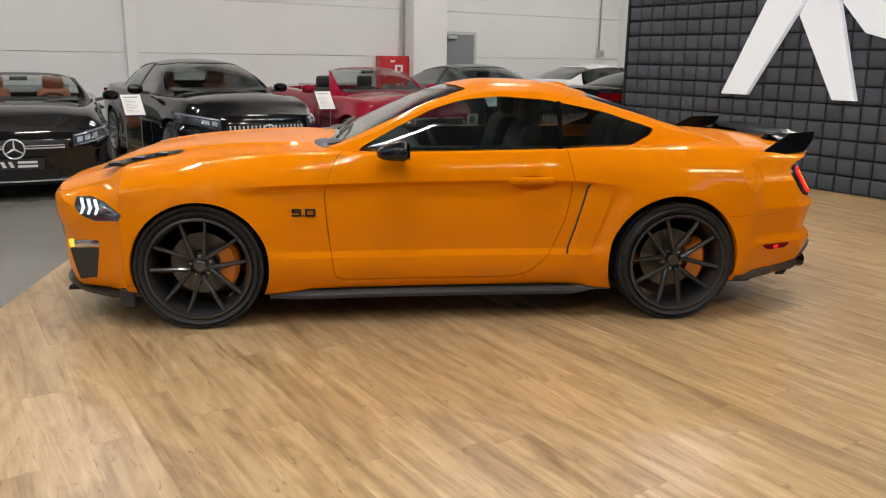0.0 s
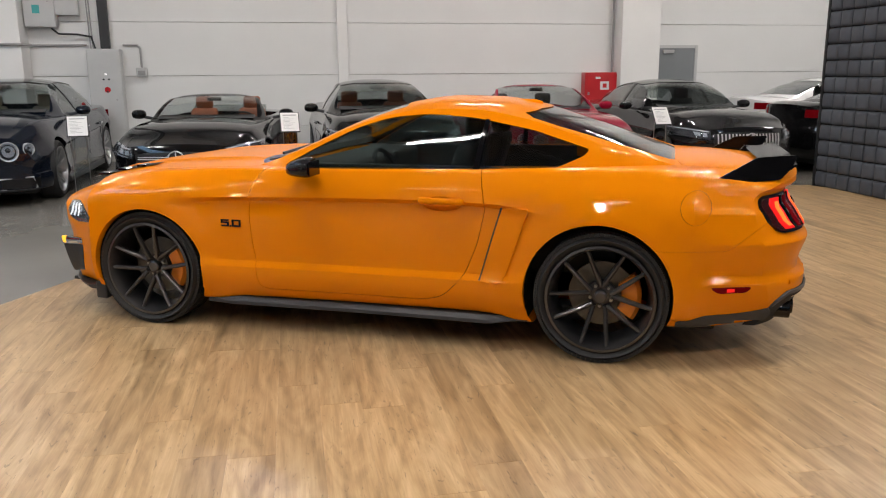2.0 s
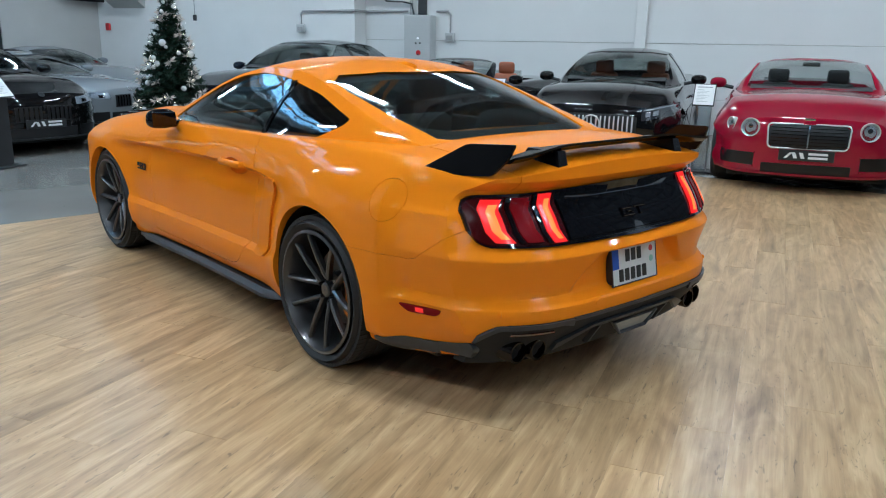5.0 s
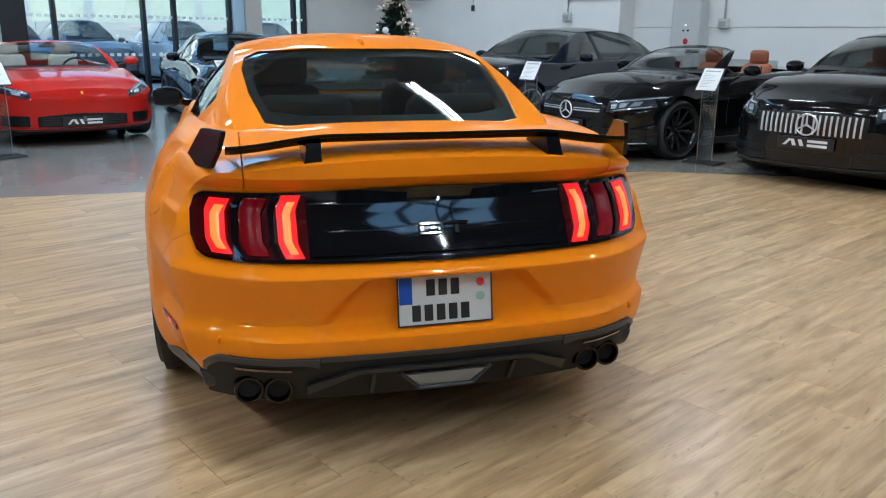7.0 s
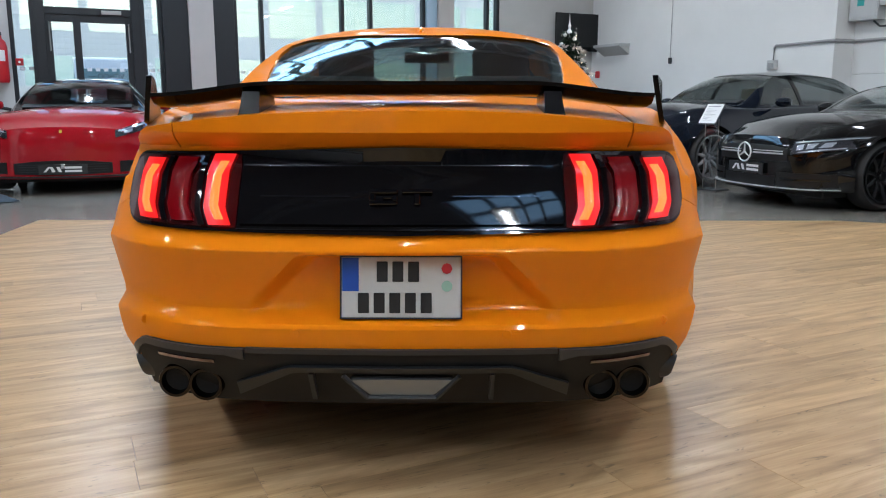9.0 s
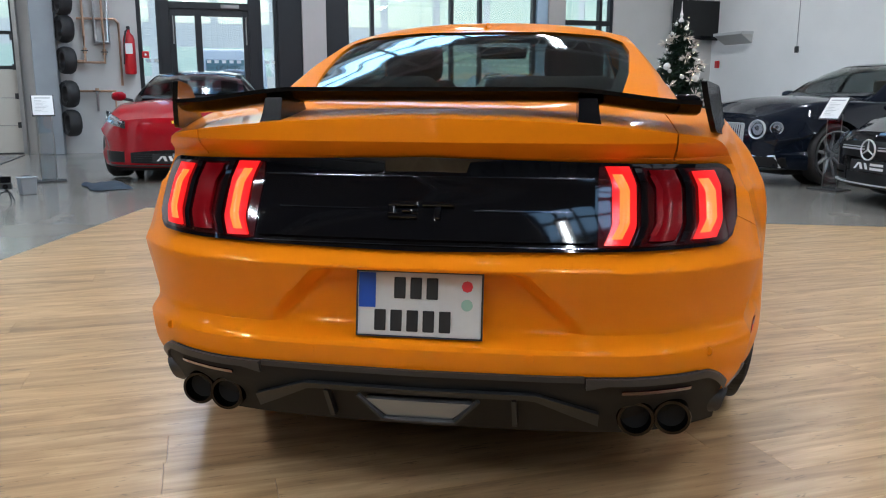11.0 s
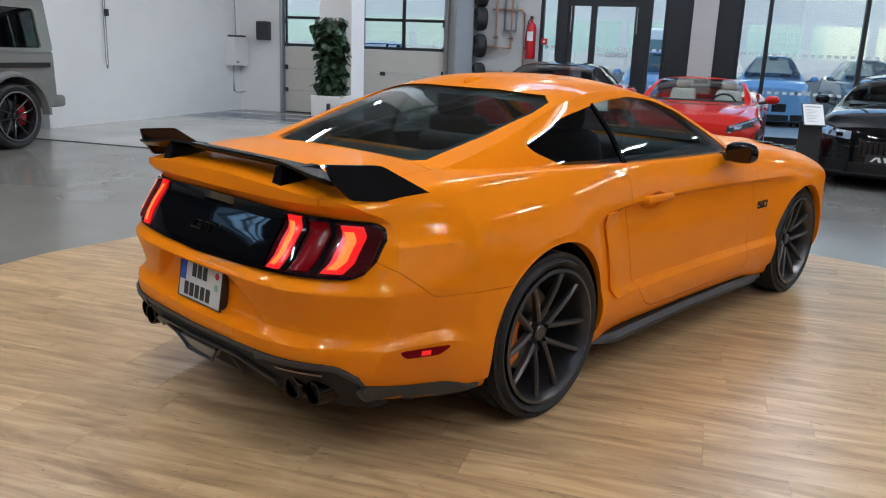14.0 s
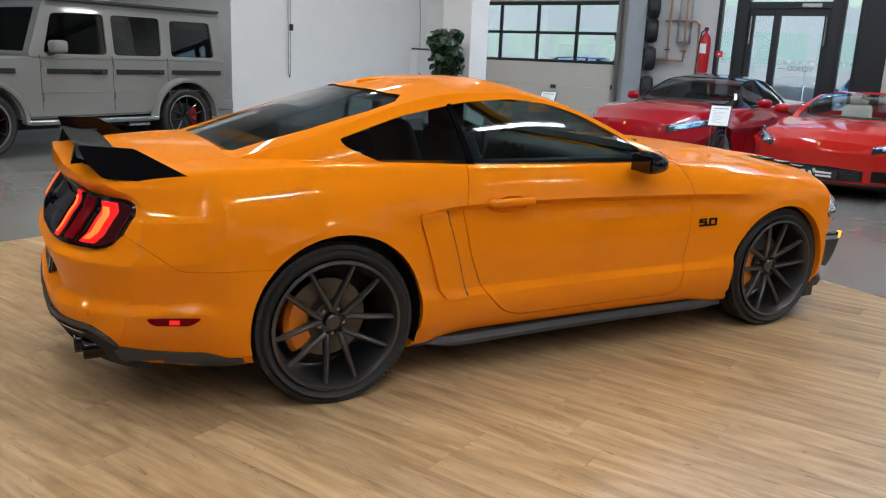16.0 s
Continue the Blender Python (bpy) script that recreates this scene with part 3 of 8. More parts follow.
class Cabin:
    """The glasshouse: roof line, belt line, tumblehome."""

    def __init__(self, roof, belt, width, lean=0.72, edge=0.055):
        self.roof, self.belt, self.width = smooth_line(roof), smooth_line(belt), smooth_line(width)
        self.lean, self.edge = lean, edge
        self.a, self.b = roof[0][0], roof[-1][0]

    def section(self, x, n=9, drop=0.0):
        zr, zb, w = self.roof(x) - drop, self.belt(x), self.width(x) - drop * .8
        h = max(zr - zb, .004)
        e = min(self.edge, h * .3)
        ze = zr - e
        ye = w - self.lean * (ze - zb)
        pts = []
        for i in range(n):
            t = i / n
            pts.append((w + (ye - w) * t + .022 * math.sin(math.pi * t) * min(1, h / .3), zb + (ze - zb) * t))
        for i in range(n + 1):
            s = math.sin(math.pi / 2 * (1 - i / n))
            pts.append((ye * s, ze + (zr - ze) * (1 - s ** 2.6)))
        return pts

    def shell(self, step, n, thick, drop=0.0, a=None, b=None):
        a, b = self.a if a is None else a, self.b if b is None else b
        bm = bmesh.new()
        count = max(6, round((b - a) / step))
        out, inn = [], []
        for i in range(count + 1):
            x = a + (b - a) * i / count
            so, si = self.section(x, n, drop), self.section(x, n, drop + thick)
            so = [(y, z) for y, z in so] + [(-y, z) for y, z in so[-2::-1]]
            si = [(y, z) for y, z in si] + [(-y, z) for y, z in si[-2::-1]]
            out.append([bm.verts.new((x, y, z)) for y, z in so])
            inn.append([bm.verts.new((x, y, z - .0005)) for y, z in si])
        grid_faces(bm, out)
        grid_faces(bm, [r[::-1] for r in inn])
        for ro, ri in ((out[0], inn[0]), (out[-1], inn[-1])):
            for j in range(len(ro) - 1):
                bm.faces.new((ro[j], ro[j + 1], ri[j + 1], ri[j]))
        for k in (0, -1):
            for i in range(count):
                bm.faces.new((out[i][k], out[i + 1][k], inn[i + 1][k], inn[i][k]))
        bmesh.ops.recalc_face_normals(bm, faces=bm.faces)
        return bm


def surface_slab(fn, y0, y1, lo, hi, off, thick, ny=24, nz=6):
    """A panel that follows a nose or tail: y runs across, lo(y) and hi(y) bound it; off: how far it stands out."""
    sg = 1 if fn(0, .6) > 0 else -1

    def P(a, b):
        y = y0 + (y1 - y0) * a
        l, h = lo(y) if callable(lo) else lo, hi(y) if callable(hi) else hi
        z = l + (h - l) * b
        return (fn(y, z) + sg * off, y, z), (-sg, 0, 0)
    return slab(P, [i / ny for i in range(ny + 1)], [i / nz for i in range(nz + 1)], thick)


def skin_slab(S, y0, y1, lo, hi, off, thick, ny=12, nz=3):
    """A panel that lies on the nose and wraps round its corner."""
    def P(a, b):
        y = y0 + (y1 - y0) * a
        l, h = lo(y) if callable(lo) else lo, hi(y) if callable(hi) else hi
        z = l + (h - l) * b
        x = S.skin(y, z)
        dy = (S.skin(y + .012, z) - S.skin(y - .012, z)) / .024
        dy = max(-2.2, min(2.2, dy))
        n = Vector((-1.0, dy, 0)).normalized()
        return (x + n.x * off, y + n.y * off, z), (-n.x, -n.y, 0)
    return slab(P, [i / ny for i in range(ny + 1)], [i / nz for i in range(nz + 1)], thick)


def tyre_mesh(R, rim, width, seg=64):
    bm = bmesh.new()
    h = width / 2
    prof = [(rim - .004, -h + .03), (rim + .012, -h + .008), ((R + rim) / 2, -h - .004), (R - .028, -h + .010), (R - .012, -h + .035), (R - .007, -h * .5), (R - .006, 0), (R - .007, h * .5), (R - .012, h - .035),
            (R - .028, h - .010), ((R + rim) / 2, h + .004), (rim + .012, h - .008), (rim - .004, h - .03)]
    return lathe(bm, prof, seg)


def tread_mesh(R, width):
    """Raised shoulder blocks of the tread."""
    bm = bmesh.new()
    h = width / 2
    n = 84
    for i in range(n):
        a = 2 * math.pi * i / n
        for k in (-1, 1):
            box(bm, R - .02, R - .002, *sorted((k * h * .56, k * (h - .016))), -.0118, .0118, m=Matrix.Rotation(-a, 4, "Y"))
            box(bm, R - .02, R, *sorted((k * h * .08, k * h * .48)), -.0124, .0124, m=Matrix.Rotation(-a - .02, 4, "Y"))
    return bm


def rim_mesh(rim, width, face=None):
    bm = bmesh.new()
    h = width / 2
    prof = [(rim, h - .012), (rim + .004, h), (rim - .010, h + .004), (rim - .018, h - .012), (rim - .030, h - .05), (rim - .045, -h * .2), (rim - .03, -h + .03), (rim - .004, -h + .02), (rim - .004, -h + .03)]
    return lathe(bm, prof, 64)


def spoke_mesh(rim, width, skew, w0, w1, depth, hub=.055):
    """One slim spoke that dives from the rim towards the hub."""
    bm = bmesh.new()
    h = width / 2
    rows = []
    for t in (0, .12, .35, .6, .82, 1):
        r = hub + (rim - .016 - hub) * t
        y = h - .018 - depth * (1 - t) ** 1.5
        w = w0 + (w1 - w0) * t
        off = skew * (1 - t) * .9 + skew * .1
        d = .018 + .016 * (1 - t)
        rows.append([bm.verts.new(p) for p in ((r, y - d, off - w), (r, y - .006, off - w), (r, y, off - w * .5), (r, y, off + w * .5), (r, y - .006, off + w), (r, y - d, off + w))])
    grid_faces(bm, rows, wrap=True)
    bm.faces.new(rows[0])
    bm.faces.new(rows[-1][::-1])
    bmesh.ops.recalc_face_normals(bm, faces=bm.faces)
    return bm


def pair_spoke(rim, width, side):
    """One of two slim spokes that straddle a wheel nut and spread towards the rim."""
    bm = bmesh.new()
    h = width / 2
    rows = []
    for t in (0, .15, .4, .7, .92, 1):
        x = .048 + (rim * .945 - .048) * t
        o = side * (.030 + (rim * .245 - .030) * t)
        y = h - .016 - .040 * (1 - t) ** 1.7
        w = .0125 - .0025 * t
        d = .020 + .014 * (1 - t)
        rows.append([bm.verts.new(p) for p in ((x, y - d, o - w * 1.1), (x, y - .008, o - w), (x, y, o - w * .35), (x, y, o + w * .35), (x, y - .008, o + w), (x, y - d, o + w * 1.1))])
    grid_faces(bm, rows, wrap=True)
    bm.faces.new(rows[0])
    bm.faces.new(rows[-1][::-1])
    bmesh.ops.recalc_face_normals(bm, faces=bm.faces)
    return bm


WHEELS = {}


def wheel(parent, x, y, z, R, rim, width, rim_mat, spokes=10, turn=0.0, caliper=None, cal_side=1, tread=False, pairs=False, slim=.0105):
    """A wheel under its car: rim with spokes, tyre, disc, caliper, hub cap, lug nuts."""
    key = (R, rim, width, slim)
    if key not in WHEELS:
        WHEELS[key] = dict(tyre=to_mesh(tyre_mesh(R, rim, width)), rim=to_mesh(rim_mesh(rim, width)), a=to_mesh(pair_spoke(rim, width, 1)),
                           b=to_mesh(pair_spoke(rim, width, -1)), c=to_mesh(spoke_mesh(rim, width, 0, slim * 1.3, slim, .055)),
                           disc=to_mesh(lathe(bmesh.new(), [(.06, .0), (rim * .62, .0), (rim * .62, .022), (.06, .022)], 48, close=True)),
                           cap=to_mesh(lathe(bmesh.new(), [(.002, .012), (.026, .012), (.034, .006), (.036, -.03), (.075, -.035), (.078, -.075), (.002, -.08)], 32)),
                           nut=to_mesh(cyl(bmesh.new(), (0, 0, 0), (0, .018, 0), .010, .008, 6)), tread=to_mesh(tread_mesh(R, width)))
        for k, sm in WHEELS[key].items():
            if k not in ("nut", "tread"):
                sm.shade_smooth()
                sm.set_sharp_from_angle(angle=radians(32))
    w = WHEELS[key]
    s = 1 if y > 0 else -1
    h = width / 2

    def put(name, me, material, par, m=None, label=""):
        if not me.materials:
            me.materials.append(material)
        ob = new(name, me if me.materials[0] == material else me.copy())
        if ob.data.materials[0] != material:
            ob.data.materials[0] = material
        ob.parent = par
        if m is not None:
            ob.matrix_basis = m
        if label:
            ob["label"] = label
        return ob
    base = put("wheel", w["rim"], rim_mat, parent, pose(x, y, z, 0, 0, 0 if s > 0 else 180))
    put("tyre", w["tyre"], RUBBER, base, label="black low-profile rubber tyre")
    if tread:
        put("tread", w["tread"], RUBBER, base)
    for i in range(spokes):
        a = turn + 2 * math.pi * i / spokes
        if pairs:
            a = turn + 2 * math.pi * (i // 2) / (spokes // 2)
        me = w["c"] if not pairs else w["b" if i % 2 else "a"]
        put("spoke", me, rim_mat, base, Matrix.Rotation(-a, 4, "Y"))
    put("hub_cap", w["cap"], rim_mat, base, pose(0, h - .066, 0))
    for i in range(5):
        a = turn + 2 * math.pi * (i + (0 if pairs else .5)) / 5
        put("lug_nut", w["nut"], CHROME if rim_mat is not GUNMETAL else STEEL, base, pose(.057 * math.cos(a), h - .100, .057 * math.sin(a)))
    put("brake_disc", w["disc"], DISC, base, pose(0, h - .165, 0))
    if caliper:
        bm = bmesh.new()
        rows = []
        for i in range(9):
            a = (i / 8 - .5) * 1.25
            r0, r1 = rim * .38, rim * .74
            rows.append([bm.verts.new((r * math.cos(a), yy, r * math.sin(a))) for r, yy in ((r0, h - .175), (r0, h - .095), (r0 + .03, h - .082), (r1 - .02, h - .082), (r1, h - .100), (r1, h - .175))])
        grid_faces(bm, rows, wrap=True)
        bm.faces.new(rows[0])
        bm.faces.new(rows[-1][::-1])
        bmesh.ops.recalc_face_normals(bm, faces=bm.faces)
        part("brake_caliper", bm, caliper, base, "painted brake caliper", smooth=True, m=Matrix.Rotation(0 if (cal_side * s) > 0 else math.pi, 4, "Y"))
    return base


# ---------------------------------------------------------------- the orange coupe
HUB = 0.350
AX = 1.36


def ease(a, b, x):
    t = min(1.0, max(0.0, (x - a) / (b - a)))
    return t * t * (3 - 2 * t)


class CoupeShape(Shape):
    """The coupe's sides: waist crease, sill ridge, broad haunches and a stepped rear bumper."""

    def knots(self, s):
        """Section points from the sill to the shoulder as (height, inset, crease)."""
        W, ws, zs, zc, zb = self.W(s), self.ws(s), self.zs(s), min(self.zc(s), self.zs(s) - .05), self.zb(s)
        d = W - ws
        base = [(zb + (zc - zb) * f, i, 0.0) for f, i in ((.12, .030), (.30, .006), (.42, .002), (.52, .001), (.64, 0), (.78, 0), (.92, 0), (1.0, .001))]
        base += [(zc + (zs - zc) * f, d * i, 0.0) for f, i in ((.2, .05), (.4, .16), (.6, .34), (.8, .62))]
        door = [(.262, .022, 0), (.345, -.002, 0), (.398, -.001, .9), (.432, .024, .7), (.560, .018, 0), (.700, .024, 0), (zc - .026, .036, .7), (zc, .002, 1.0)]
        door += [(zc + (zs - zc) * f, .004 + (d - .004) * i, 0) for f, i in ((.15, .05), (.36, .18), (.58, .38), (.80, .66))]
        tail = [(zb + .055, .052, 0), (.365, .022, 0), (.452, .005, .9), (.492, .034, .6), (.560, .028, 0), (.615, .019, 0), (.640, .014, .3), (.656, .012, .8),
                (.705, .018, 0), (.796, .046, 0), (.818, .054, 0), (.885, .086, 0)]
        wd = ease(-1.25, -.85, s) * (1 - ease(.78, 1.12, s))
        wt = ease(1.78, 2.06, s)
        wb = 1 - wd - wt
        out = [tuple(b * wb + p * wd + q * wt for b, p, q in zip(B, P, Q)) for B, P, Q in zip(base, door, tail)]
        return out

    def half(self, s, n=4):
        key = (round(s, 5), n)
        if key in self.memo:
            return self.memo[key]
        W, ws, zs, zt, zb = self.W(s), self.ws(s), self.zs(s), self.zt(s), self.zb(s)
        tk = .045 * ease(self.xb, self.x1, s) + .02 * max(0.0, min(1.0, (self.xa - s) / .4))
        ctl = [(W - .13 - tk, zb, 0.0), (W - .06 - tk, zb + .012, 0.0)]
        ctl += [(W - i - tk * max(0.0, 1 - k / 4), z, c) for k, (z, i, c) in enumerate(self.knots(s))]
        ctl.append((ws, zs, 0.0))
        q = 1 - 1 / self.across
        ctl.append((ws * q, zs + (zt - zs) * (1 - q ** 2.3), 0.0))
        m = len(ctl)
        P = [Vector(c[:2]) for c in ctl]
        chord = [max(1e-4, (P[i + 1] - P[i]).length) for i in range(m - 1)]
        slope = [(P[i + 1] - P[i]) / chord[i] for i in range(m - 1)]
        pts = [((W - .13 - tk) * j / self.across, zb) for j in range(self.across)]
        tan = []
        for i in range(m):
            if i in (0, m - 1):
                t = slope[0] if i == 0 else slope[-1]
                tan.append((t, t))
                continue
            a, b = chord[i - 1], chord[i]
            t = (slope[i - 1] * b + slope[i] * a) / (a + b)
            c = ctl[i][2]
            tan.append((t.lerp(slope[i - 1], c), t.lerp(slope[i], c)))
        for i in range(m - 1):
            for j in range(n if i < m - 2 else 1):
                u = j / n
                q = P[i] * ((1 + 2 * u) * (1 - u) ** 2) + tan[i][1] * (chord[i] * u * (1 - u) ** 2) + P[i + 1] * (u * u * (3 - 2 * u)) + tan[i + 1][0] * (chord[i] * u * u * (u - 1))
                pts.append((max(0.0, q.x), q.y))
        dome = .012 * (1 - ease(-.95, -.62, s)) * ease(-2.25, -1.9, s)
        for k in [1 - j / self.across for j in range(1, self.across + 1)]:
            pts.append((ws * k, zs + (zt - zs) * (1 - k ** 2.3) + dome * math.exp(-((k - .60) / .07) ** 2)))
        self.memo[key] = pts
        return pts

    memo = {}
    across = 30

    def tail_grid(self, bm, row, n):
        """Closes the tail with level rows, so that its ledges run straight across."""
        N, nb = len(row), self.across
        last = N // 2
        grid = []
        for i in range(nb, last - nb + 1):
            if i == nb:
                line = [row[(k - nb) % N] for k in range(2 * nb + 1)]
            elif i == last - nb:
                line = [row[(last + nb - k) % N] for k in range(2 * nb + 1)]
            else:
                a, b = row[N - i], row[i]
                line = [a]
                z, w = b.co.z, b.co.y
                rim = .275 + (.625 - min(.65, max(.45, z))) * .95
                warp = ease(.36, .44, z) * (1 - ease(.66, .78, z))
                for k in range(1, 2 * nb):
                    t = abs(k - nb)
                    y = (rim - .060) * t / 8 if t <= 8 else rim - .060 + .085 * (t - 8) / 8 if t <= 16 else rim + .025 + (w - rim - .025) * (t - 16) / (nb - 16)
                    y = math.copysign(w * t / nb + (y - w * t / nb) * warp, k - nb)
                    line.append(bm.verts.new((self.rear(y, z), y, z)))
                line.append(b)
            grid.append(line)
        grid_faces(bm, grid)

    def dent(self, x, z):
        """Hollow under the short crease that runs back from the filler flap."""
        d = .818 - z
        return .011 * ease(1.70, 1.96, x) * (1 - ease(2.08, 2.26, x)) * ease(-.004, .010, d) * math.exp(-max(0.0, d) / .040)


def plate_hollow(y, z):
    """Depth of the trapezoid hollow round the number plate."""
    side = .275 + (.625 - z) * .95
    m = ease(0, .014, .646 - z) * ease(0, .060, side + .01 - y) * ease(0, .014, z - .462)
    return m * (.012 + .038 * min(1.0, max(0.0, (z - .47) / .13)))


def orange_coupe():
    S = CoupeShape(
        W=[(-2.36, .80), (-2.1, .865), (-1.9, .910), (-1.6, .938), (-1.36, .942), (-1.0, .928), (-.5, .908), (0, .898), (.5, .898), (.9, .914), (1.36, .948), (1.7, .935), (2.0, .910), (2.2, .885), (2.42, .85)],
        ws=[(-2.36, .58), (-2.1, .66), (-1.7, .735), (-1.36, .765), (-.9, .79), (-.5, .815), (0, .824), (.6, .822), (1.0, .815), (1.36, .80), (1.7, .775), (2.0, .745), (2.2, .72), (2.42, .69)],
        zs=[(-2.36, .70), (-2.15, .775), (-1.8, .872), (-1.36, .930), (-1.0, .955), (-.6, .968), (0, .980), (.6, .992), (1.0, 1.005), (1.4, 1.012), (1.8, 1.002), (2.1, .985), (2.42, .955)],
        zt=[(-2.36, .735), (-2.15, .83), (-1.8, .925), (-1.36, .985), (-1.0, 1.005), (-.6, 1.012), (0, 1.01), (1.0, 1.02), (1.6, 1.045), (1.8, 1.043), (2.1, 1.030), (2.42, 1.000)],
        zc=[(-2.36, .60), (-1.8, .74), (-1.36, .79), (-.6, .815), (.4, .830), (.75, .825), (1.05, .79), (1.36, .755), (1.8, .715), (2.1, .70), (2.42, .69)],
        zb=[(-2.36, .215), (-1.9, .20), (-1.4, .19), (-1.0, .172), (-.86, .176), (-.74, .197), (.66, .199), (.80, .190), (.92, .166), (1.0, .166), (1.75, .203), (2.1, .208), (2.42, .235)],
        nose=[(.15, 2.15), (.22, 2.22), (.32, 2.245), (.50, 2.255), (.62, 2.285), (.68, 2.285), (.74, 2.25), (.82, 2.14)],
        nose_plan=[(0, 0), (.35, .025), (.55, .085), (.70, .18), (.80, .30), (.88, .42), (.96, .55)],
        tail=[(.20, 2.30), (.30, 2.37), (.385, 2.424), (.448, 2.430), (.458, 2.426), (.490, 2.392), (.500, 2.388), (.56, 2.400), (.638, 2.426), (.652, 2.429), (.660, 2.424), (.682, 2.402), (.69, 2.396), (.74, 2.368), (.80, 2.332), (.866, 2.290), (.892, 2.286), (.912, 2.305), (.938, 2.348), (.96, 2.352), (1.0, 2.345), (1.03, 2.31)],
        tail_plan=[(0, 0), (.30, .010), (.5, .035), (.62, .080), (.72, .150), (.80, .230), (.88, .335), (.96, .46)],
        x0=-2.30, x1=2.42, xa=-1.75, xb=1.80, arches=[(-AX + .01, .352, .372), (AX - .02, .356, .388)], flare=.016, bay=plate_hollow)
    C = Cabin(roof=[(-.72, .985), (-.62, 1.020), (-.35, 1.155), (-.08, 1.275), (.12, 1.335), (.36, 1.368), (.62, 1.362), (.86, 1.325), (1.1, 1.258), (1.4, 1.160), (1.72, 1.045), (1.88, .985)],
              belt=[(-.72, .93), (0, .955), (.6, .965), (1.2, .975), (1.86, .94)],
              width=[(-.72, .72), (-.45, .80), (0, .822), (.6, .820), (.8, .808), (1.0, .786), (1.25, .757), (1.6, .690), (1.88, .60)], lean=.74, edge=.06)
    car = empty("sports_coupe")
    tagged(car, "glossy orange two-door sports coupe with black rear wing on oak floor", "car")

    body = to_mesh(S.solid(.036, 4, 20))
    cut = []
    for s in (-1, 1):
        for x, z, r in S.arches:
            cut.append(cyl(bmesh.new(), (x, s * .58, z), (x, s * 1.2, z), r, seg=72))
    cut.append(box(bmesh.new(), -.42, 1.42, -.70, .70, .42, 1.4))
    for s in (-1, 1):
        bm = bmesh.new()
        bmesh.ops.create_uvsphere(bm, u_segments=32, v_segments=16, radius=1, matrix=pose(.49, s * (S.side(.49, .80) + .010), .814) @ Matrix.Diagonal((.120, .042, .046, 1)))
        cut.append(bm)
    body = carve(body, cut)

    # shut lines: doors, bonnet, boot lid, filler flap
    door = rounded([(-.600, .965), (-.655, .835), (-.672, .74), (-.650, .50), (-.618, .285), (-.56, .268), (.40, .268), (.505, .300), (.620, .42), (.695, .60), (.738, .81), (.715, .92), (.69, 1.06), (-.40, 1.06)], 4, .05)
    bonnet = rounded([(-2.16, -.60), (-2.24, -.30), (-2.25, 0), (-2.24, .30), (-2.16, .60), (-1.8, .70), (-1.2, .735), (-.62, .745), (-.60, 0), (-.62, -.745), (-1.2, -.735), (-1.8, -.70)], 3, .08)
    boot = [(1.74, -.60), (2.60, -.60), (2.60, .60), (1.74, .60), (1.70, .4), (1.69, 0), (1.70, -.4)]
    flap = [(1.812 + .075 * math.cos(2 * math.pi * i / 40), .838 + .083 * math.sin(2 * math.pi * i / 40)) for i in range(40)]
    gap = .0020
    panels = []
    for s, nm in ((-1, "door"), (1, "door")):
        a, b = sorted((s * .72, s * 1.1))
        panels.append((nm, carve(body.copy(), [prism(shrink(door, gap), "y", a, b)], "INTERSECT"), prism(shrink(door, -gap), "y", a, b), "orange door with crisp waist crease"))
    panels.append(("bonnet", carve(body.copy(), [prism(shrink(bonnet, gap), "z", .68, 1.3)], "INTERSECT"), prism(shrink(bonnet, -gap), "z", .68, 1.3), "orange bonnet with twin ridges"))
    panels.append(("boot_lid", carve(body.copy(), [prism(shrink(boot, gap), "z", .90, 1.3)], "INTERSECT"), prism(shrink(boot, -gap), "z", .90, 1.3), "orange boot lid"))
    panels.append(("fuel_flap", carve(body.copy(), [prism(shrink(flap, gap * .6), "y", -1.1, -.74)], "INTERSECT"), prism(shrink(flap, -gap * .6), "y", -1.1, -.74), "round orange fuel filler flap"))
    seam = [(1.50, .10), (1.50, .622), (1.95, .622), (1.985, .632), (2.105, .725), (2.20, .785), (2.60, .80), (2.60, .10)]
    panels.append(("rear_bumper", carve(body.copy(), [prism(shrink(seam, .0009), "y", -1.2, 1.2)], "INTERSECT"), prism(shrink(seam, -.0009), "y", -1.2, 1.2), "orange rear bumper with a hollow for the plate"))
    body = carve(body, [p[2] for p in panels])
    part("body", body, ORANGE, car, "orange painted body shell", smooth=True, angle=28)
    door_obs = []
    for nm, me, _, lab in panels:
        o = part(nm, me, ORANGE, car, lab, smooth=True, angle=28)
        if nm == "door":
            door_obs.append(o)

    # glasshouse
    dlo = rounded([(-.505, .978), (-.28, 1.100), (-.06, 1.205), (.12, 1.258), (.34, 1.280), (.62, 1.262), (.95, 1.200), (1.262, 1.102), (1.235, 1.070), (1.09, 1.005), (.98, .990), (.4, .982), (-.2, .976)], 4, .06)
    ws_cut = [(-.640, 1.0), (.640, 1.0), (.58, 1.16), (.515, 1.275), (.44, 1.318), (.25, 1.330), (-.25, 1.330), (-.44, 1.318), (-.515, 1.275), (-.58, 1.16)]
    bl_cut = [(-.500, 1.042), (-.35, 1.026), (.35, 1.026), (.500, 1.042), (.545, 1.13), (.562, 1.215), (.545, 1.258), (.48, 1.285), (.25, 1.300), (-.25, 1.300), (-.48, 1.285), (-.545, 1.258), (-.562, 1.215), (-.545, 1.13)]
    roof = to_mesh(C.shell(.04, 9, .03))
    rc = [prism(ws_cut, "x", -1.2, .16), prism(bl_cut, "x", .80, 2.2)]
    for s in (-1, 1):
        a, b = sorted((s * .42, s * 1.2))
        rc.append(prism(dlo, "y", a, b))
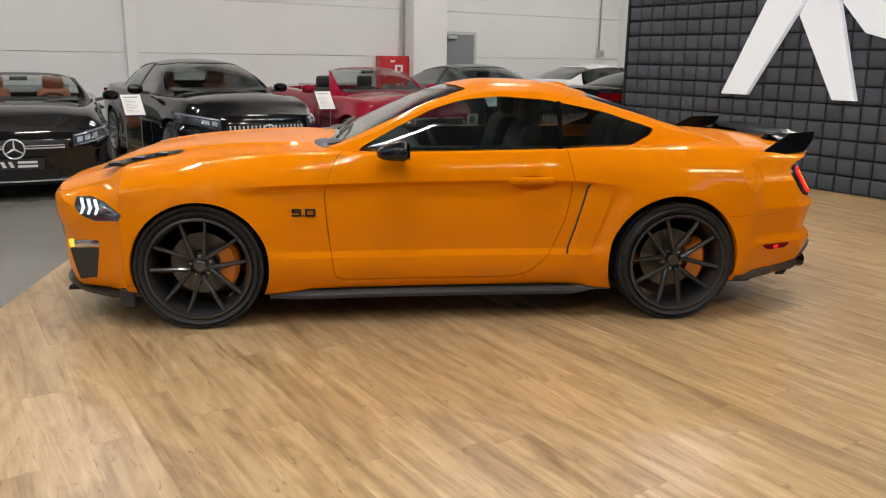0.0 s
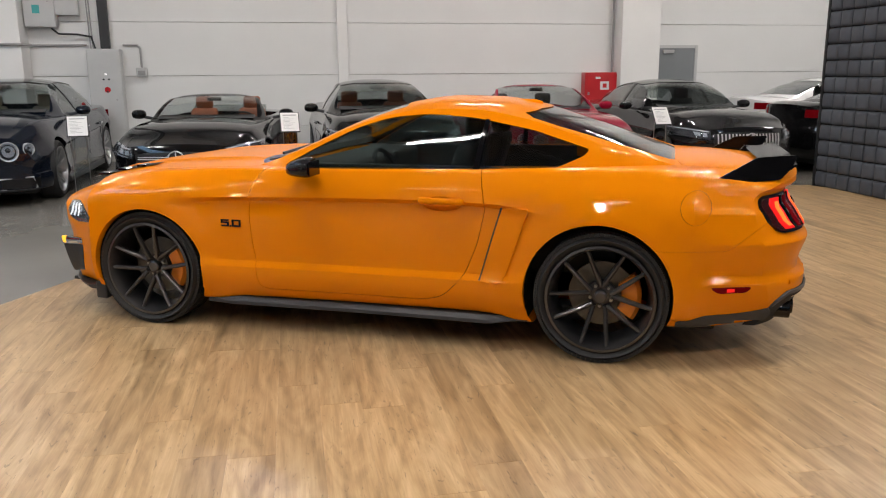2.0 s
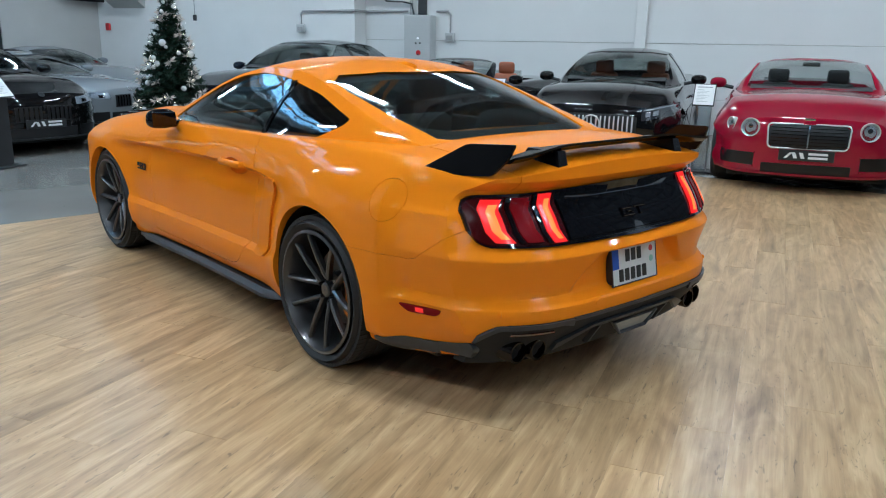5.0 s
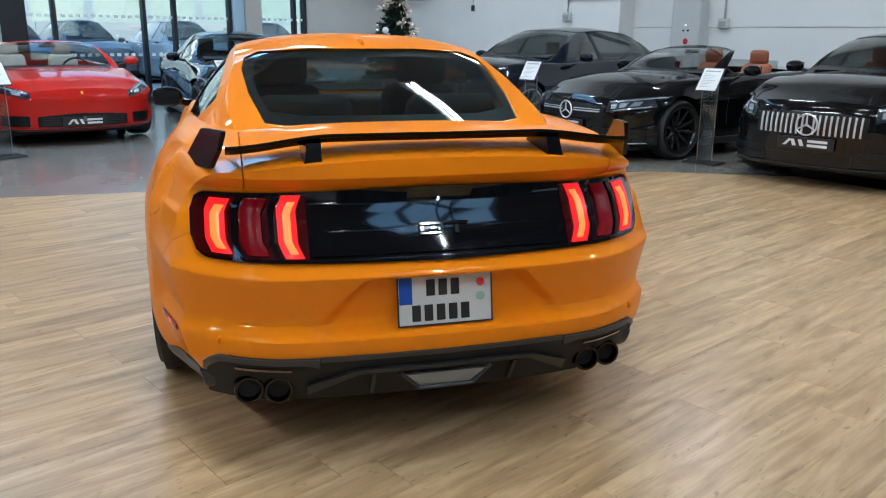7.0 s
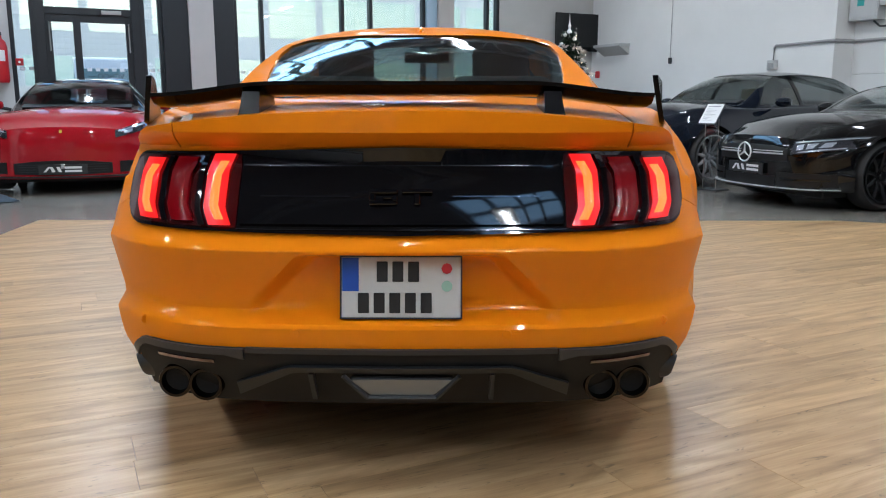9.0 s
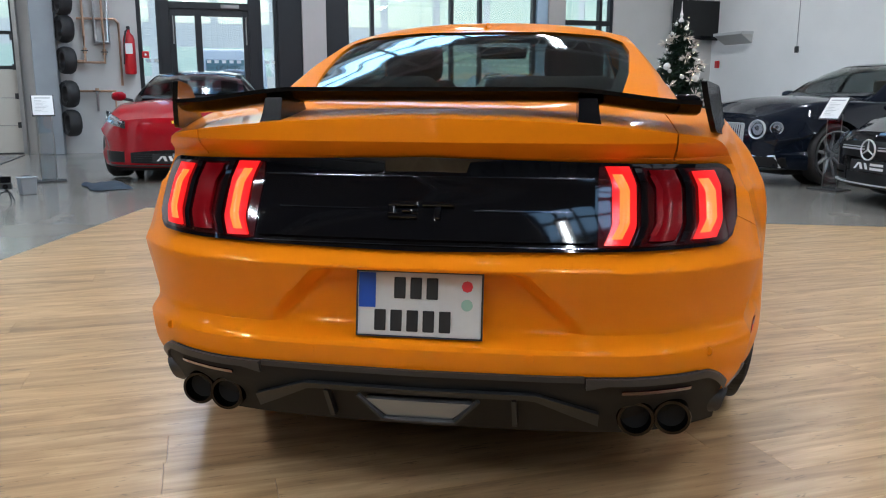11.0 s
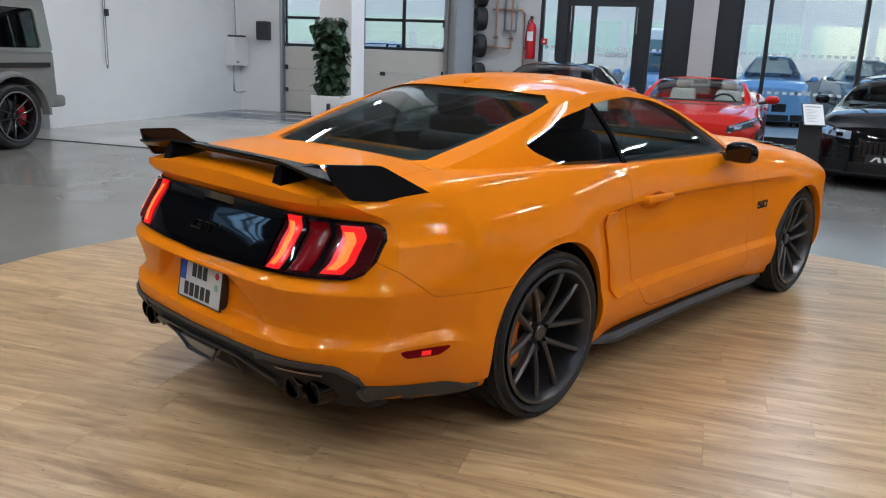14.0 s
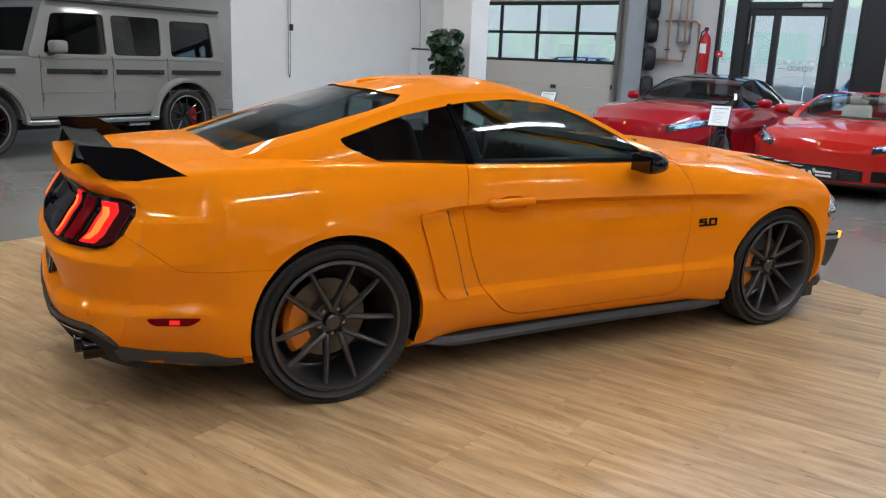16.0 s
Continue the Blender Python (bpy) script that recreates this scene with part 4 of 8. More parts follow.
    part("roof", carve(roof, rc), ORANGE, car, "orange roof skin with slim pillars", smooth=True, angle=30)

    rc2 = [prism(ws_cut, "x", -1.2, .16), prism(bl_cut, "x", .80, 2.2)] + [prism(dlo, "y", *sorted((s * .42, s * 1.2))) for s in (-1, 1)]
    part("headliner", carve(to_mesh(C.shell(.04, 9, .004, .033, a=-.50, b=1.66)), rc2), INTERIOR, car, "dark headliner", smooth=True)
    for s in (-1, 1):
        part("door_card", boxed(-.38, 1.05, *sorted((s * .688, s * .768)), .90, 1.002, .01), INTERIOR, car, "dark inner door top")
    thin = C.shell(.04, 9, .006, .006)
    thin_me = to_mesh(thin)
    for s in (-1, 1):
        a, b = sorted((s * .42, s * 1.2))
        fw = [(-.70, .9), (.655, .9), (.692, 1.4), (-.70, 1.4)]
        bw = [(.675, .9), (1.5, .9), (1.5, 1.4), (.708, 1.4)]
        g = carve(thin_me.copy(), [prism(shrink(dlo, -.004), "y", a, b)], "INTERSECT")
        part("side_window", carve(g.copy(), [prism(fw, "y", a, b)], "INTERSECT"), TINT, door_obs[0 if s < 0 else 1], "dark tinted door glass", smooth=True)
        part("quarter_window", carve(g, [prism(bw, "y", a, b)], "INTERSECT"), mat_quarter, car, "near-black tinted quarter window", smooth=True)
        # black surround and pillar strip
        rim = carve(to_mesh(C.shell(.04, 9, .018, -.002)), [prism(shrink(dlo, -.006), "y", a, b)], "INTERSECT")
        inner = shrink(dlo, .014)
        cutters = [prism([p for p in inner], "y", a, b)]
        trim_ring = carve(rim.copy(), cutters)
        part("window_trim", trim_ring, GLOSS_BLACK, car, "black window surround", smooth=True)
        part("pillar_strip", carve(rim, [prism([(.650, .99), (.682, .99), (.706, 1.262), (.684, 1.266)], "y", a, b)], "INTERSECT"), GLOSS_BLACK, car, smooth=True)
    part("windscreen", carve(thin_me.copy(), [prism(shrink(ws_cut, -.004), "x", -1.2, .16)], "INTERSECT"), SHIELD, car, "clear windscreen glass", smooth=True)
    part("rear_window", carve(thin_me, [prism(shrink(bl_cut, -.004), "x", .80, 2.2)], "INTERSECT"), TINT, car, "dark tinted rear window", smooth=True)
    # black borders inside the rear glass
    edge_ring = carve(to_mesh(C.shell(.04, 9, .004, .013)), [prism(shrink(bl_cut, -.002), "x", .80, 2.2)], "INTERSECT")
    edge_ring = carve(edge_ring, [prism(shrink(bl_cut, .035), "x", .5, 2.4)])
    part("rear_window_border", edge_ring, SATIN_BLACK, car, smooth=True)
    # cowl and wipers
    part("cowl", prism([(-.66, 1.004), (-.52, 1.030), (-.46, 1.055), (-.44, 1.02), (-.60, .98)], "y", -.63, .63), SATIN_BLACK, car, "black plastic cowl under the windscreen")
    for s in (-1, 1):
        bm = bmesh.new()
        rows = []
        for i in range(7):
            rows.append([])
            for j in range(13):
                a, r = 2 * math.pi * j / 12, i / 6
                x, y = -.655 + .085 * r * math.cos(a), .50 + .17 * r * math.sin(a)
                x += .10 * (y - .50)
                rows[-1].append(bm.verts.new((x, s * y, S.zs(x) + (S.zt(x) - S.zs(x)) * (1 - (y / S.ws(x)) ** 2.3) + .007 - .004 * r)))
        for q, w in zip(rows[1:], rows[2:]):
            for j in range(12):
                bm.faces.new((q[j], q[j + 1], w[j + 1], w[j]))
        for j in range(12):
            bm.faces.new((rows[0][0], rows[1][j], rows[1][j + 1]))
        bmesh.ops.remove_doubles(bm, verts=bm.verts, dist=1e-5)
        bmesh.ops.recalc_face_normals(bm, faces=bm.faces)
        part("cowl_corner", bm, INTAKE_BLACK, car, "black plastic corner under the windscreen", smooth=True)
    for y0, y1 in ((-.55, .05), (.02, .58)):
        part("wiper", tube(bmesh.new(), [(-.60, y0, 1.035), (-.545, (y0 + y1) / 2, 1.062), (-.50, y1, 1.065)], .009, 6), SATIN_BLACK, car)

    # wheels
    for x in (-AX, AX):
        for s in (-1, 1):
            wheel(car, x, s * (.800 if x < 0 else .812), HUB, HUB, .282, .255 if x < 0 else .275, GUNMETAL, 10, turn=(.227 if s < 0 else .30) if x < 0 else (1.038 if s < 0 else .864), caliper=CALIPER, cal_side=1 if x < 0 else 1, tread=True, pairs=True)
    # arch liners
    for x, z, r in S.arches:
        for s in (-1, 1):
            bm = bmesh.new()
            ra, rb = [], []
            for i in range(25):
                a = math.pi * (-.12 + 1.24 * i / 24)
                px, pz = x + (r - .003) * math.cos(a), z + (r - .003) * math.sin(a)
                ra.append(bm.verts.new((px, s * .905, max(pz, .16))))
                rb.append(bm.verts.new((px, s * .585, max(pz, .16))))
            grid_faces(bm, [ra, rb])
            ce = bm.verts.new((x, s * .585, z))
            for i in range(24):
                bm.faces.new((rb[i], rb[i + 1], ce))
            bmesh.ops.solidify(bm, geom=bm.faces[:], thickness=.004)
            part("arch_liner", bm, UNDER, car, "black wheel arch liner")
    part("underbody", boxed(-2.0, 1.95, -.72, .72, .16, .24, .02), UNDER, car)
    part("rear_undertray", boxed(1.72, 2.20, -.58, .58, .198, .212, .004), UNDER, car, "black undertray below the tail")
    part("front_undertray", boxed(-2.14, -1.74, -.66, .66, .170, .192, .004), UNDER, car)
    part("cabin_tub", tub_mesh(-.415, 1.415, .695, .425, .93), INTERIOR, car, "dark cabin lining")

    # sills, splitter, diffuser
    for s in (-1, 1):
        prof = smooth_line([(-1.0, .928), (-.8, .918), (0, .904), (.8, .922), (.98, .944)])
        bm = bmesh.new()
        rows = []
        for i in range(41):
            x = -.985 + 1.955 * i / 40
            yo = prof(x)
            tuck = .045 * ease(.72, .95, x) + .03 * ease(-.80, -.97, x)
            rise = .022 * ease(.74, .95, x)
            rows.append([bm.verts.new((x, s * y, z)) for y, z in ((yo - .10, .150 + rise), (yo - .040 - tuck, .152 + rise), (yo - .026 - tuck, .158 + rise), (yo - .028 - tuck, .176), (yo - .050 - tuck, .200), (yo - .10, .204))])
        grid_faces(bm, rows, wrap=True)
        bm.faces.new(rows[0])
        bm.faces.new(rows[-1][::-1])
        bmesh.ops.recalc_face_normals(bm, faces=bm.faces)
        part("side_skirt", bm, SATIN_BLACK, car, "black side skirt", smooth=True)
        # mud guard in front of the front wheel
        part("mud_guard", boxed(-1.80, -1.72, *sorted((s * .70, s * .87)), .12, .23, .01), SATIN_BLACK, car)
        # quarter panel scoop
        scoop = rounded([(.832, .808), (.980, .808), (.962, .76), (.850, .43), (.82, .395), (.712, .398)], 3, .03)
        part("side_scoop", wrap_plate(S, scoop, s, .016, .03), ORANGE, car, "orange quarter panel scoop", smooth=True, angle=40)
        part("scoop_slot", wrap_plate(S, [(.820, .803), (.832, .807), (.712, .400), (.704, .404)], s, .004, .01), SATIN_BLACK, car)
        # door handle
        bm = bmesh.new()
        hy = S.side(.49, .83)
        tube(bm, [(.372, s * (hy - .012), .828), (.384, s * (hy + .014), .829), (.41, s * (hy + .022), .831), (.50, s * (hy + .026), .832), (.575, s * (hy + .022), .831), (.602, s * (hy + .014), .830), (.612, s * (hy - .012), .829)], .0140, 12)
        for v in bm.verts:
            v.co.z = .831 + (v.co.z - .831) * 1.3
        part("door_handle", bm, ORANGE, door_obs[0 if s < 0 else 1], "orange pull handle", smooth=True)
        # mirror
        mir = mirror_mesh(s)
        mo = part("door_mirror", mir, GLOSS_BLACK, car, "gloss black door mirror", smooth=True, angle=50)
        # black instead of mirror finish: the dark reflection is put into the colour
        part("mirror_glass", boxed(-.214, -.2085, *sorted((s * .892, s * 1.030)), .957, 1.040, .002), GLOSS_BLACK, mo)
        part("mirror_foot", tube(bmesh.new(), [(-.36, s * .80, .960), (-.32, s * .86, .962), (-.29, s * .93, .978)], .022, 8), GLOSS_BLACK, mo, smooth=True)
        # engine badge on the wing
        badge = part("badge", engine_badge(), GLOSS_BLACK, car, "black 5.0 engine badge", m=badge_pose(s, -.785, S.side(-.785, .662) + .001, .655))
        # side marker
        mk = rounded([(1.900, .436), (2.108, .441), (2.080, .408), (1.945, .402)], 3, .02)
        part("side_marker", wrap_plate(S, mk, s, .006, .02), RED_LENS, car, "red side marker lamp", smooth=True)
        part("marker_bulb", wrap_plate(S, [(1.985, .430), (2.022, .431), (2.022, .412), (1.985, .411)], s, .010, .01), RED_LIT, car)
        # head lamp
        hl = head_lamp(S, s)
        hm = part("head_lamp", hl[0], LAMP_BOWL, car, "dark headlamp with three white chevron bars", smooth=True)
        part("lens", hl[1], LENS, hm, smooth=True)
        for k in range(3):
            part("light_bar", hl[2][k], LED_WHITE, hm)
        part("reflector", hl[2][3], REFLECTOR, hm)
        part("indicator", hl[2][4], RED_LENS, hm, "dark red lower strip")
        # corner air duct in the front bumper
        part("bumper_duct", wrap_plate(S, [(-2.055, .452), (-1.90, .452), (-1.935, .278), (-2.030, .265)], s, .004, .03, .02), DARK_GREY, car, "dark grey front bumper duct", smooth=True)
        part("corner_lamp", wrap_plate(S, rounded([(-2.040, .500), (-1.897, .498), (-1.897, .460), (-2.035, .458)], 3, .012), s, .010, .02, .02), REFLECTOR, car, "chrome corner lamp", smooth=True)
        part("turn_lamp", wrap_plate(S, rounded([(-2.060, .504), (-2.030, .503), (-2.028, .460), (-2.052, .459)], 3, .008), s, .012, .02, .02), AMBER, car, smooth=True)
        # bonnet vent
        bm = bmesh.new()
        rows = []
        for i in range(9):
            x = -1.90 + .42 * i / 8
            y0 = .63 - .10 * i / 8
            rows.append([bm.verts.new((x, s * y, S.zs(x) + (S.zt(x) - S.zs(x)) * (1 - (y / S.ws(x)) ** 2.3) + .006)) for y in (y0 - .09, y0 - .045, y0, y0 + .045)])
        grid_faces(bm, rows)
        bmesh.ops.solidify(bm, geom=bm.faces[:], thickness=.012)
        part("bonnet_vent", bm, SATIN_BLACK, car, "black louvred bonnet vent", smooth=True)
        for k in range(3):
            x = -1.83 + .12 * k
            y0 = .63 - .10 * (x + 1.90) / .42
            zz = S.zs(x) + (S.zt(x) - S.zs(x)) * (1 - (y0 / S.ws(x)) ** 2.3)
            part("vent_louvre", boxed(x - .035, x + .03, *sorted((s * (y0 - .085), s * (y0 + .04))), zz - .002, zz + .014, .005), GLOSS_BLACK, car)
    # front splitter and grille
    bm = surface_slab(S.front, -.86, .86, .178, .205, .045, .16, 40, 2)
    part("front_splitter", bm, SATIN_BLACK, car, "black front splitter", smooth=True)
    part("grille", surface_slab(S.front, -.48, .48, .46, .62, .004, .03, 20, 5), SATIN_BLACK, car, "black mesh grille")
    # antenna
    bm = bmesh.new()
    rows = []
    for i in range(8):
        x = .755 + .15 * i / 7
        h = .020 * math.sin(math.pi * min(1, (i + .3) / 7 * .62)) + .004
        w = .030 * (1 - .75 * i / 7)
        zz = C.roof(x) - .006
        rows.append([bm.verts.new(p) for p in ((x, -w, zz), (x, -w * .5, zz + h * .75), (x, 0, zz + h), (x, w * .5, zz + h * .75), (x, w, zz))])
    grid_faces(bm, rows)
    bm.faces.new(rows[0])
    bm.faces.new(rows[-1][::-1])
    part("antenna_fin", bm, ORANGE, car, "orange shark fin antenna", smooth=True)

    coupe_tail(car, S, C)
    coupe_cabin(car)
    return car


def tub_mesh(x0, x1, w, z0, z1):
    """Floor and side linings of a cabin, open at the top."""
    bm = bmesh.new()
    box(bm, x0, x1, -w, w, z0, z0 + .02)
    box(bm, x0, x1, -w, -w + .015, z0 + .02, z1)
    box(bm, x0, x1, w - .015, w, z0 + .02, z1)
    box(bm, x0, x0 + .02, -w + .015, w - .015, z0 + .02, z1)
    box(bm, x1 - .02, x1, -w + .015, w - .015, z0 + .02, z1)
    return bm


def wrap_plate(S, poly, s, off, thick, cell=.03):
    """A thin plate that lies on the body side: outline in side view, off: how far it stands proud."""
    bm = bmesh.new()
    vs = [bm.verts.new((p[0], 0, p[1])) for p in poly]
    f = bm.faces.new(vs)
    xs, zs = [p[0] for p in poly], [p[1] for p in poly]
    for lo, hi, no in ((min(xs), max(xs), (1, 0, 0)), (min(zs), max(zs), (0, 0, 1))):
        k = int((hi - lo) / cell)
        for i in range(1, k + 1):
            c = lo + (hi - lo) * i / (k + 1)
            bmesh.ops.bisect_plane(bm, geom=bm.verts[:] + bm.edges[:] + bm.faces[:], plane_co=(c, 0, 0) if no[0] else (0, 0, c), plane_no=no)
    if bm.faces[:][0].normal.y * s < 0:
        bmesh.ops.reverse_faces(bm, faces=bm.faces)
    edge = {v for e in bm.edges if e.is_boundary for v in e.verts}
    top = bmesh.ops.extrude_face_region(bm, geom=bm.faces[:])
    up = {v for v in top["geom"] if isinstance(v, bmesh.types.BMVert)}
    rim = {v for e in bm.edges for v in e.verts if v in up and any(w in edge for w in (e.other_vert(v),) if w not in up)}
    for v in bm.verts:
        y = S.side(v.co.x, v.co.z)
        v.co.y = s * (y + (off - (.35 * min(off, .01) if v in rim else 0) if v in up else off - thick))
    bmesh.ops.recalc_face_normals(bm, faces=bm.faces)
    return bm


def badge_pose(s, x, y, z):
    m = Matrix(((1, 0, 0, 0), (0, 0, -1, 0), (0, 1, 0, 0), (0, 0, 0, 1)))      # text upright, facing -y
    if s > 0:
        m = Matrix(((-1, 0, 0, 0), (0, 0, 1, 0), (0, 1, 0, 0), (0, 0, 0, 1)))
    return Matrix.Translation((x, s * y, z)) @ m


def engine_badge():
    """The figures 5.0, wide and low, as solid strokes."""
    bm = bmesh.new()
    for x0, x1, y0, y1 in ((-.064, -.012, .012, .021), (-.064, -.053, -.001, .012), (-.053, -.012, -.001, .008), (-.023, -.012, -.012, -.001), (-.064, -.012, -.021, -.012),
                           (-.007, .003, -.021, -.012),
                           (.008, .064, .012, .021), (.008, .064, -.021, -.012), (.008, .019, -.012, .012), (.053, .064, -.012, .012)):
        box(bm, x0, x1, y0, y1, 0, .007)
    return bm


def mirror_mesh(s):
    """Mirror shell: blunt flat back, drooping nose, flat underside."""
    bm = bmesh.new()
    bmesh.ops.create_uvsphere(bm, u_segments=28, v_segments=16, radius=1)
    for v in bm.verts:
        x, y, z = v.co
        fx = math.copysign(abs(x) ** .62, x)
        nose = max(0.0, -fx)
        up = math.copysign(abs(z) ** .72, z) * (.060 if z > 0 else .052)
        v.co = Vector((-.255 + (fx * .045 if x > 0 else fx * .130), s * (.962 + math.copysign(abs(y) ** .72, y) * (.088 - .020 * nose) - .025 * nose), 0.998 + up * (1 - .30 * nose) - .014 * nose))
    return bm


def head_lamp(S, s):
    """Dark bowl, outer lens, chevron light bars and a bright inner reflector, wrapped round the corner."""
    outline = rounded([(-2.035, .722), (-1.93, .733), (-1.84, .712), (-1.738, .654), (-1.765, .618), (-1.90, .606), (-1.975, .628), (-2.028, .672)], 3, .012)
    bowl = wrap_plate(S, outline, s, .004, .02, .02)
    lens = wrap_plate(S, shrink(outline, .002), s, .016, .004, .02)
    bars = []
    for k in range(3):
        x = -2.005 + .043 * k
        bars.append(wrap_plate(S, [(x, .718), (x + .022, .720), (x + .044, .676), (x + .026, .640), (x + .012, .642), (x + .022, .676)], s, .009, .008, .015))
    bars.append(wrap_plate(S, [(-1.865, .700), (-1.80, .676), (-1.762, .650), (-1.80, .640), (-1.87, .652)], s, .008, .008, .015))
    bars.append(wrap_plate(S, [(-1.93, .628), (-1.775, .634), (-1.79, .622), (-1.90, .615)], s, .008, .008, .015))
    return bowl, lens, bars


def coupe_tail(car, S, C):
    def face(y, z):
        return S.rear(y, z) + .006 * ease(.64, .70, z)

    def band(name, y0, y1, lo, hi, off, material, thick=.02, ny=24, nz=5, label="", parent=None, smooth=True):
        return part(name, surface_slab(face, y0, y1, lo, hi, off, thick, ny, nz), material, parent or car, label, smooth=smooth)

    def bow(y):
        e = min(1.0, max(0.0, (abs(y) - .712) / .056))
        return 1 - math.sqrt(1 - e * e)
    top = lambda y: .902 - .014 * abs(y) / .6 - .058 * bow(y)
    bot = lambda y: .694 + .010 * abs(y) / .6 + .058 * bow(y)
    panel = band("lamp_panel", -.768, .768, lambda y: bot(y) - .004, lambda y: top(y) + .004, .006, GLOSS_BLACK, .03, 96, 6, "gloss black panel between the rear lamps")
    band("panel_insert", -.412, .412, .718, .858, .016, GLOSS_BLACK, .012, 24, 5, parent=panel)
    # thin metal lines laid on as the highlights of the panel's bevels and creases
    band("panel_edge", -.412, .412, .8585, .8605, .0165, mat_glint, .004, 24, 1, parent=panel)
    for s in (-1, 1):
        band("panel_crease", s * .13, s * .36, .784, .7865, .018, mat_glint, .004, 12, 1, parent=panel)
    band("panel_rib", -.42, .42, .704, .7065, .011, mat_glint, .004, 20, 1, parent=panel)
    gt = bmesh.new()
    for x0, x1, y0, y1 in ((-.080, -.008, .010, .021), (-.080, -.008, -.021, -.011), (-.080, -.064, -.011, .010), (-.022, -.008, -.011, .003), (-.046, -.022, -.005, .003), (.002, .080, .011, .021), (.034, .049, -.021, .011)):
        box(gt, x0, x1, y0, y1, 0, .007, .002, 1)
    part("badge", gt, GLOSS_BLACK, panel, "black GT badge", m=Matrix.Translation((face(0, .782) + .017, 0, .782)) @ Matrix(((0, 0, 1, 0), (1, 0, 0, 0), (0, 1, 0, 0), (0, 0, 0, 1))) @ pose(0, 0, 0, -30, 0, 0))
    for s in (-1, 1):
        lamp = band("tail_lamp", s * .420, s * .762, lambda y: bot(y) + .006, lambda y: top(y) - .006, .010, LAMP_DARK, .02, 40, 5, "smoked red tail lamp with three vertical bars, two of them lit")

        def strip(a, b, z0, z1, off, depth=.010, grow=0.0):
            def P(t, r):
                zz = z0 + (z1 - z0) * r
                q = (r - .5) * 2
                bend = .006 - .018 * max(0.0, (abs(q) - .55) / .45)
                y = a + (b - a) * t + bend
                y = min(y, .755)
                return (face(y, zz) + off + grow * math.sin(math.pi * min(1, max(0, t))), s * y, zz), (-1, 0, 0)
            return slab(P, [i / 5 for i in range(6)], [i / 12 for i in range(13)], depth)
        for k, (a, b) in enumerate(((.446, .503), (.550, .612), (.656, .717))):
            z0, z1 = .714 + .004 * k, .888 - .007 * k
            if k == 1:
                part("light_bar", strip(a, b, z0 + .004, z1 - .002, .017, .012, .006), RED_LENS, lamp, "unlit deep red bar", smooth=True)
                part("bar_facet", strip(a + .002, a + .016, z0 + .016, z1 - .014, .0215), RED_LENS, lamp, smooth=True)
            else:
                part("light_bar", strip(a, b, z0, z1, .019, .012, .003), RED_LIT, lamp, "glowing red vertical bar", smooth=True)
                part("bar_core", strip(a + .017, b - .016, z0 + .014, z1 - .018, .0225, .008, .004), RED_CORE, lamp, "bright orange glowing core", smooth=True)
            if k < 2:
                part("bar_divider", strip(b + .010, b + .026, z0, z1, .020), GLOSS_BLACK, lamp, smooth=True)
        # sensors
        for y, z in ((.270, .440), (.70, .445)):
            part("park_sensor", cyl(bmesh.new(), (0, 0, 0), (.006, 0, 0), .0125, .0115, 20), ORANGE, car, m=pose(S.rear(y, z) - .003, s * y, z, 0, 0, -s * (2 if y < .5 else 35)))
        # exhausts
        for y in (.530, .620):
            bm = lathe(bmesh.new(), [(.037, .0), (.044, .0), (.046, .004), (.046, .16), (.036, .16), (.035, .02)], 32, close=True)
            o = part("exhaust_tip", bm, TIP_METAL, car, "round black exhaust tip", smooth=True, m=pose(2.345 - (.025 if y > .6 else 0), s * y, .276) @ pose(0, 0, 0, 0, 0, 90))
            part("exhaust_core", cyl(bmesh.new(), (0, .03, 0), (0, .05, 0), .036, seg=24), UNDER, o)
        # hood above the exhausts, turning down at the corner
        def edge(y):
            return min(1.0, max(0.0, (abs(y) - .690) / .085)) ** 2
        band("diffuser_hood", s * .405, s * .758, lambda y: .368 + .012 * min(1, (abs(y) - .405) / .05) - .100 * edge(y), lambda y: .3985 - .070 * edge(y), .016, DARK_GREY, .05, 40, 4, "dark grey hood over the exhaust tips")
        band("rear_reflector", s * .49, s * .66, .352, .362, .012, LAMP_DARK, .006, 8, 1)
        lo = rounded([(1.742, .250), (1.742, .192), (1.95, .192), (2.08, .202), (2.15, .222), (2.195, .256), (2.215, .290), (2.200, .318), (2.160, .306), (2.11, .294), (2.02, .282), (1.88, .276), (1.80, .254)], 3, .02)
        part("corner_trim", wrap_plate(S, lo, s, .010, .04, .02), DARK_GREY, car, "dark grey lower bumper trim", smooth=True)
    # black cavity, lip, fins and reversing lamp
    part("diffuser", surface_slab(S.rear, -.748, .748, lambda y: .212, lambda y: .400 - .05 * max(0, (abs(y) - .69) / .06), .006, .06, 60, 6), UNDER, car, "black rear diffuser", smooth=True)
    band("diffuser_lip", -.44, .44, lambda y: .334 - max(0, abs(y) - .28) * .55, lambda y: .352 - max(0, abs(y) - .29) * .42, .026, SATIN_BLACK, .05, 40, 2)
    band("diffuser_ledge", -.40, .40, .388, .402, .012, SATIN_BLACK, .03, 30, 2)
    for y in (-.235, .235):
        part("diffuser_fin", prism([(2.20, .235), (2.355, .240), (2.415, .330), (2.22, .335)], "y", y - .006, y + .006), SATIN_BLACK, car)
    P = lambda t, r: ((2.402 + .014 * r, (-.082 - .05 * r) + (.164 + .10 * r) * t, .270 + .046 * r), (-1, 0, 0))
    lamp = part("reverse_lamp", slab(P, [0, .25, .5, .75, 1], [0, .5, 1], .03), mat_reverse, car, "clear reversing lamp in the diffuser")
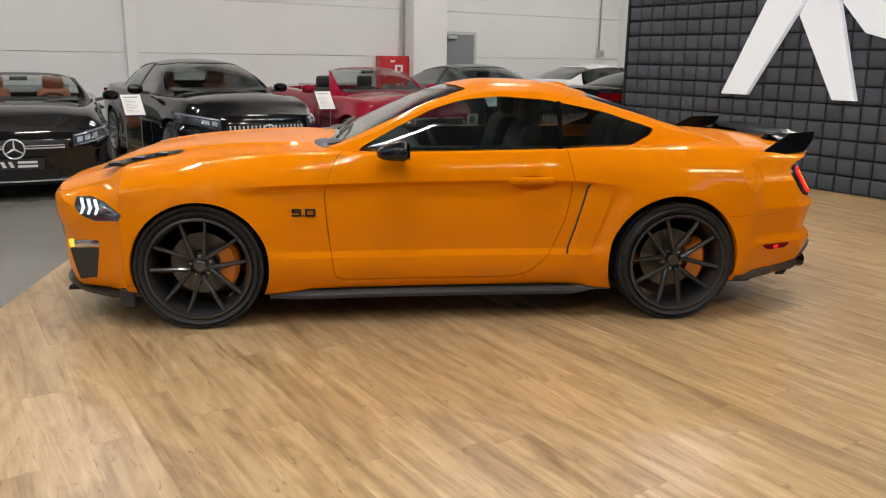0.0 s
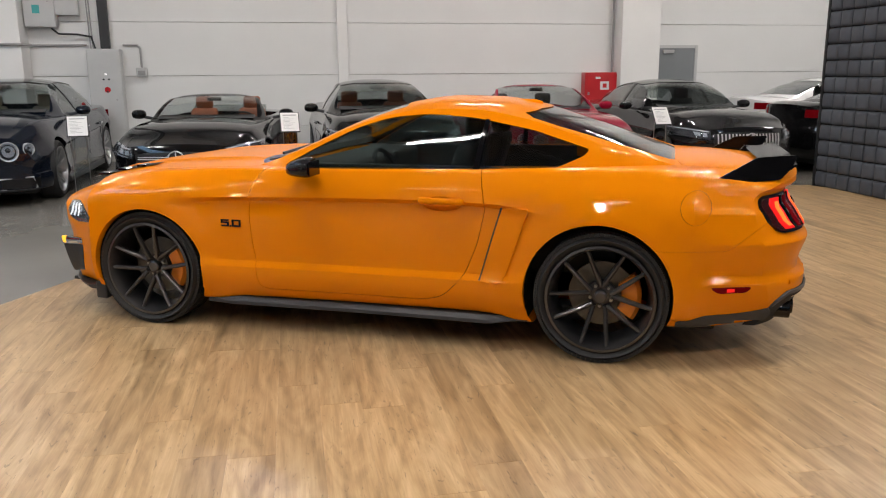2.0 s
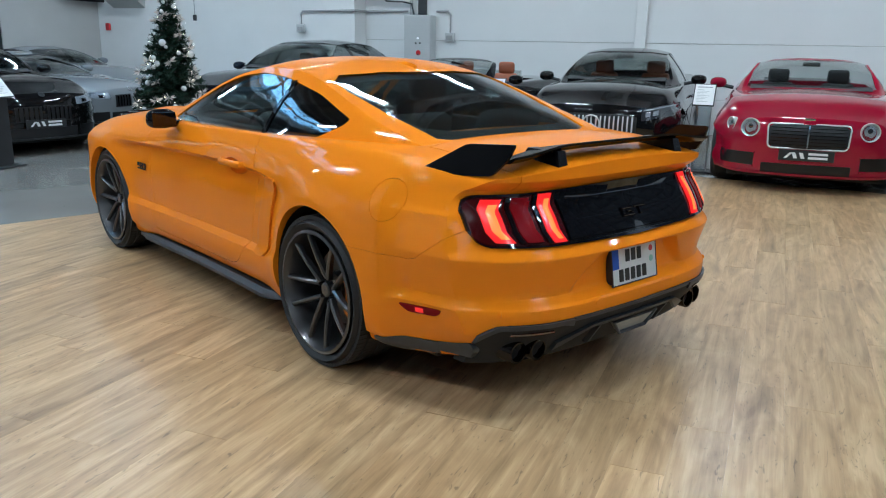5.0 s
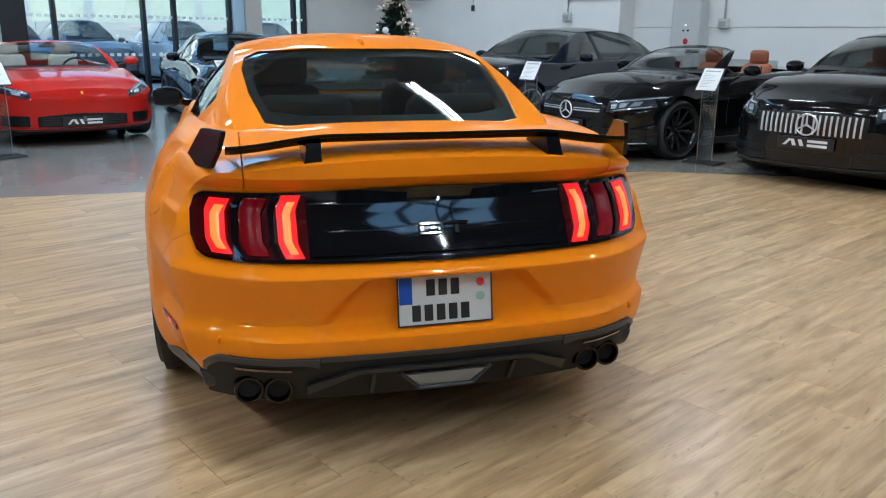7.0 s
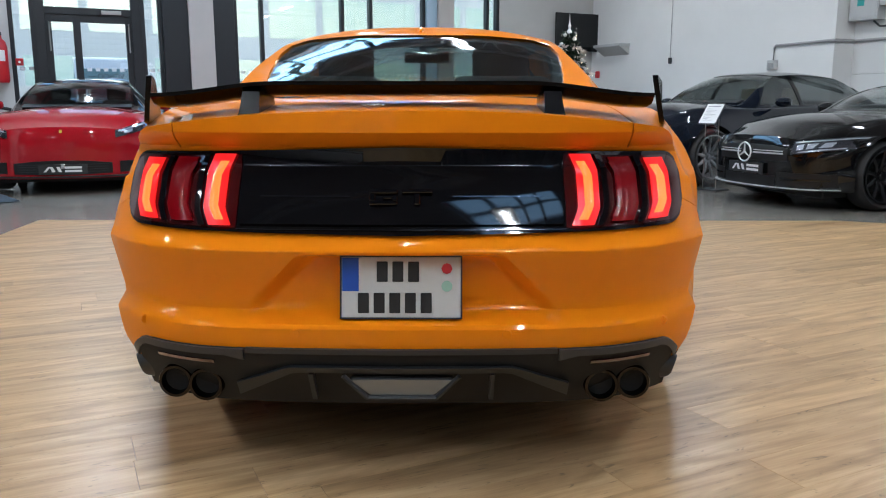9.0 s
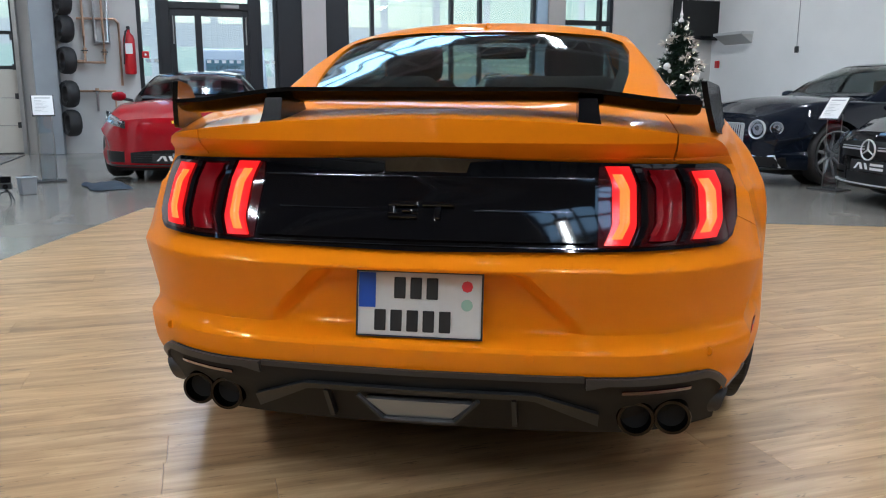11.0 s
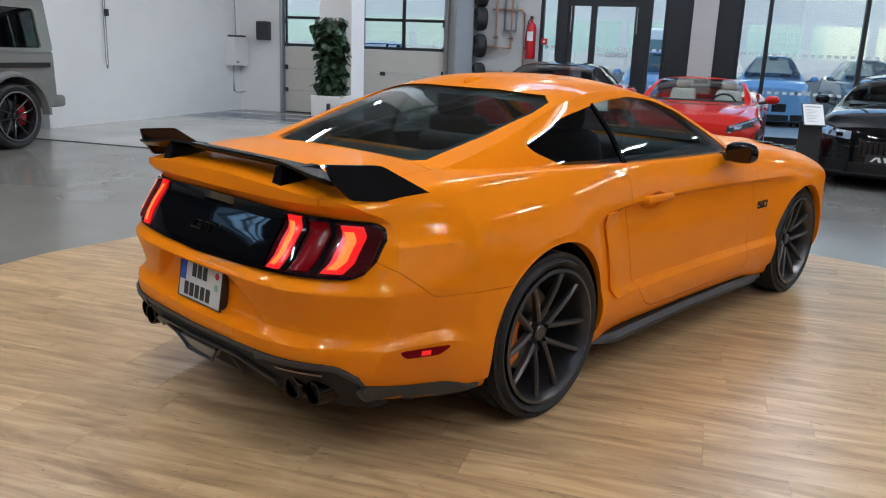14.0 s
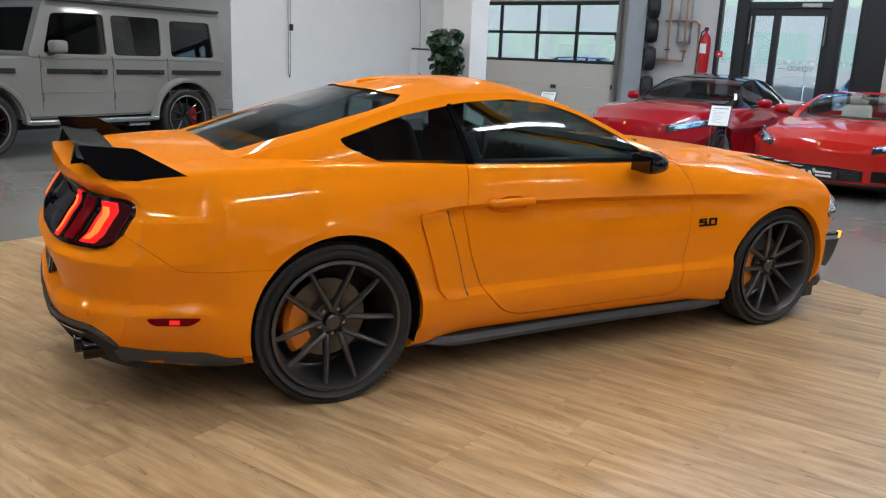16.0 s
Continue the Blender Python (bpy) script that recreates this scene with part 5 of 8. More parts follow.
    part("lamp_bezel", tube(bmesh.new(), [(2.420, -.150, .328), (2.405, -.090, .264), (2.405, .090, .264), (2.420, .150, .328)], .007, 6), SATIN_BLACK, lamp)
    # plate
    plate = part("number_plate", boxed(-.004, .004, -.153, .153, -.078, .078, .003), PLATE_WHITE, car, "white two-row number plate with blue strip", m=pose(2.389, 0, .555, 0, -9, 0))
    part("plate_holder", boxed(-.034, -.004, -.150, .150, -.074, .074, .004), SATIN_BLACK, plate)
    part("plate_rim", prism_ring(.156, .081, .004, .008), SATIN_BLACK, plate)
    part("blue_strip", boxed(.0042, .0052, -.150, -.108, -.01, .075), PLATE_BLUE, plate)
    for k in range(3):
        part("plate_bar", boxed(.0042, .0062, -.062 + .040 * k, -.034 + .040 * k, .014, .066, .002), PLATE_BLACK, plate, "black bar in place of a character")
    for k in range(5):
        part("plate_bar", boxed(.0042, .0062, -.110 + .040 * k, -.082 + .040 * k, -.066, -.014, .002), PLATE_BLACK, plate, "black bar in place of a character")
    part("sticker", cyl(bmesh.new(), (.004, .117, .048), (.0055, .117, .048), .014, seg=8), STICKER_RED, plate)
    part("sticker", cyl(bmesh.new(), (.004, .117, .003), (.0055, .117, .003), .014, seg=20), STICKER_GREEN, plate)

    # wing
    wing = part("rear_wing", wing_blade(), WING_BLACK, car, "gloss black rear wing on two stands", smooth=True, angle=40)
    for s in (-1, 1):
        bm = bmesh.new()
        rows = []
        for t in (0, .25, .6, 1):
            z = .945 + .103 * t
            xa, xb = 2.05 + .08 * t, 2.318 - .030 * t
            y = .388 + .008 * (1 - t)
            w = .022 + .016 * (1 - t) ** 2
            rows.append([bm.verts.new((xx, s * yy, z)) for xx, yy in ((xa, y - w), ((xa + xb) / 2, y - w * 1.2), (xb, y - w), (xb, y + w), ((xa + xb) / 2, y + w * 1.2), (xa, y + w))])
        grid_faces(bm, rows, wrap=True)
        bm.faces.new(rows[0])
        bm.faces.new(rows[-1][::-1])
        bmesh.ops.recalc_face_normals(bm, faces=bm.faces)
        part("wing_stand", bm, WING_BLACK, wing, smooth=True)
        # end plate: rises from the deck corner
        poly = [(1.890, .962), (2.100, 1.080), (2.292, 1.090), (2.270, 1.03), (2.215, .968), (2.05, .955)]
        bm = prism(rounded(poly, 2, .012), "y", -.007, .007)
        for v in bm.verts:
            v.co.y = s * (.770 - .31 * (v.co.x - 1.890) + .16 * max(0, 1.10 - v.co.z) * min(1, (v.co.x - 1.89) / .2)) + v.co.y
        part("end_plate", bm, WING_BLACK, wing, smooth=True)


def prism_ring(w, h, x, t):
    bm = bmesh.new()
    for y0, y1, z0, z1 in ((-w, w, h - .004, h), (-w, w, -h, -h + .004), (-w, -w + .004, -h + .004, h - .004), (w - .004, w, -h + .004, h - .004)):
        box(bm, -.002, x + .002, y0, y1, z0, z1)
    return bm


def wing_blade():
    bm = bmesh.new()
    rows = []
    n = 40
    for i in range(n + 1):
        y = -.648 + 1.296 * i / n
        q = abs(y) / .648
        z0 = 1.050 - .030 * ease(.50, 1.0, q)
        xs = 2.13 + .02 * q ** 2
        ch = .165 - .02 * q
        ring = []
        for cx, cz in ((0, -.008), (.15, .000), (.45, .003), (.8, .012), (1, .024), (.99, .014), (.8, -.004), (.45, -.012), (.15, -.014)):
            ring.append(bm.verts.new((xs + ch * cx, y, z0 + cz)))
        rows.append(ring)
    grid_faces(bm, rows, wrap=True)
    bm.faces.new(rows[0])
    bm.faces.new(rows[-1][::-1])
    bmesh.ops.recalc_face_normals(bm, faces=bm.faces)
    return bm


def seat(parent, x, y, z, material, head=True, scale=1.0):
    """A bucket seat: cushion, backrest, head restraint."""
    back = boxed(-.07, .07, -.25, .25, 0, .56, .06, 3)
    for v in back.verts:
        k = v.co.z / .56
        v.co.x += .16 * k
        v.co.y *= 1 - .22 * k
        v.co.x -= .04 * (abs(v.co.y) / .25) ** 2
    b = part("seat", back, material, parent, smooth=True, m=pose(x + .20, y, z + .12))
    part("cushion", boxed(-.50, .02, -.25, .25, -.02, .14, .05, 3), material, b, smooth=True)
    if head:
        part("head_restraint", boxed(.10, .20, -.13, .13, .55, .73, .045, 3), material, b, smooth=True)
        for k in (-.05, .05):
            part("restraint_post", cyl(bmesh.new(), (.15, k, .50), (.15, k, .58), .008, seg=8), STEEL, b)
    return b


def steering_wheel(parent, x, y, z, material):
    bm = bmesh.new()
    pts = [(.18 * math.cos(2 * math.pi * i / 28), .18 * math.sin(2 * math.pi * i / 28), 0) for i in range(29)]
    tube(bm, pts, .015, 8)
    for a in (0, math.pi, -math.pi / 2):
        cyl(bm, (0, 0, -.01), (.17 * math.cos(a), .17 * math.sin(a), 0), .014, seg=8)
    cyl(bm, (0, 0, -.03), (0, 0, .015), .06, seg=20)
    return part("steering_wheel", bm, material, parent, smooth=True, m=pose(x, y, z) @ pose(0, 0, 0, 0, 66, 0) @ pose(0, 0, 0, 0, 0, 90))


def coupe_cabin(car):
    for y in (-.36, .36):
        seat(car, .22, y, .44, INTERIOR)
    for y in (-.32, .32):
        seat(car, .98, y, .44, INTERIOR, head=False)
    dash = boxed(-.56, -.10, -.66, .66, .70, 1.000, .05, 3)
    d = part("dashboard", dash, INTERIOR, car, "dark dashboard", smooth=True)
    for k in range(3):
        part("dial", lathe(bmesh.new(), [(.030, 0), (.034, 0), (.034, .012), (.030, .012)], 20, "y", True), CHROME, d, m=pose(-.095, -.09 + .09 * k, .960, 0, 0, 90))
    steering_wheel(car, .02, -.36, .885, INTERIOR)
    part("parcel_shelf", boxed(1.30, 1.75, -.60, .60, .955, .985, .01), INTERIOR, car)
    part("rear_view_mirror", boxed(-.02, .015, -.12, .12, 1.235, 1.295, .012), GLOSS_BLACK, car)
    part("centre_console", boxed(-.12, .75, -.11, .11, .44, .70, .04), INTERIOR, car)


mat_quarter = glass("quarter_window_glass", (0.60, 0.63, 0.65))
# metal of the highlight lines laid on the lamp panel
mat_glint = mat("smoked_chrome_glint", (0.10, 0.105, 0.12), rough=0.15, metal=1.0)
TIP_METAL = mat("dark_chrome_tip", (0.035, 0.031, 0.029), rough=0.18, metal=1.0)
mat_reverse = mat("frosted_reverse_lens", (0.20, 0.20, 0.19), rough=0.25, coat=0.5)


# ---------------------------------------------------------------- the hall
HALL = room(0, 0)
U0, U1, V0, V1 = -11.7, 12.2, -9.6, 10.1


def setting(name, bm, material, label, smooth=False, m=None):
    ob = part(name, bm, material, None, smooth=smooth, m=HALL if m is None else m)
    return tagged(ob, label, name.replace("_", " "), kind="structure")


ground = setting("ground", boxed(-300, 300, -300, 300, -.30, -.06), ASPHALT, "grey asphalt yard round the hall")
floor = setting("floor", boxed(U0 - .1, 20, -22, V1 + .4, -.06, 0), FLOOR_GREY, "glossy grey epoxy floor with scuffs")
service = setting("service_floor", boxed(U0 + .3, -4.76, V0 + .05, -4.40, 0, .006), FLOOR_LIGHT, "pale concrete strip with dark blue streaks before the garage door")
setting("trim_service_long", boxed(-4.755, -4.725, V0 + .05, -4.37, 0, .009), SATIN_BLACK, "dark metal edge strip of the concrete strip")
setting("trim_service_short", boxed(U0 + .3, -4.76, -4.395, -4.37, 0, .009), SATIN_BLACK, "dark metal edge strip of the concrete strip")

# panel wall: sandwich sheets with open joints
wall = setting("wall_north", boxed(U0 - .3, 20, V1 + .06, V1 + .30, 0, CEILING + .3), WALL_GREY, "long wall of white sandwich panels")
joints = [0.0, .59, 1.525, 2.46, 3.395, 4.33, 5.3]
for a, b in zip(joints, joints[1:]):
    for u0, u1 in ((-5.15, .18), (.37, 5.62), (6.42, 12.2)):
        part("wall_panel", boxed(u0, u1, V1, V1 + .06, a + .004, b - .004, .004, 1), WALL_PANEL, wall)
setting("column_north", boxed(.18, .37, V1 - .10, V1 + .05, 0, CEILING, .01), WALL_WHITE, "white steel column on the panel wall")
setting("pillar_north", boxed(5.62, 6.42, V1 - .42, V1 + .05, 0, CEILING, .01), WALL_WHITE, "white square pillar")
setting("wall_north_west", boxed(U0 - .3, -5.15, V1 - .45, V1 + .05, 0, CEILING + .3, .01), WALL_WHITE, "white plastered wall bay")
setting("wall_east", boxed(U1, U1 + .25, -22, V1 + .3, 0, CEILING + .3), WALL_WHITE, "white far wall")
setting("column_east", boxed(U1 - .45, U1, V1 - .45, V1, 0, CEILING, .01), WALL_WHITE, "white corner column")
setting("wall_south", boxed(U0 - .3, -5.85, V0 - .25, V0 + .28, 0, CEILING + .3), WALL_WHITE, "white plastered wall beside the garage door")
setting("wall_south_return", boxed(-6.1, -5.85, -22, V0 - .25, 0, CEILING + .3), WALL_WHITE, "white wall return")
setting("wall_south_far", boxed(-6.1, 20, -22.25, -22, 0, CEILING + .3), WALL_WHITE, "white far wall")
setting("ceiling", carve(to_mesh(boxed(U0 - .3, 20, -22, V1 + .3, CEILING, CEILING + .25)), [box(bmesh.new(), a, b, c, d, CEILING - .5, CEILING + .6) for a, b, c, d in SKYLIGHTS]), CEIL, "grey sheet hall ceiling")
for a, b, c, d in SKYLIGHTS:
    sky = tagged(empty("roof_skylight", HALL), "glazed roof skylight with dark bars", "skylight", kind="structure")
    for k in range(5):
        v = c + (d - c) * k / 4
        part("glazing_bar", boxed(a, b, v - .04, v + .04, CEILING + .12, CEILING + .22, .006), FRAME_DARK, sky)
    for u in (a, (a + b) / 2, b):
        part("frame_rail", boxed(u - .04, u + .04, c, d, CEILING + .22, CEILING + .30, .006), FRAME_DARK, sky)
    for k in range(4):
        v = c + (d - c) * k / 4
        part("pane", boxed(a + .04, b - .04, v + .04, v + (d - c) / 4 - .04, CEILING + .16, CEILING + .17), CLEAR, sky)
for u in (-9.6, -5.0, -.4, 4.2, 8.8):
    bm = bmesh.new()
    box(bm, u - .08, u + .08, V0, V1, CEILING - .10, CEILING - .02)
    box(bm, u - .06, u + .06, V0, V1, CEILING - .62, CEILING - .54)
    for k in range(24):
        v = V0 + (V1 - V0) * k / 24
        cyl(bm, (u, v, CEILING - .58), (u, v + .41, CEILING - .06), .025, seg=6)
        cyl(bm, (u, v + .41, CEILING - .06), (u, v + .82, CEILING - .58), .025, seg=6)
    setting("roof_truss", bm, TRUSS, "grey steel roof truss")
for u in (-9.0, -5.2, -1.4, 2.4, 6.2, 10.0):
    for v in (-6.0, -1.6, 2.8, 7.2):
        lamp = tagged(empty("ceiling_lamp", room(u, v, CEILING - .55)), "white twin-tube lamp hanging under the hall ceiling", "lamp", "ceiling lamps")
        part("housing", boxed(-.80, .80, -.16, .16, -.02, .05, .01), CABINET, lamp)
        for y in (-.08, .08):
            part("tube", cyl(bmesh.new(), (-.72, y, -.04), (.72, y, -.04), .018, seg=10), TUBE, lamp)
        for x in (-.6, .6):
            part("hanger", cyl(bmesh.new(), (x, 0, .05), (x, 0, .55), .006, seg=6), STEEL, lamp)

# padded feature wall with the big sign
AU, AV0, AV1 = 6.2, -3.6, 4.35
pad_wall = setting("wall_padded", boxed(AU + .03, AU + .28, AV0, AV1, 0, 4.3), UNDER, "partition clad in charcoal quilted cushions")
CW, CH = .218, .206


def cushion():
    bm = bmesh.new()
    rows = []
    steps = (-1, -.975, -.90, -.6, 0, .6, .90, .975, 1)
    for a in steps:
        row = []
        for b in steps:
            h = (1 - abs(a) ** 9) ** .5 * (1 - abs(b) ** 9) ** .5
            row.append(bm.verts.new((.03 - .045 * h, a * (CW / 2 - .005), b * (CH / 2 - .005))))
        rows.append(row)
    grid_faces(bm, rows)
    bmesh.ops.recalc_face_normals(bm, faces=bm.faces)
    me = to_mesh(bm)
    me.shade_smooth()
    me.materials.append(FOAM)
    return me


pad = cushion()
more = bmesh.new()
for r in range(20):
    for c in range(36):
        m = pose(AU, AV1 - CW * (c + .5), .01 + CH * (r + .5))
        if r < 14 and c < 21:
            o = new("cushion", pad)
            o.parent = pad_wall
            o.matrix_basis = m
        else:
            vs = [more.verts.new(m @ v.co) for v in pad.vertices]
            for f in pad.polygons:
                more.faces.new([vs[k] for k in f.vertices]).smooth = True
far_pads = part("cushion_field", more, FOAM, pad_wall)
far_pads["kind"] = "stuff"
for v, w in ((AV1 + .02, .04),):
    setting("padded_wall_end", boxed(AU - .005, AU + .29, AV1, AV1 + .05, 0, 4.3, .01), FRAME_DARK, "dark end strip of the padded partition")

# sign: two slanted white letterforms as plain solid shapes
sign = tagged(empty("wall_sign", HALL), "large white illuminated logo shapes on the padded wall", "sign")


def sign_piece(poly, label=""):
    bm = prism(poly, "x", AU - .10, AU - .025)
    bmesh.ops.bevel(bm, geom=[e for e in bm.edges], offset=.006, segments=1, affect="EDGES")
    part("logo_shape", bm, LOGO_WHITE, sign, label)


sign_piece([(2.52, 1.10), (2.12, 1.10), (1.58, 2.08), (1.44, 1.75), (.95 + .02, 1.09), (.68, 1.09), (1.26, 2.42), (1.42, 2.75), (1.80, 2.75)][:0] or [(2.52, 1.10), (2.13, 1.10), (1.53, 2.10), (1.26, 2.62), (1.42, 2.75), (1.80, 2.60)])
sign_piece([(1.50, 2.06), (.96, 1.09), (.68, 1.09), (1.14, 2.62), (1.24, 2.60)])
sign_piece([(1.00, 2.62), (.97, 2.18), (.66, 1.84), (.30, 1.74), (-.4, 1.74), (-.4, 2.0), (.2, 2.02), (.55, 2.2), (.6, 2.62)])

# grey door in the panel wall
d = tagged(empty("door_1", room(6.95, V1)), "closed grey steel door with a white frame", "door", kind="structure")
part("door_leaf", boxed(-.42, .42, -.03, .02, .01, 2.0, .004), DOOR_GREY, d)
for x0, x1, z0, z1 in ((-.48, -.42, 0, 2.06), (.42, .48, 0, 2.06), (-.42, .42, 2.0, 2.06)):
    part("door_frame", boxed(x0, x1, -.045, .02, z0, z1, .004), CABINET, d)
part("door_closer", boxed(-.28, -.05, -.09, -.03, 1.90, 1.97, .01), CABINET, d)
part("handle", boxed(.28, .38, -.08, -.03, 1.02, 1.05, .008), STEEL, d)

# hose cabinet
h = tagged(empty("hose_cabinet", room(5.33, V1 - .02)), "red steel fire hose cabinet on the panel wall", "fire cabinet")
part("body", boxed(-.36, .36, -.22, -.0, .72, 1.535, .008), RED_PAINT, h)
part("door_panel", boxed(-.33, .33, -.232, -.222, .75, 1.505, .006), RED_PAINT, h)
part("pictogram", boxed(-.05, .13, -.236, -.233, 1.20, 1.36), LETTER_WHITE, h, "white fire hose pictogram")
part("pictogram_mark", boxed(0, .08, -.239, -.237, 1.24, 1.32), RED_PAINT, h)
part("sticker", boxed(-.15, -.05, -.236, -.233, 1.41, 1.45), AMBER if False else LETTER_WHITE, h)
part("latch", boxed(-.31, -.27, -.245, -.232, 1.1, 1.16, .004), STEEL, h)
part("conduit", cyl(bmesh.new(), (-.05 + .30, -.06, 1.54), (.25, -.06, CEILING - .1), .022, seg=10), PIPE_GREY, h)


def electric_cabinet(u, w, z0, z1, depth, label, wall_v=V1):
    e = tagged(empty("electric_cabinet", room(u, wall_v)), label, "electrical cabinet")
    part("body", boxed(-w / 2, w / 2, -depth, 0, z0, z1, .006), CABINET, e)
    part("door_panel", boxed(-w / 2 + .02, w / 2 - .02, -depth - .012, -depth, z0 + .03, z1 - .03, .004), CABINET, e)
    part("lock", cyl(bmesh.new(), (w * .32, -depth - .012, (z0 + z1) / 2), (w * .32, -depth - .03, (z0 + z1) / 2), .015, seg=12), STEEL, e)
    return e


e = electric_cabinet(-3.90, .55, .25, 1.985, .26, "tall light grey electric cabinet with pilot lamps")
for x, z, m_ in ((.02, 1.56, LED_WHITE), (-.02, 1.47, SATIN_BLACK), (.07, 1.47, SATIN_BLACK), (.03, 1.26, SATIN_BLACK)):
    part("pilot_lamp", cyl(bmesh.new(), (x, -.27, z), (x, -.295, z), .016, seg=12), m_, e)
part("warning_disc", cyl(bmesh.new(), (.03, -.27, 1.29), (.03, -.276, 1.29), .05, seg=20), RED_PAINT, e)
e = electric_cabinet(-4.88, .50, 2.36, 3.2, .20, "grey wall cabinet with a small green notice")
part("notice", boxed(-.10, .02, -.218, -.213, 2.58, 2.72), mat("teal_notice", (0.05, 0.35, 0.34)), e)
electric_cabinet(-4.47, .42, 2.56, 3.2, .16, "small grey wall cabinet")
c = tagged(part("cable_tray", boxed(-3.96, -3.80, V1 - .10, V1 - .02, 2.0, CEILING, .006), SATIN_BLACK, None, m=HALL), "black vertical cable tray above the cabinet", "cable tray")
for du in (-.09, -.13, .08):
    tagged(part("cable", tube(bmesh.new(), [(-4.0 + du, V1 - .05, 2.0), (-4.02 + du, V1 - .05, 3.2), (-4.0 + du, V1 - .05, CEILING)], .012), PIPE_GREY, None, smooth=True, m=HALL), "grey cable up the wall", "cable")
tagged(part("cable", tube(bmesh.new(), [(-4.72, V1 - .14, 2.34), (-4.62, V1 - .12, 2.25), (-4.3, V1 - .08, 2.24), (-4.1, V1 - .08, 2.2), (-4.05, V1 - .08, 2.0)], .016), SATIN_BLACK, None, smooth=True, m=HALL), "black cable looping between wall cabinets", "cable")
tagged(part("conduit", tube(bmesh.new(), [(-3.6, V1 - .03, 2.06), (-3.36, V1 - .03, 2.06), (-3.31, V1 - .03, 2.0), (-3.31, V1 - .03, 1.66)], .018), PIPE_GREY, None, smooth=True, m=HALL), "grey conduit to a socket", "conduit")
tagged(part("conduit", tube(bmesh.new(), [(-4.2, V1 - .03, 2.06), (-5.10, V1 - .03, 2.06), (-5.12, V1 - .48, 2.06), (-6.30, V1 - .48, 2.05), (-6.34, V1 - .48, 2.0), (-6.34, V1 - .48, 1.78)], .018), PIPE_GREY, None, smooth=True, m=HALL), "grey conduit round the wall corner", "conduit")
for u, v, z in ((-3.31, V1, 1.59), (-6.34, V1 - .45, 1.72), (11.1, V1, 1.66)):
    s = tagged(empty("wall_socket", room(u, v, z)), "grey industrial wall socket box", "socket")
    part("box", boxed(-.09, .09, -.09, 0, -.08, .08, .012), CABINET, s)
    part("lid", boxed(-.06, .06, -.105, -.09, -.05, .03, .008), PIPE_GREY, s)
tagged(part("conduit", cyl(bmesh.new(), (11.05, V1 - .04, 1.74), (11.05, V1 - .04, CEILING), .02, seg=8), PIPE_GREY, None, m=HALL), "grey conduit up the wall", "conduit")
c = tagged(empty("pull_cord", room(-8.98, V1 - .48)), "grey pendant control on a cord", "pendant control")
part("cord", cyl(bmesh.new(), (0, 0, 1.98), (0, 0, CEILING), .008, seg=6), PIPE_GREY, c)
part("button_box", boxed(-.03, .03, -.03, .03, 1.86, 1.98, .008), SATIN_BLACK, c)
l = tagged(empty("wall_ledge", room(-10.75, V1 - .45)), "small grey wall shelf", "shelf")
part("board", boxed(-.50, .45, -.30, 0, 2.30, 2.36, .01), CABINET, l)
part("bracket", prism([(0, 2.30), (-.28, 2.30), (0, 2.12)], "x", -.48, .42), WALL_GREY, l)

# ---------------------------------------------------------------- window wall (west)
west = setting("wall_west", boxed(U0 - .30, U0, -9.6, 10.4, 3.9, CEILING + .3), WALL_WHITE, "white wall above the shop windows")
setting("wall_west_end", boxed(U0 - .30, U0, 7.15, 10.4, 0, 3.9), WALL_GREY, "grey wall bay beside the windows")
setting("wall_west_pipes", boxed(U0 - .30, U0, -4.1, -2.42, 0, 3.9), WALL_GREY, "grey rough wall bay with pipework")
setting("wall_west_garage", boxed(U0 - .30, U0, -9.6, -8.30, 0, 3.9), WALL_WHITE, "white wall beside the garage door")
setting("wall_west_strip", boxed(U0 - .30, U0 - .11, -4.44, -4.1, 0, 3.9), WALL_GREY, "grey wall strip beside the garage door")
setting("column_west", boxed(U0 - .02, U0 + .24, -4.12, -3.74, 0, 3.9, .01), CONCRETE, "blue-grey painted column")


def bar(v0, v1, z0, z1, par, d0=-.16, d1=-.02, material=FRAME_DARK, name="window_frame"):
    return part(name, boxed(U0 + d0, U0 + d1, v0, v1, z0, z1, .004, 1), material, par)


TOPZ = 3.9
windows = []
for k, (v0, v1, mull) in enumerate(((1.36, 5.36, (1.90, 3.53, 4.14)), (5.97, 7.15, (6.86,)), (-.30, .07, ()), (-2.42, -2.02, ()))):
    w = tagged(empty("window_%d" % (k + 1), HALL), "tall dark-framed shop window on to the yard", "window", kind="structure")
    bar(v0, v1, 0, .12, w)
    bar(v0, v1, TOPZ - .10, TOPZ, w)
    xs = [v0, *mull, v1]
    for i, v in enumerate(xs):
        a = .035
        bar(max(v0, v - a), min(v1, v + a) if v not in (v0, v1) else (v + .07 if v == v0 else v), .12, TOPZ - .10, w) if v != v1 else bar(v - .07, v, .12, TOPZ - .10, w)
    for a, b in zip(xs, xs[1:]):
        g = part("pane", boxed(U0 - .095, U0 - .085, a + .03, b - .03, .12, TOPZ - .10), CLEAR, w)
        g.visible_shadow = False
    dots = bmesh.new()
    v = v0 + .12
    while v < v1 - .1:
        box(dots, U0 - .084, U0 - .0835, v, v + .075, 1.62, 1.675)
        box(dots, U0 - .084, U0 - .0835, v, v + .075, .92, .975)
        v += .135
    part("safety_marking", dots, DOT, w, "row of frosted squares on the glass")
    windows.append(w)
w = windows[1]
bar(6.0, 7.12, 2.50, 2.60, w)

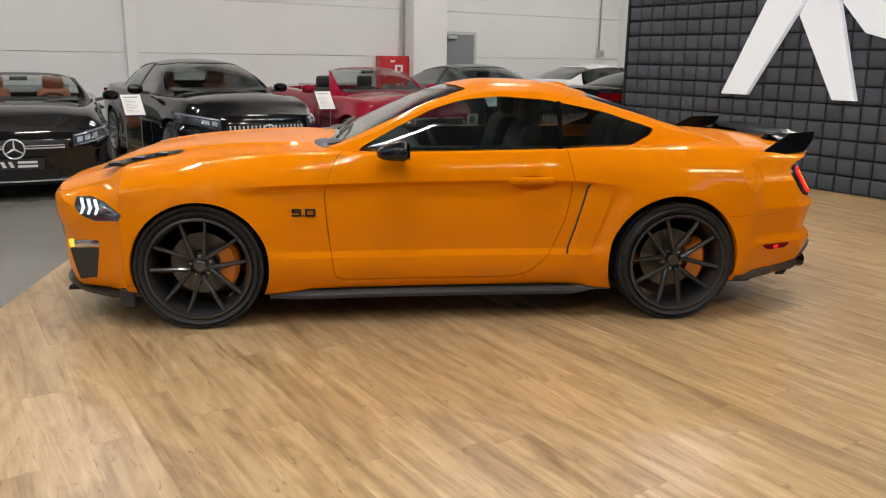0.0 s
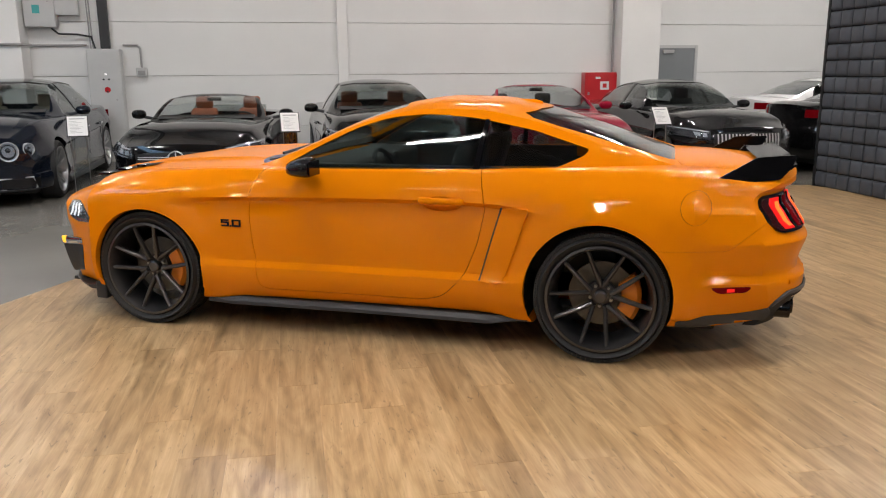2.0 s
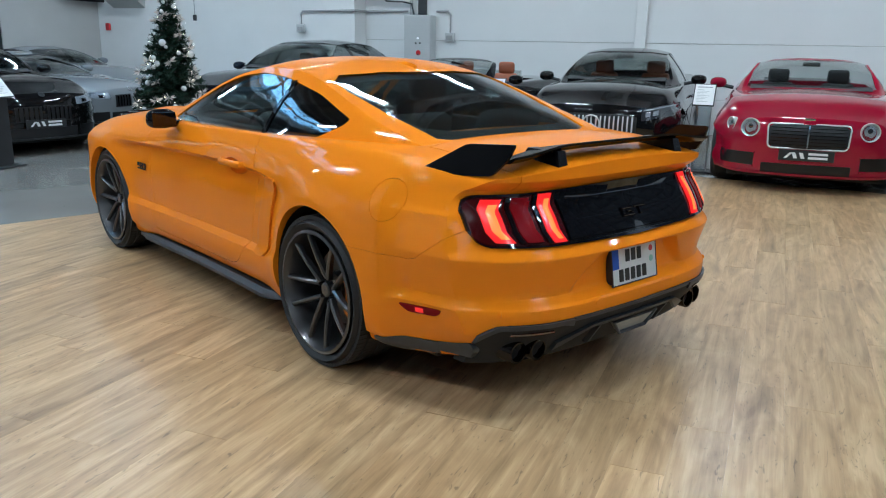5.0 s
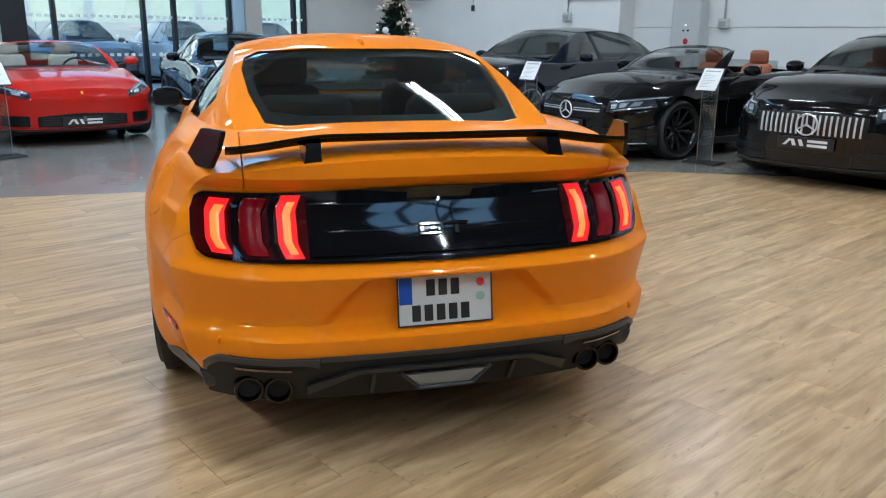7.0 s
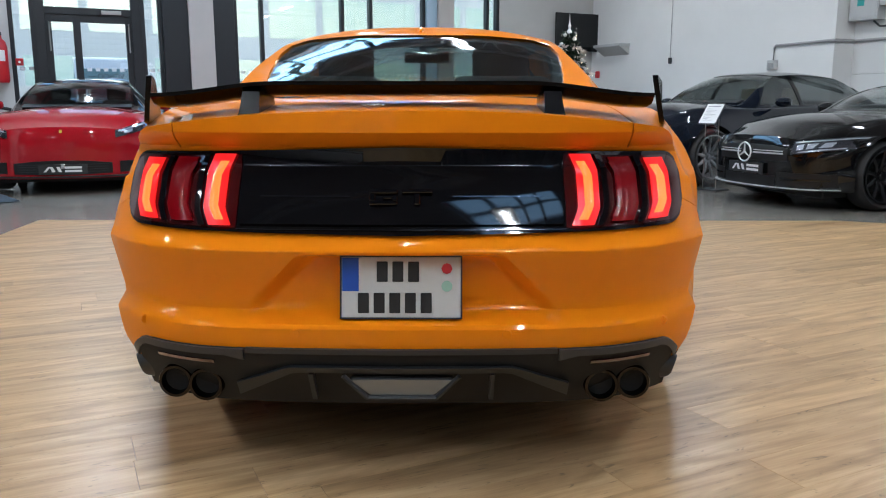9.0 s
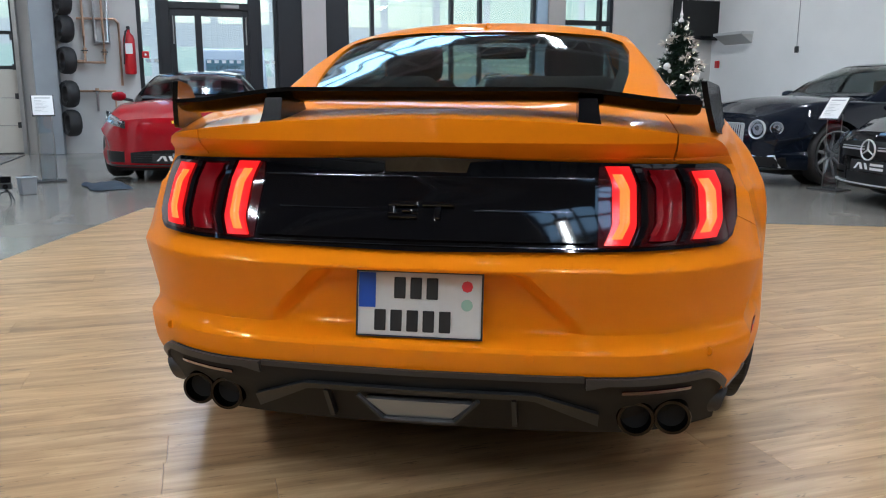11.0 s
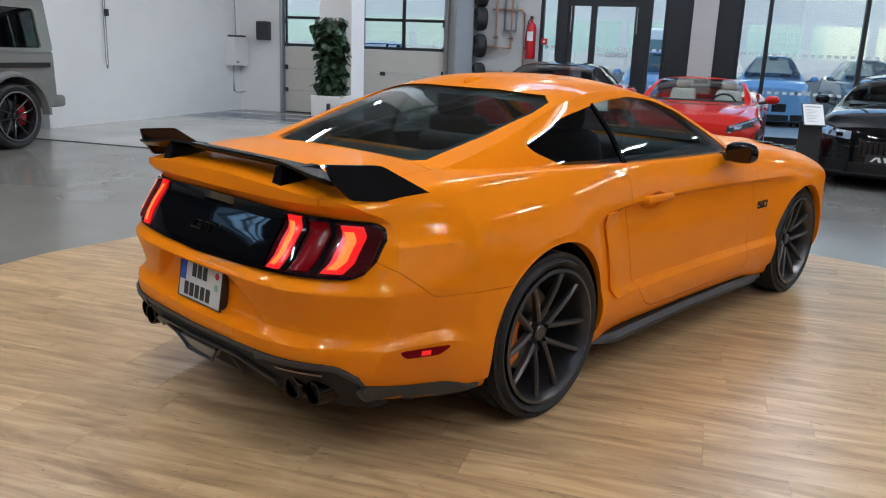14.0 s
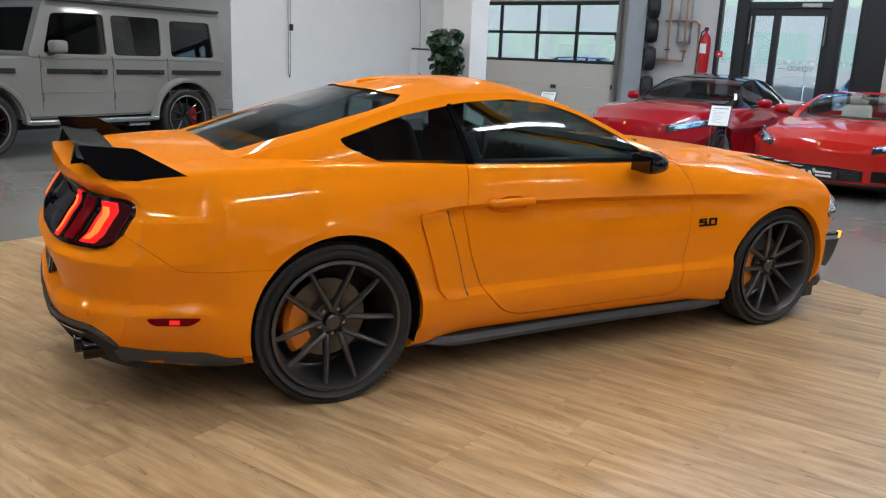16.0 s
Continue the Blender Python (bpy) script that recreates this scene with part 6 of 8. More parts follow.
door = tagged(empty("door_2", HALL), "dark-framed glass entrance door with transom", "door", kind="structure")
for v0, v1, z0, z1 in ((-2.02, -1.86, 0, TOPZ), (-.46, -.30, 0, TOPZ), (-1.86, -.46, 2.58, 2.70), (-1.86, -.46, TOPZ - .1, TOPZ)):
    bar(v0, v1, z0, z1, door, name="door_frame")
for v0, v1, z0, z1 in ((-1.86, -1.76, .02, 2.58), (-1.42, -1.30, .02, 2.58), (-.56, -.46, .02, 2.58), (-1.76, -1.42, .02, .20), (-1.30, -.56, .02, .20), (-1.76, -1.42, 2.46, 2.58), (-1.30, -.56, 2.46, 2.58)):
    bar(v0, v1, z0, z1, door, -.15, -.05, name="door_stile")
for v0, v1, z0, z1 in ((-1.76, -1.42, .20, 2.46), (-1.30, -.56, .20, 2.46), (-1.86, -.46, 2.70, TOPZ - .1)):
    g = part("pane", boxed(U0 - .105, U0 - .095, v0, v1, z0, z1), CLEAR, door)
    g.visible_shadow = False
part("door_closer", boxed(U0 - .05, U0 + .0, -.95, -.62, 2.60, 2.67, .008), STEEL, door)
for v in (-1.80, -.51):
    part("pull_handle", cyl(bmesh.new(), (U0, v, 1.95), (U0, v, 2.45), .012, seg=8), STEEL, door)
dots = bmesh.new()
for k in range(5):
    box(dots, U0 - .094, U0 - .0935, -1.24 + .135 * k, -1.165 + .135 * k, 1.62, 1.675)
part("safety_marking", dots, DOT, door)
lettering("VCHOD", .125, .001, SATIN_BLACK, door, HALL.inverted() @ HALL @ Matrix.Translation((U0 - .093, -.86, 1.53)) @ Matrix(((0, 0, -1, 0), (-1, 0, 0, 0), (0, 1, 0, 0), (0, 0, 0, 1))), "lettering", "dark entrance lettering read from outside")
part("lettering_dash", boxed(U0 - .094, U0 - .092, -1.24, -1.12, 1.525, 1.535), SATIN_BLACK, door)

for v0, v1, material, lab in ((.07, .52, FRAME_DARK, "anthracite clad column"), (.52, .97, BEIGE, "beige clad pillar between windows"), (.97, 1.36, FRAME_DARK, "anthracite clad column"), (5.36, 5.60, mat("pale_blue_reveal", (0.40, 0.52, 0.62), rough=0.7), "pale window reveal"), (5.60, 5.97, BEIGE, "beige clad pillar between windows")):
    setting("pillar_west", boxed(U0 - .28, U0 + (.12 if material is BEIGE else .05), v0, v1, 0, TOPZ, .006), material, lab)

# garage door
gd = tagged(empty("garage_door", HALL), "grey sectional garage door with two window rows", "garage door", kind="structure")
V_A, V_B = -8.20, -4.44
zz = [0.02, .50, .98, 1.47]
for a, b in zip(zz, zz[1:]):
    part("door_section", boxed(U0 - .13, U0 - .09, V_A, V_B, a + .003, b - .003, .006, 1), SHEET_GREY, gd)
for row, (a, b) in enumerate(((1.47, 2.06), (2.06, 2.66))):
    part("window_rail", boxed(U0 - .135, U0 - .085, V_A, V_B, a, a + .06, .004, 1), FRAME_DARK, gd)
    for k in range(5):
        v = V_A + (V_B - V_A) * k / 4
        part("window_post", boxed(U0 - .135, U0 - .085, max(V_A, v - .035), min(V_B, v + .035), a + .06, b, .004, 1), FRAME_DARK, gd)
    for k in range(4):
        v = V_A + (V_B - V_A) * k / 4
        g = part("pane", boxed(U0 - .112, U0 - .108, v + .035, v + (V_B - V_A) / 4 - .035, a + .06, b), CLEAR, gd)
        g.visible_shadow = False
part("window_rail", boxed(U0 - .135, U0 - .085, V_A, V_B, 2.66, 2.74, .004, 1), FRAME_DARK, gd)
for a, b in ((2.74, 3.3), (3.3, 3.9)):
    part("door_section", boxed(U0 - .13, U0 - .09, V_A, V_B, a + .003, b - .003, .006, 1), SHEET_GREY, gd)
for v in (V_A - .05, V_B + .05):
    part("guide_rail", boxed(U0 - .10, U0 + .04, v - .035, v + .035, 0, 3.9, .006), STEEL, gd)
for k in range(4):
    for v in (V_A + .03, V_B - .03):
        part("hinge", boxed(U0 - .09, U0 - .05, v - .03, v + .03, .46 + .5 * k, .56 + .5 * k, .006), SATIN_BLACK, gd)
part("bottom_seal", boxed(U0 - .14, U0 - .08, V_A, V_B, .0, .022), RUBBER, gd)
part("handle", boxed(U0 - .09, U0 - .05, -5.9, -5.78, .92, 1.0, .01), SATIN_BLACK, gd)


# ---------------------------------------------------------------- the other cars
def dealer_plate(parent, fn, z, y=0.0, half=.26):
    """Dark show plate; the dealer's logo is kept as plain light shapes."""
    x = fn(y, z)
    p = part("show_plate", boxed(-.006, .006, -half, half, -.055, .055, .003), PLATE_DARK, parent, "black show plate with plain white shapes", m=pose(x - .012, y, z))
    bm = prism([(.03 - .24, -.03), (.06 - .24, -.03), (.115 - .24, .03), (.085 - .24, .03)], "x", -.0085, -.0065)
    for q in (.06, .13):
        b2 = prism([(-.20 + q, .03), (-.165 + q, .03), (-.14 + q, -.03), (-.175 + q, -.03)], "x", -.0085, -.0065)
        me = to_mesh(b2)
        bm.from_mesh(me)
    part("plate_shape", bm, LETTER_WHITE, p, m=Matrix.Scale(-1, 4, (0, 1, 0)))
    for z0 in (.008, -.032):
        bm = bmesh.new()
        box(bm, -.0085, -.0065, -.20, -.02, z0, z0 + .024)
        part("plate_bar", bm, LETTER_WHITE, p)
    return p


def round_lamp(parent, fn, s, y, z, r):
    lean = math.atan((fn(s * y + .03, z) - fn(s * y - .03, z)) / .06) * .8
    x = fn(s * y, z) - .020 * math.cos(lean)
    turn = pose(x, s * y + .020 * math.sin(lean), z, 0, 0, -90 - math.degrees(lean))
    o = part("head_lamp", lathe(bmesh.new(), [(r * .3, .05), (r * .75, .035), (r * .98, .0), (r * 1.06, -.006), (r * 1.10, .012), (r * 1.0, .06)], 28), BRIGHT_TRIM, parent, "round chrome-ringed headlamp", smooth=True, m=turn)
    part("lens", lathe(bmesh.new(), [(.001, -.012), (r * .6, -.008), (r, .003), (r, .006), (r * .6, -.004), (.001, -.008)], 24), LENS, o, smooth=True)
    part("bulb", cyl(bmesh.new(), (0, .03, 0), (0, .012, 0), r * .70, r * .62, 20), LAMP_PALE, o)
    part("projector", cyl(bmesh.new(), (0, .014, r * .15), (0, .006, r * .15), r * .30, r * .24, 16), LAMP_BOWL, o)
    return o


def show_car(name, label, material, m, L, w, H, wb, front, nh, hh, bh, dh, cowl, screen_top, roof_end, glass_end, kind="coupe", face="star", rim=SILVER_RIM, R=.345, seats=INTERIOR, spokes=10, plate=True, zmin=.13, coarse=.10, slim=.016, chrome_line=False, roof_paint=None, blunt=False):
    x0 = -(wb / 2 + front)
    x1 = L + x0
    a, b = -wb / 2, wb / 2
    S = Shape(W=[(x0, w * .86), (x0 + .35, w * .955), (a, w), (0, w - .022), (b, w), (x1 - .35, w * .96), (x1, w * .88)],
              ws=[(x0, w * .66), (x0 + .4, w * .76), (a, w * .82), (cowl, w * .89), (b, w * .90), (x1 - .3, w * .82), (x1, w * .74)],
              zs=[(x0, nh - .05), (x0 + .3, nh + .02), (a, hh - .085), (cowl, bh - .035), (.3, bh - .01), (b, bh + .01), (x1 - .25, dh - .03), (x1, dh - .08)],
              zt=[(x0, nh - .01), (x0 + .25, nh + .065), (a, hh - .02), (cowl, hh), (.3, hh), (b, (hh + dh) / 2 + .02), (x1 - .2, dh + .01), (x1, dh - .03)],
              zc=[(x0, .52), (a, .66), (0, .70), (b, .76), (x1, .74)], zb=[(x0, zmin + .06), (a, zmin + .05), (0, zmin + .06), (b, zmin + .05), (x1, zmin + .10)],
              nose=[(.12, -x0 - .10), (.22, -x0 - .01), (.40, -x0), (.56, -x0 + .005), (nh - .06, -x0 - .03), (nh + .04, -x0 - .11)], nose_plan=[(0, 0), (.4, .02), (.6, .05), (.75, .10), (.86, .18), (.93, .28), (1.0, .42)] if blunt else [(0, 0), (.35, .03), (.55, .085), (.7, .17), (.82, .29), (.9, .40), (1.0, .54)],
              tail=[(.2, x1 - .12), (.4, x1), (.6, x1 - .01), (.75, x1 - .04), (dh, x1 - .06), (dh + .05, x1 - .10)], tail_plan=[(0, 0), (.4, .03), (.6, .09), (.75, .19), (.88, .34), (1.0, .52)],
              x0=x0, x1=x1, xa=a - .38, xb=b + .42, arches=[(a, R + .008, R + .030), (b, R + .008, R + .032)], flare=.012)
    car = empty(name, m)
    tagged(car, label, "car", "cars on show")
    me = to_mesh(S.solid(coarse, 3, 9))
    cut = [cyl(bmesh.new(), (x, s * (w - .36), z), (x, s * 1.3, z), r, seg=40) for s in (-1, 1) for x, z, r in S.arches]
    if kind == "roadster":
        cut.append(box(bmesh.new(), cowl + .30, glass_end, -w * .76, w * .76, .40, 1.4))
    else:
        cut.append(box(bmesh.new(), cowl + .25, glass_end - .25, -w * .76, w * .76, .45, 1.4))
    body = carve(me, cut)
    part("body", body, material, car, smooth=True, angle=30)
    for x, z, r in S.arches:
        for s in (-1, 1):
            part("arch_liner", cyl(bmesh.new(), (x, s * (w - .37), z), (x, s * (w - .355), z), r, seg=32), UNDER, car)
            wheel(car, x, s * (w - .135), R, R, R * .765, .25, rim, spokes, turn=.2, slim=slim)
    part("underbody", boxed(x0 + .3, x1 - .3, -w + .2, w - .2, zmin, zmin + .10, .02), UNDER, car)

    # glasshouse
    top = H
    roof_keys = [(cowl - .10, hh - .03), (cowl, hh + .012), ((cowl + screen_top) / 2, (hh + top) / 2 + .03), (screen_top, top - .035), ((screen_top + roof_end) / 2, top), (roof_end, top - .04), ((roof_end + glass_end) / 2, (top + dh) / 2 + .035), (glass_end, dh + .01), (glass_end + .12, dh - .06)]
    C = Cabin(roof_keys, belt=[(cowl - .1, bh - .06), (.3, bh - .03), (glass_end + .12, bh - .05)], width=[(cowl - .1, w * .80), (cowl + .3, w * .88), (.3, w * .89), (roof_end, w * .87), (glass_end + .12, w * .72)], lean=.70)
    yw = w * .72
    scut = [(-yw, hh + .005), (yw, hh + .005), (yw * .93, (hh + top) / 2), (yw * .84, top - .085), (yw * .5, top - .055), (-yw * .5, top - .055), (-yw * .84, top - .085), (-yw * .93, (hh + top) / 2)]
    screen_x = (screen_top + .12)
    if kind == "roadster":
        shell = to_mesh(C.shell(.08, 6, .03, a=cowl - .10, b=screen_top + .02))
        sides = [prism([(cowl + .16, bh + .02), (screen_top - .035, top - .085), (screen_top + .3, top + .1), (screen_top + .3, bh + .02)], "y", *sorted((s * .3, s * 1.3))) for s in (-1, 1)]
        part("screen_frame", carve(shell, [prism(scut, "x", cowl - 1, screen_x)] + sides), material, car, "windscreen frame", smooth=True)
        thin = to_mesh(C.shell(.08, 6, .006, .006, a=cowl - .10, b=screen_top + .02))
        part("windscreen", carve(thin, [prism(shrink(scut, -.004), "x", cowl - 1, screen_x)], "INTERSECT"), mat_screen, car, "clear windscreen glass", smooth=True)
        part("cabin_tub", tub_mesh(cowl + .305, glass_end - .005, w * .755, .405, .86), seats, car)
        for y in (-.36, .36):
            seat(car, .45 if glass_end < 1.3 else .30, y, .36, seats)
        part("dashboard", boxed(cowl + .28, cowl + .60, -w * .74, w * .74, .70, hh - .03, .05), INTERIOR, car, smooth=True)
        steering_wheel(car, cowl + .74, -.36, .84, INTERIOR)
        part("rear_view_mirror", boxed(screen_top - .10, screen_top - .06, -.10, .10, top - .13, top - .08, .01), GLOSS_BLACK, car)
        part("wind_deflector", boxed(glass_end - .12, glass_end - .11, -.55, .55, .86, 1.08, .004), mat_screen, car)
    else:
        shell = to_mesh(C.shell(.08, 6, .03))
        dlo = rounded([(cowl + .20, bh + .012), ((cowl + screen_top) / 2 + .12, (bh + top) / 2 + .03), (screen_top + .06, top - .085), ((screen_top + roof_end) / 2, top - .062), (roof_end, top - .095), ((roof_end + glass_end) / 2 - .05, (top + bh) / 2 + .045), (glass_end - .38, bh + .04), (glass_end - .55, bh + .018)], 3, .06)
        bcut = [(-yw * .88, dh + .03), (yw * .88, dh + .03), (yw * .80, top - .11), (yw * .5, top - .075), (-yw * .5, top - .075), (-yw * .80, top - .11)]
        cuts = [prism(scut, "x", cowl - 1, screen_x), prism(bcut, "x", roof_end - .06, glass_end + 1)]
        cuts += [prism(dlo, "y", *sorted((s * .35, s * 1.3))) for s in (-1, 1)]
        part("roof", carve(shell, cuts), roof_paint or material, car, smooth=True, angle=30)
        thin = to_mesh(C.shell(.08, 6, .006, .006))
        part("windscreen", carve(thin.copy(), [prism(shrink(scut, -.004), "x", cowl - 1, screen_x)], "INTERSECT"), mat_screen, car, "clear windscreen glass", smooth=True)
        part("rear_window", carve(thin.copy(), [prism(shrink(bcut, -.004), "x", roof_end - .06, glass_end + 1)], "INTERSECT"), mat_screen, car, smooth=True)
        for s in (-1, 1):
            ab = sorted((s * .35, s * 1.3))
            part("side_window", carve(thin.copy(), [prism(shrink(dlo, -.004), "y", *ab)], "INTERSECT"), mat_side, car, "tinted side glass", smooth=True)
            ring = carve(to_mesh(C.shell(.08, 6, .016, -.003)), [prism(shrink(dlo, -.006), "y", *ab)], "INTERSECT")
            part("window_trim", carve(ring.copy(), [prism(shrink(dlo, .016), "y", *ab)]), CHROME if chrome_line else GLOSS_BLACK, car, smooth=True)
            xp = .25 if kind == "coupe" else .12
            part("door_pillar", carve(ring, [prism([(xp, bh), (xp + .07, bh), (xp + .10, top), (xp + .03, top)], "y", *ab)], "INTERSECT"), GLOSS_BLACK, car)
        part("cabin_tub", tub_mesh(cowl + .255, glass_end - .255, w * .755, .455, bh - .08), seats, car)
        for y in (-.37, .37):
            seat(car, .15, y, .42, seats)
        part("rear_bench", boxed(.95, 1.10, -w * .62, w * .62, .5, 1.0, .05), seats, car, smooth=True)
        part("dashboard", boxed(cowl + .26, cowl + .60, -w * .74, w * .74, .70, hh - .02, .05), INTERIOR, car, smooth=True)
        steering_wheel(car, cowl + .74, -.37, .88, INTERIOR)
        part("rear_view_mirror", boxed(screen_top - .10, screen_top - .06, -.11, .11, top - .15, top - .09, .01), GLOSS_BLACK, car)
    part("cowl", prism([(cowl - .05, hh - .01), (cowl + .06, hh + .02), (cowl + .10, hh + .03), (cowl + .10, hh - .03)], "y", -w * .68, w * .68), SATIN_BLACK, car)

    # doors: shut lines as thin dark strips set into the side
    for s in (-1, 1):
        for xx in ((cowl + .12, cowl + 1.22) if kind != "sedan" else (cowl + .12, cowl + 1.18, cowl + 2.1)):
            yy = S.W(xx)
            part("door_seam", tube(bmesh.new(), [(xx + .05, s * (S.ws(xx) + .012), bh - .06), (xx, s * (yy + .002), S.zc(xx)), (xx + .01, s * (yy - .020), .48), (xx + .04, s * (yy - .010), .27)], .004, 5), SATIN_BLACK, car)
        for xx in ((cowl + 1.05,) if kind != "sedan" else (cowl + 1.0, cowl + 1.95)):
            part("door_handle", tube(bmesh.new(), [(xx - .11, s * (S.W(xx) - .004), .80), (xx - .08, s * (S.W(xx) + .022), .805), (xx + .08, s * (S.W(xx) + .022), .81), (xx + .11, s * (S.W(xx) - .004), .81)], .013, 8), CHROME if chrome_line else material, car, smooth=True)
        part("sill", boxed(a + R + .04, b - R - .04, *sorted((s * (w - .12), s * (w - .004))), zmin + .02, zmin + .10, .015), SATIN_BLACK, car)
        mx = cowl + .38
        bm = bmesh.new()
        bmesh.ops.create_uvsphere(bm, u_segments=16, v_segments=10, radius=1)
        for v in bm.verts:
            x, y, z = v.co
            v.co = Vector((mx + (x * .06 if x > 0 else x * .10), s * (w + .085 + math.copysign(abs(y) ** .8, y) * .10), bh + .055 + math.copysign(abs(z) ** .8, z) * .065))
        mo = part("door_mirror", bm, material, car, smooth=True)
        part("mirror_foot", tube(bmesh.new(), [(mx, s * (w - .10), bh - .005), (mx, s * (w + .02), bh + .02)], .022, 8), SATIN_BLACK, mo)
        part("mirror_glass", boxed(mx + .055, mx + .062, *sorted((s * (w + .01), s * (w + .16))), bh + .01, bh + .10, .002), CHROME, mo)
        # rear lamp
        part("tail_lamp", surface_slab(S.rear, s * .48, s * (w - .10), dh - .22, dh - .10, .006, .03, 8, 2), RED_LENS, car)
    # face
    F = S.skin

    def band(nm, y0, y1, lo, hi, off, material_, thick=.03, ny=12, nz=3, lab="", par=None, sm=True):
        return part(nm, skin_slab(S, y0, y1, lo, hi, off, thick, ny, nz), material_, par or car, lab, smooth=sm)

    def emblem(z, r, off=.02):
        e = part("emblem", lathe(bmesh.new(), [(r * .90, -.008), (r, -.012), (r * 1.06, 0), (r, .006), (r * .90, 0)], 32, close=True), BRIGHT_TRIM, car, "round chrome emblem", smooth=True, m=pose(F(0, z) - off, 0, z, 0, 0, -90))
        bm = bmesh.new()
        for k in range(3):
            an = math.pi / 2 + 2 * math.pi * k / 3
            cyl(bm, (0, -.004, 0), (r * .95 * math.cos(an), -.004, r * .95 * math.sin(an)), r * .12, r * .05, 6)
        part("emblem_spokes", bm, BRIGHT_TRIM, e)
    if face in ("star", "slats"):
        lo, hi = (.49, .715) if face == "slats" else (.47, .635)
        g = band("grille", -.50, .50, lambda y: lo + .02 * abs(y), lambda y: hi - .03 * (abs(y) / .5) ** 3, .004, INTAKE_BLACK, .03, 20, 3, "black radiator grille")
        if face == "slats":
            for k in range(19):
                y = -.45 + .05 * k
                if abs(y) > .03:
                    band("grille_slat", y - .008, y + .008, lo + .02, hi - .025, .018, BRIGHT_TRIM, .02, 1, 2, par=g)
        else:
            for y0, y1 in ((-.46, -.10), (.10, .46)):
                band("grille_bar", y0, y1, .546, .560, .022, BRIGHT_TRIM, .02, 6, 1, par=g)
                band("grille_bar", y0, y1, .574, .581, .020, BRIGHT_TRIM, .02, 6, 1, par=g)
        emblem((lo + hi) / 2, .098, .032)
        for s in (-1, 1):
            rise = lambda y: .16 * max(0, abs(y) - .55)
            lamp = band("head_lamp", s * .545, s * (w - .035), lambda y: nh - .185 + rise(y) * 1.2, lambda y: nh - .055 + rise(y), .005, LAMP_BOWL, .03, 16, 3, "swept headlamp with clear lens")
            band("light_bar", s * .56, s * (w - .05), lambda y: nh - .078 + rise(y), lambda y: nh - .064 + rise(y), .012, LAMP_PALE, .005, 12, 1, par=lamp)
            band("light_bar", s * .60, s * (w - .08), lambda y: nh - .178 + rise(y) * 1.2, lambda y: nh - .166 + rise(y) * 1.2, .012, LAMP_BOWL if face == "slats" else LAMP_PALE, .005, 12, 1, par=lamp)
            band("lamp_mask", s * .56, s * (w - .16), lambda y: nh - .175 + rise(y) * 1.2, lambda y: nh - .085 + rise(y), .009, LAMP_BOWL, .006, 10, 2, par=lamp)
            for k in range(2 if face == "slats" else 3):
                y0 = .585 + .075 * k
                band("projector", s * y0, s * (y0 + .05), lambda y: nh - .150 + rise(y) * 1.2, lambda y: nh - .095 + rise(y), .013, LAMP_PALE, .005, 3, 2, par=lamp)
            band("lens", s * .54, s * (w - .03), lambda y: nh - .190 + rise(y) * 1.2, lambda y: nh - .050 + rise(y), .020, LENS, .004, 16, 3, par=lamp)
            band("air_intake", s * .40, s * (w - .10), .24, .37, .004, INTAKE_BLACK, .03, 8, 3, "black lower air intake")
            band("intake_fin", s * .44, s * (w - .13), .30, .315, .014, material, .02, 8, 1)
        band("air_intake", -.38, .38, .21, .33, .004, INTAKE_BLACK, .03, 10, 3)
        band("splitter", -w + .10, w - .10, zmin + .082, zmin + .092, .030, BRIGHT_TRIM if face == "star" else SATIN_BLACK, .08, 28, 1)
    elif face in ("oval", "tall"):
        if face == "tall":
            lo, hi, hw = .36, .72, .40
        else:
            lo, hi, hw = .485, .725, .385
        cut = .05 if face == "oval" else .02

        def corner(y):
            e = min(1.0, max(0.0, (abs(y) - hw + cut) / cut))
            return cut * (1 - math.sqrt(1 - e * e))
        g = band("grille", -hw, hw, lambda y: lo + corner(y), lambda y: hi - corner(y), .006, INTAKE_BLACK, .03, 14, 3, "dark radiator grille in a chrome surround")
        edge = rounded([(-hw - .004, hi + .002), (hw + .004, hi + .002), (hw * .97, lo - .004), (-hw * .97, lo - .004)], 5, cut)
        pts = [(F(y, z) - .016, y, z) for y, z in list(edge) + [edge[0]]]
        part("grille_surround", tube(bmesh.new(), pts, .014 if face == "tall" else .008, 8), BRIGHT_TRIM, g, smooth=True)
        if face == "tall":
            for k in range(21):
                y = -hw + .03 + (2 * hw - .06) * k / 20
                band("grille_slat", y - .006, y + .006, lo + .015, hi - .01, .020, BRIGHT_TRIM, .02, 1, 2, par=g)
        else:
            for k in range(6):
                band("grille_bar", -hw + .03, hw - .03, lo + .03 + .034 * k, lo + .035 + .034 * k, .010, GLOSS_BLACK, .01, 8, 1, par=g)
            band("grille_bar", -.006, .006, lo + .01, hi - .01, .016, CHROME, .01, 1, 2, par=g)
        part("emblem", boxed(-.012, .012, -.05, .05, -.012, .012, .01), CHROME, car, "small winged chrome emblem", m=pose(F(0, hi + .05) - .005, 0, hi + .05))
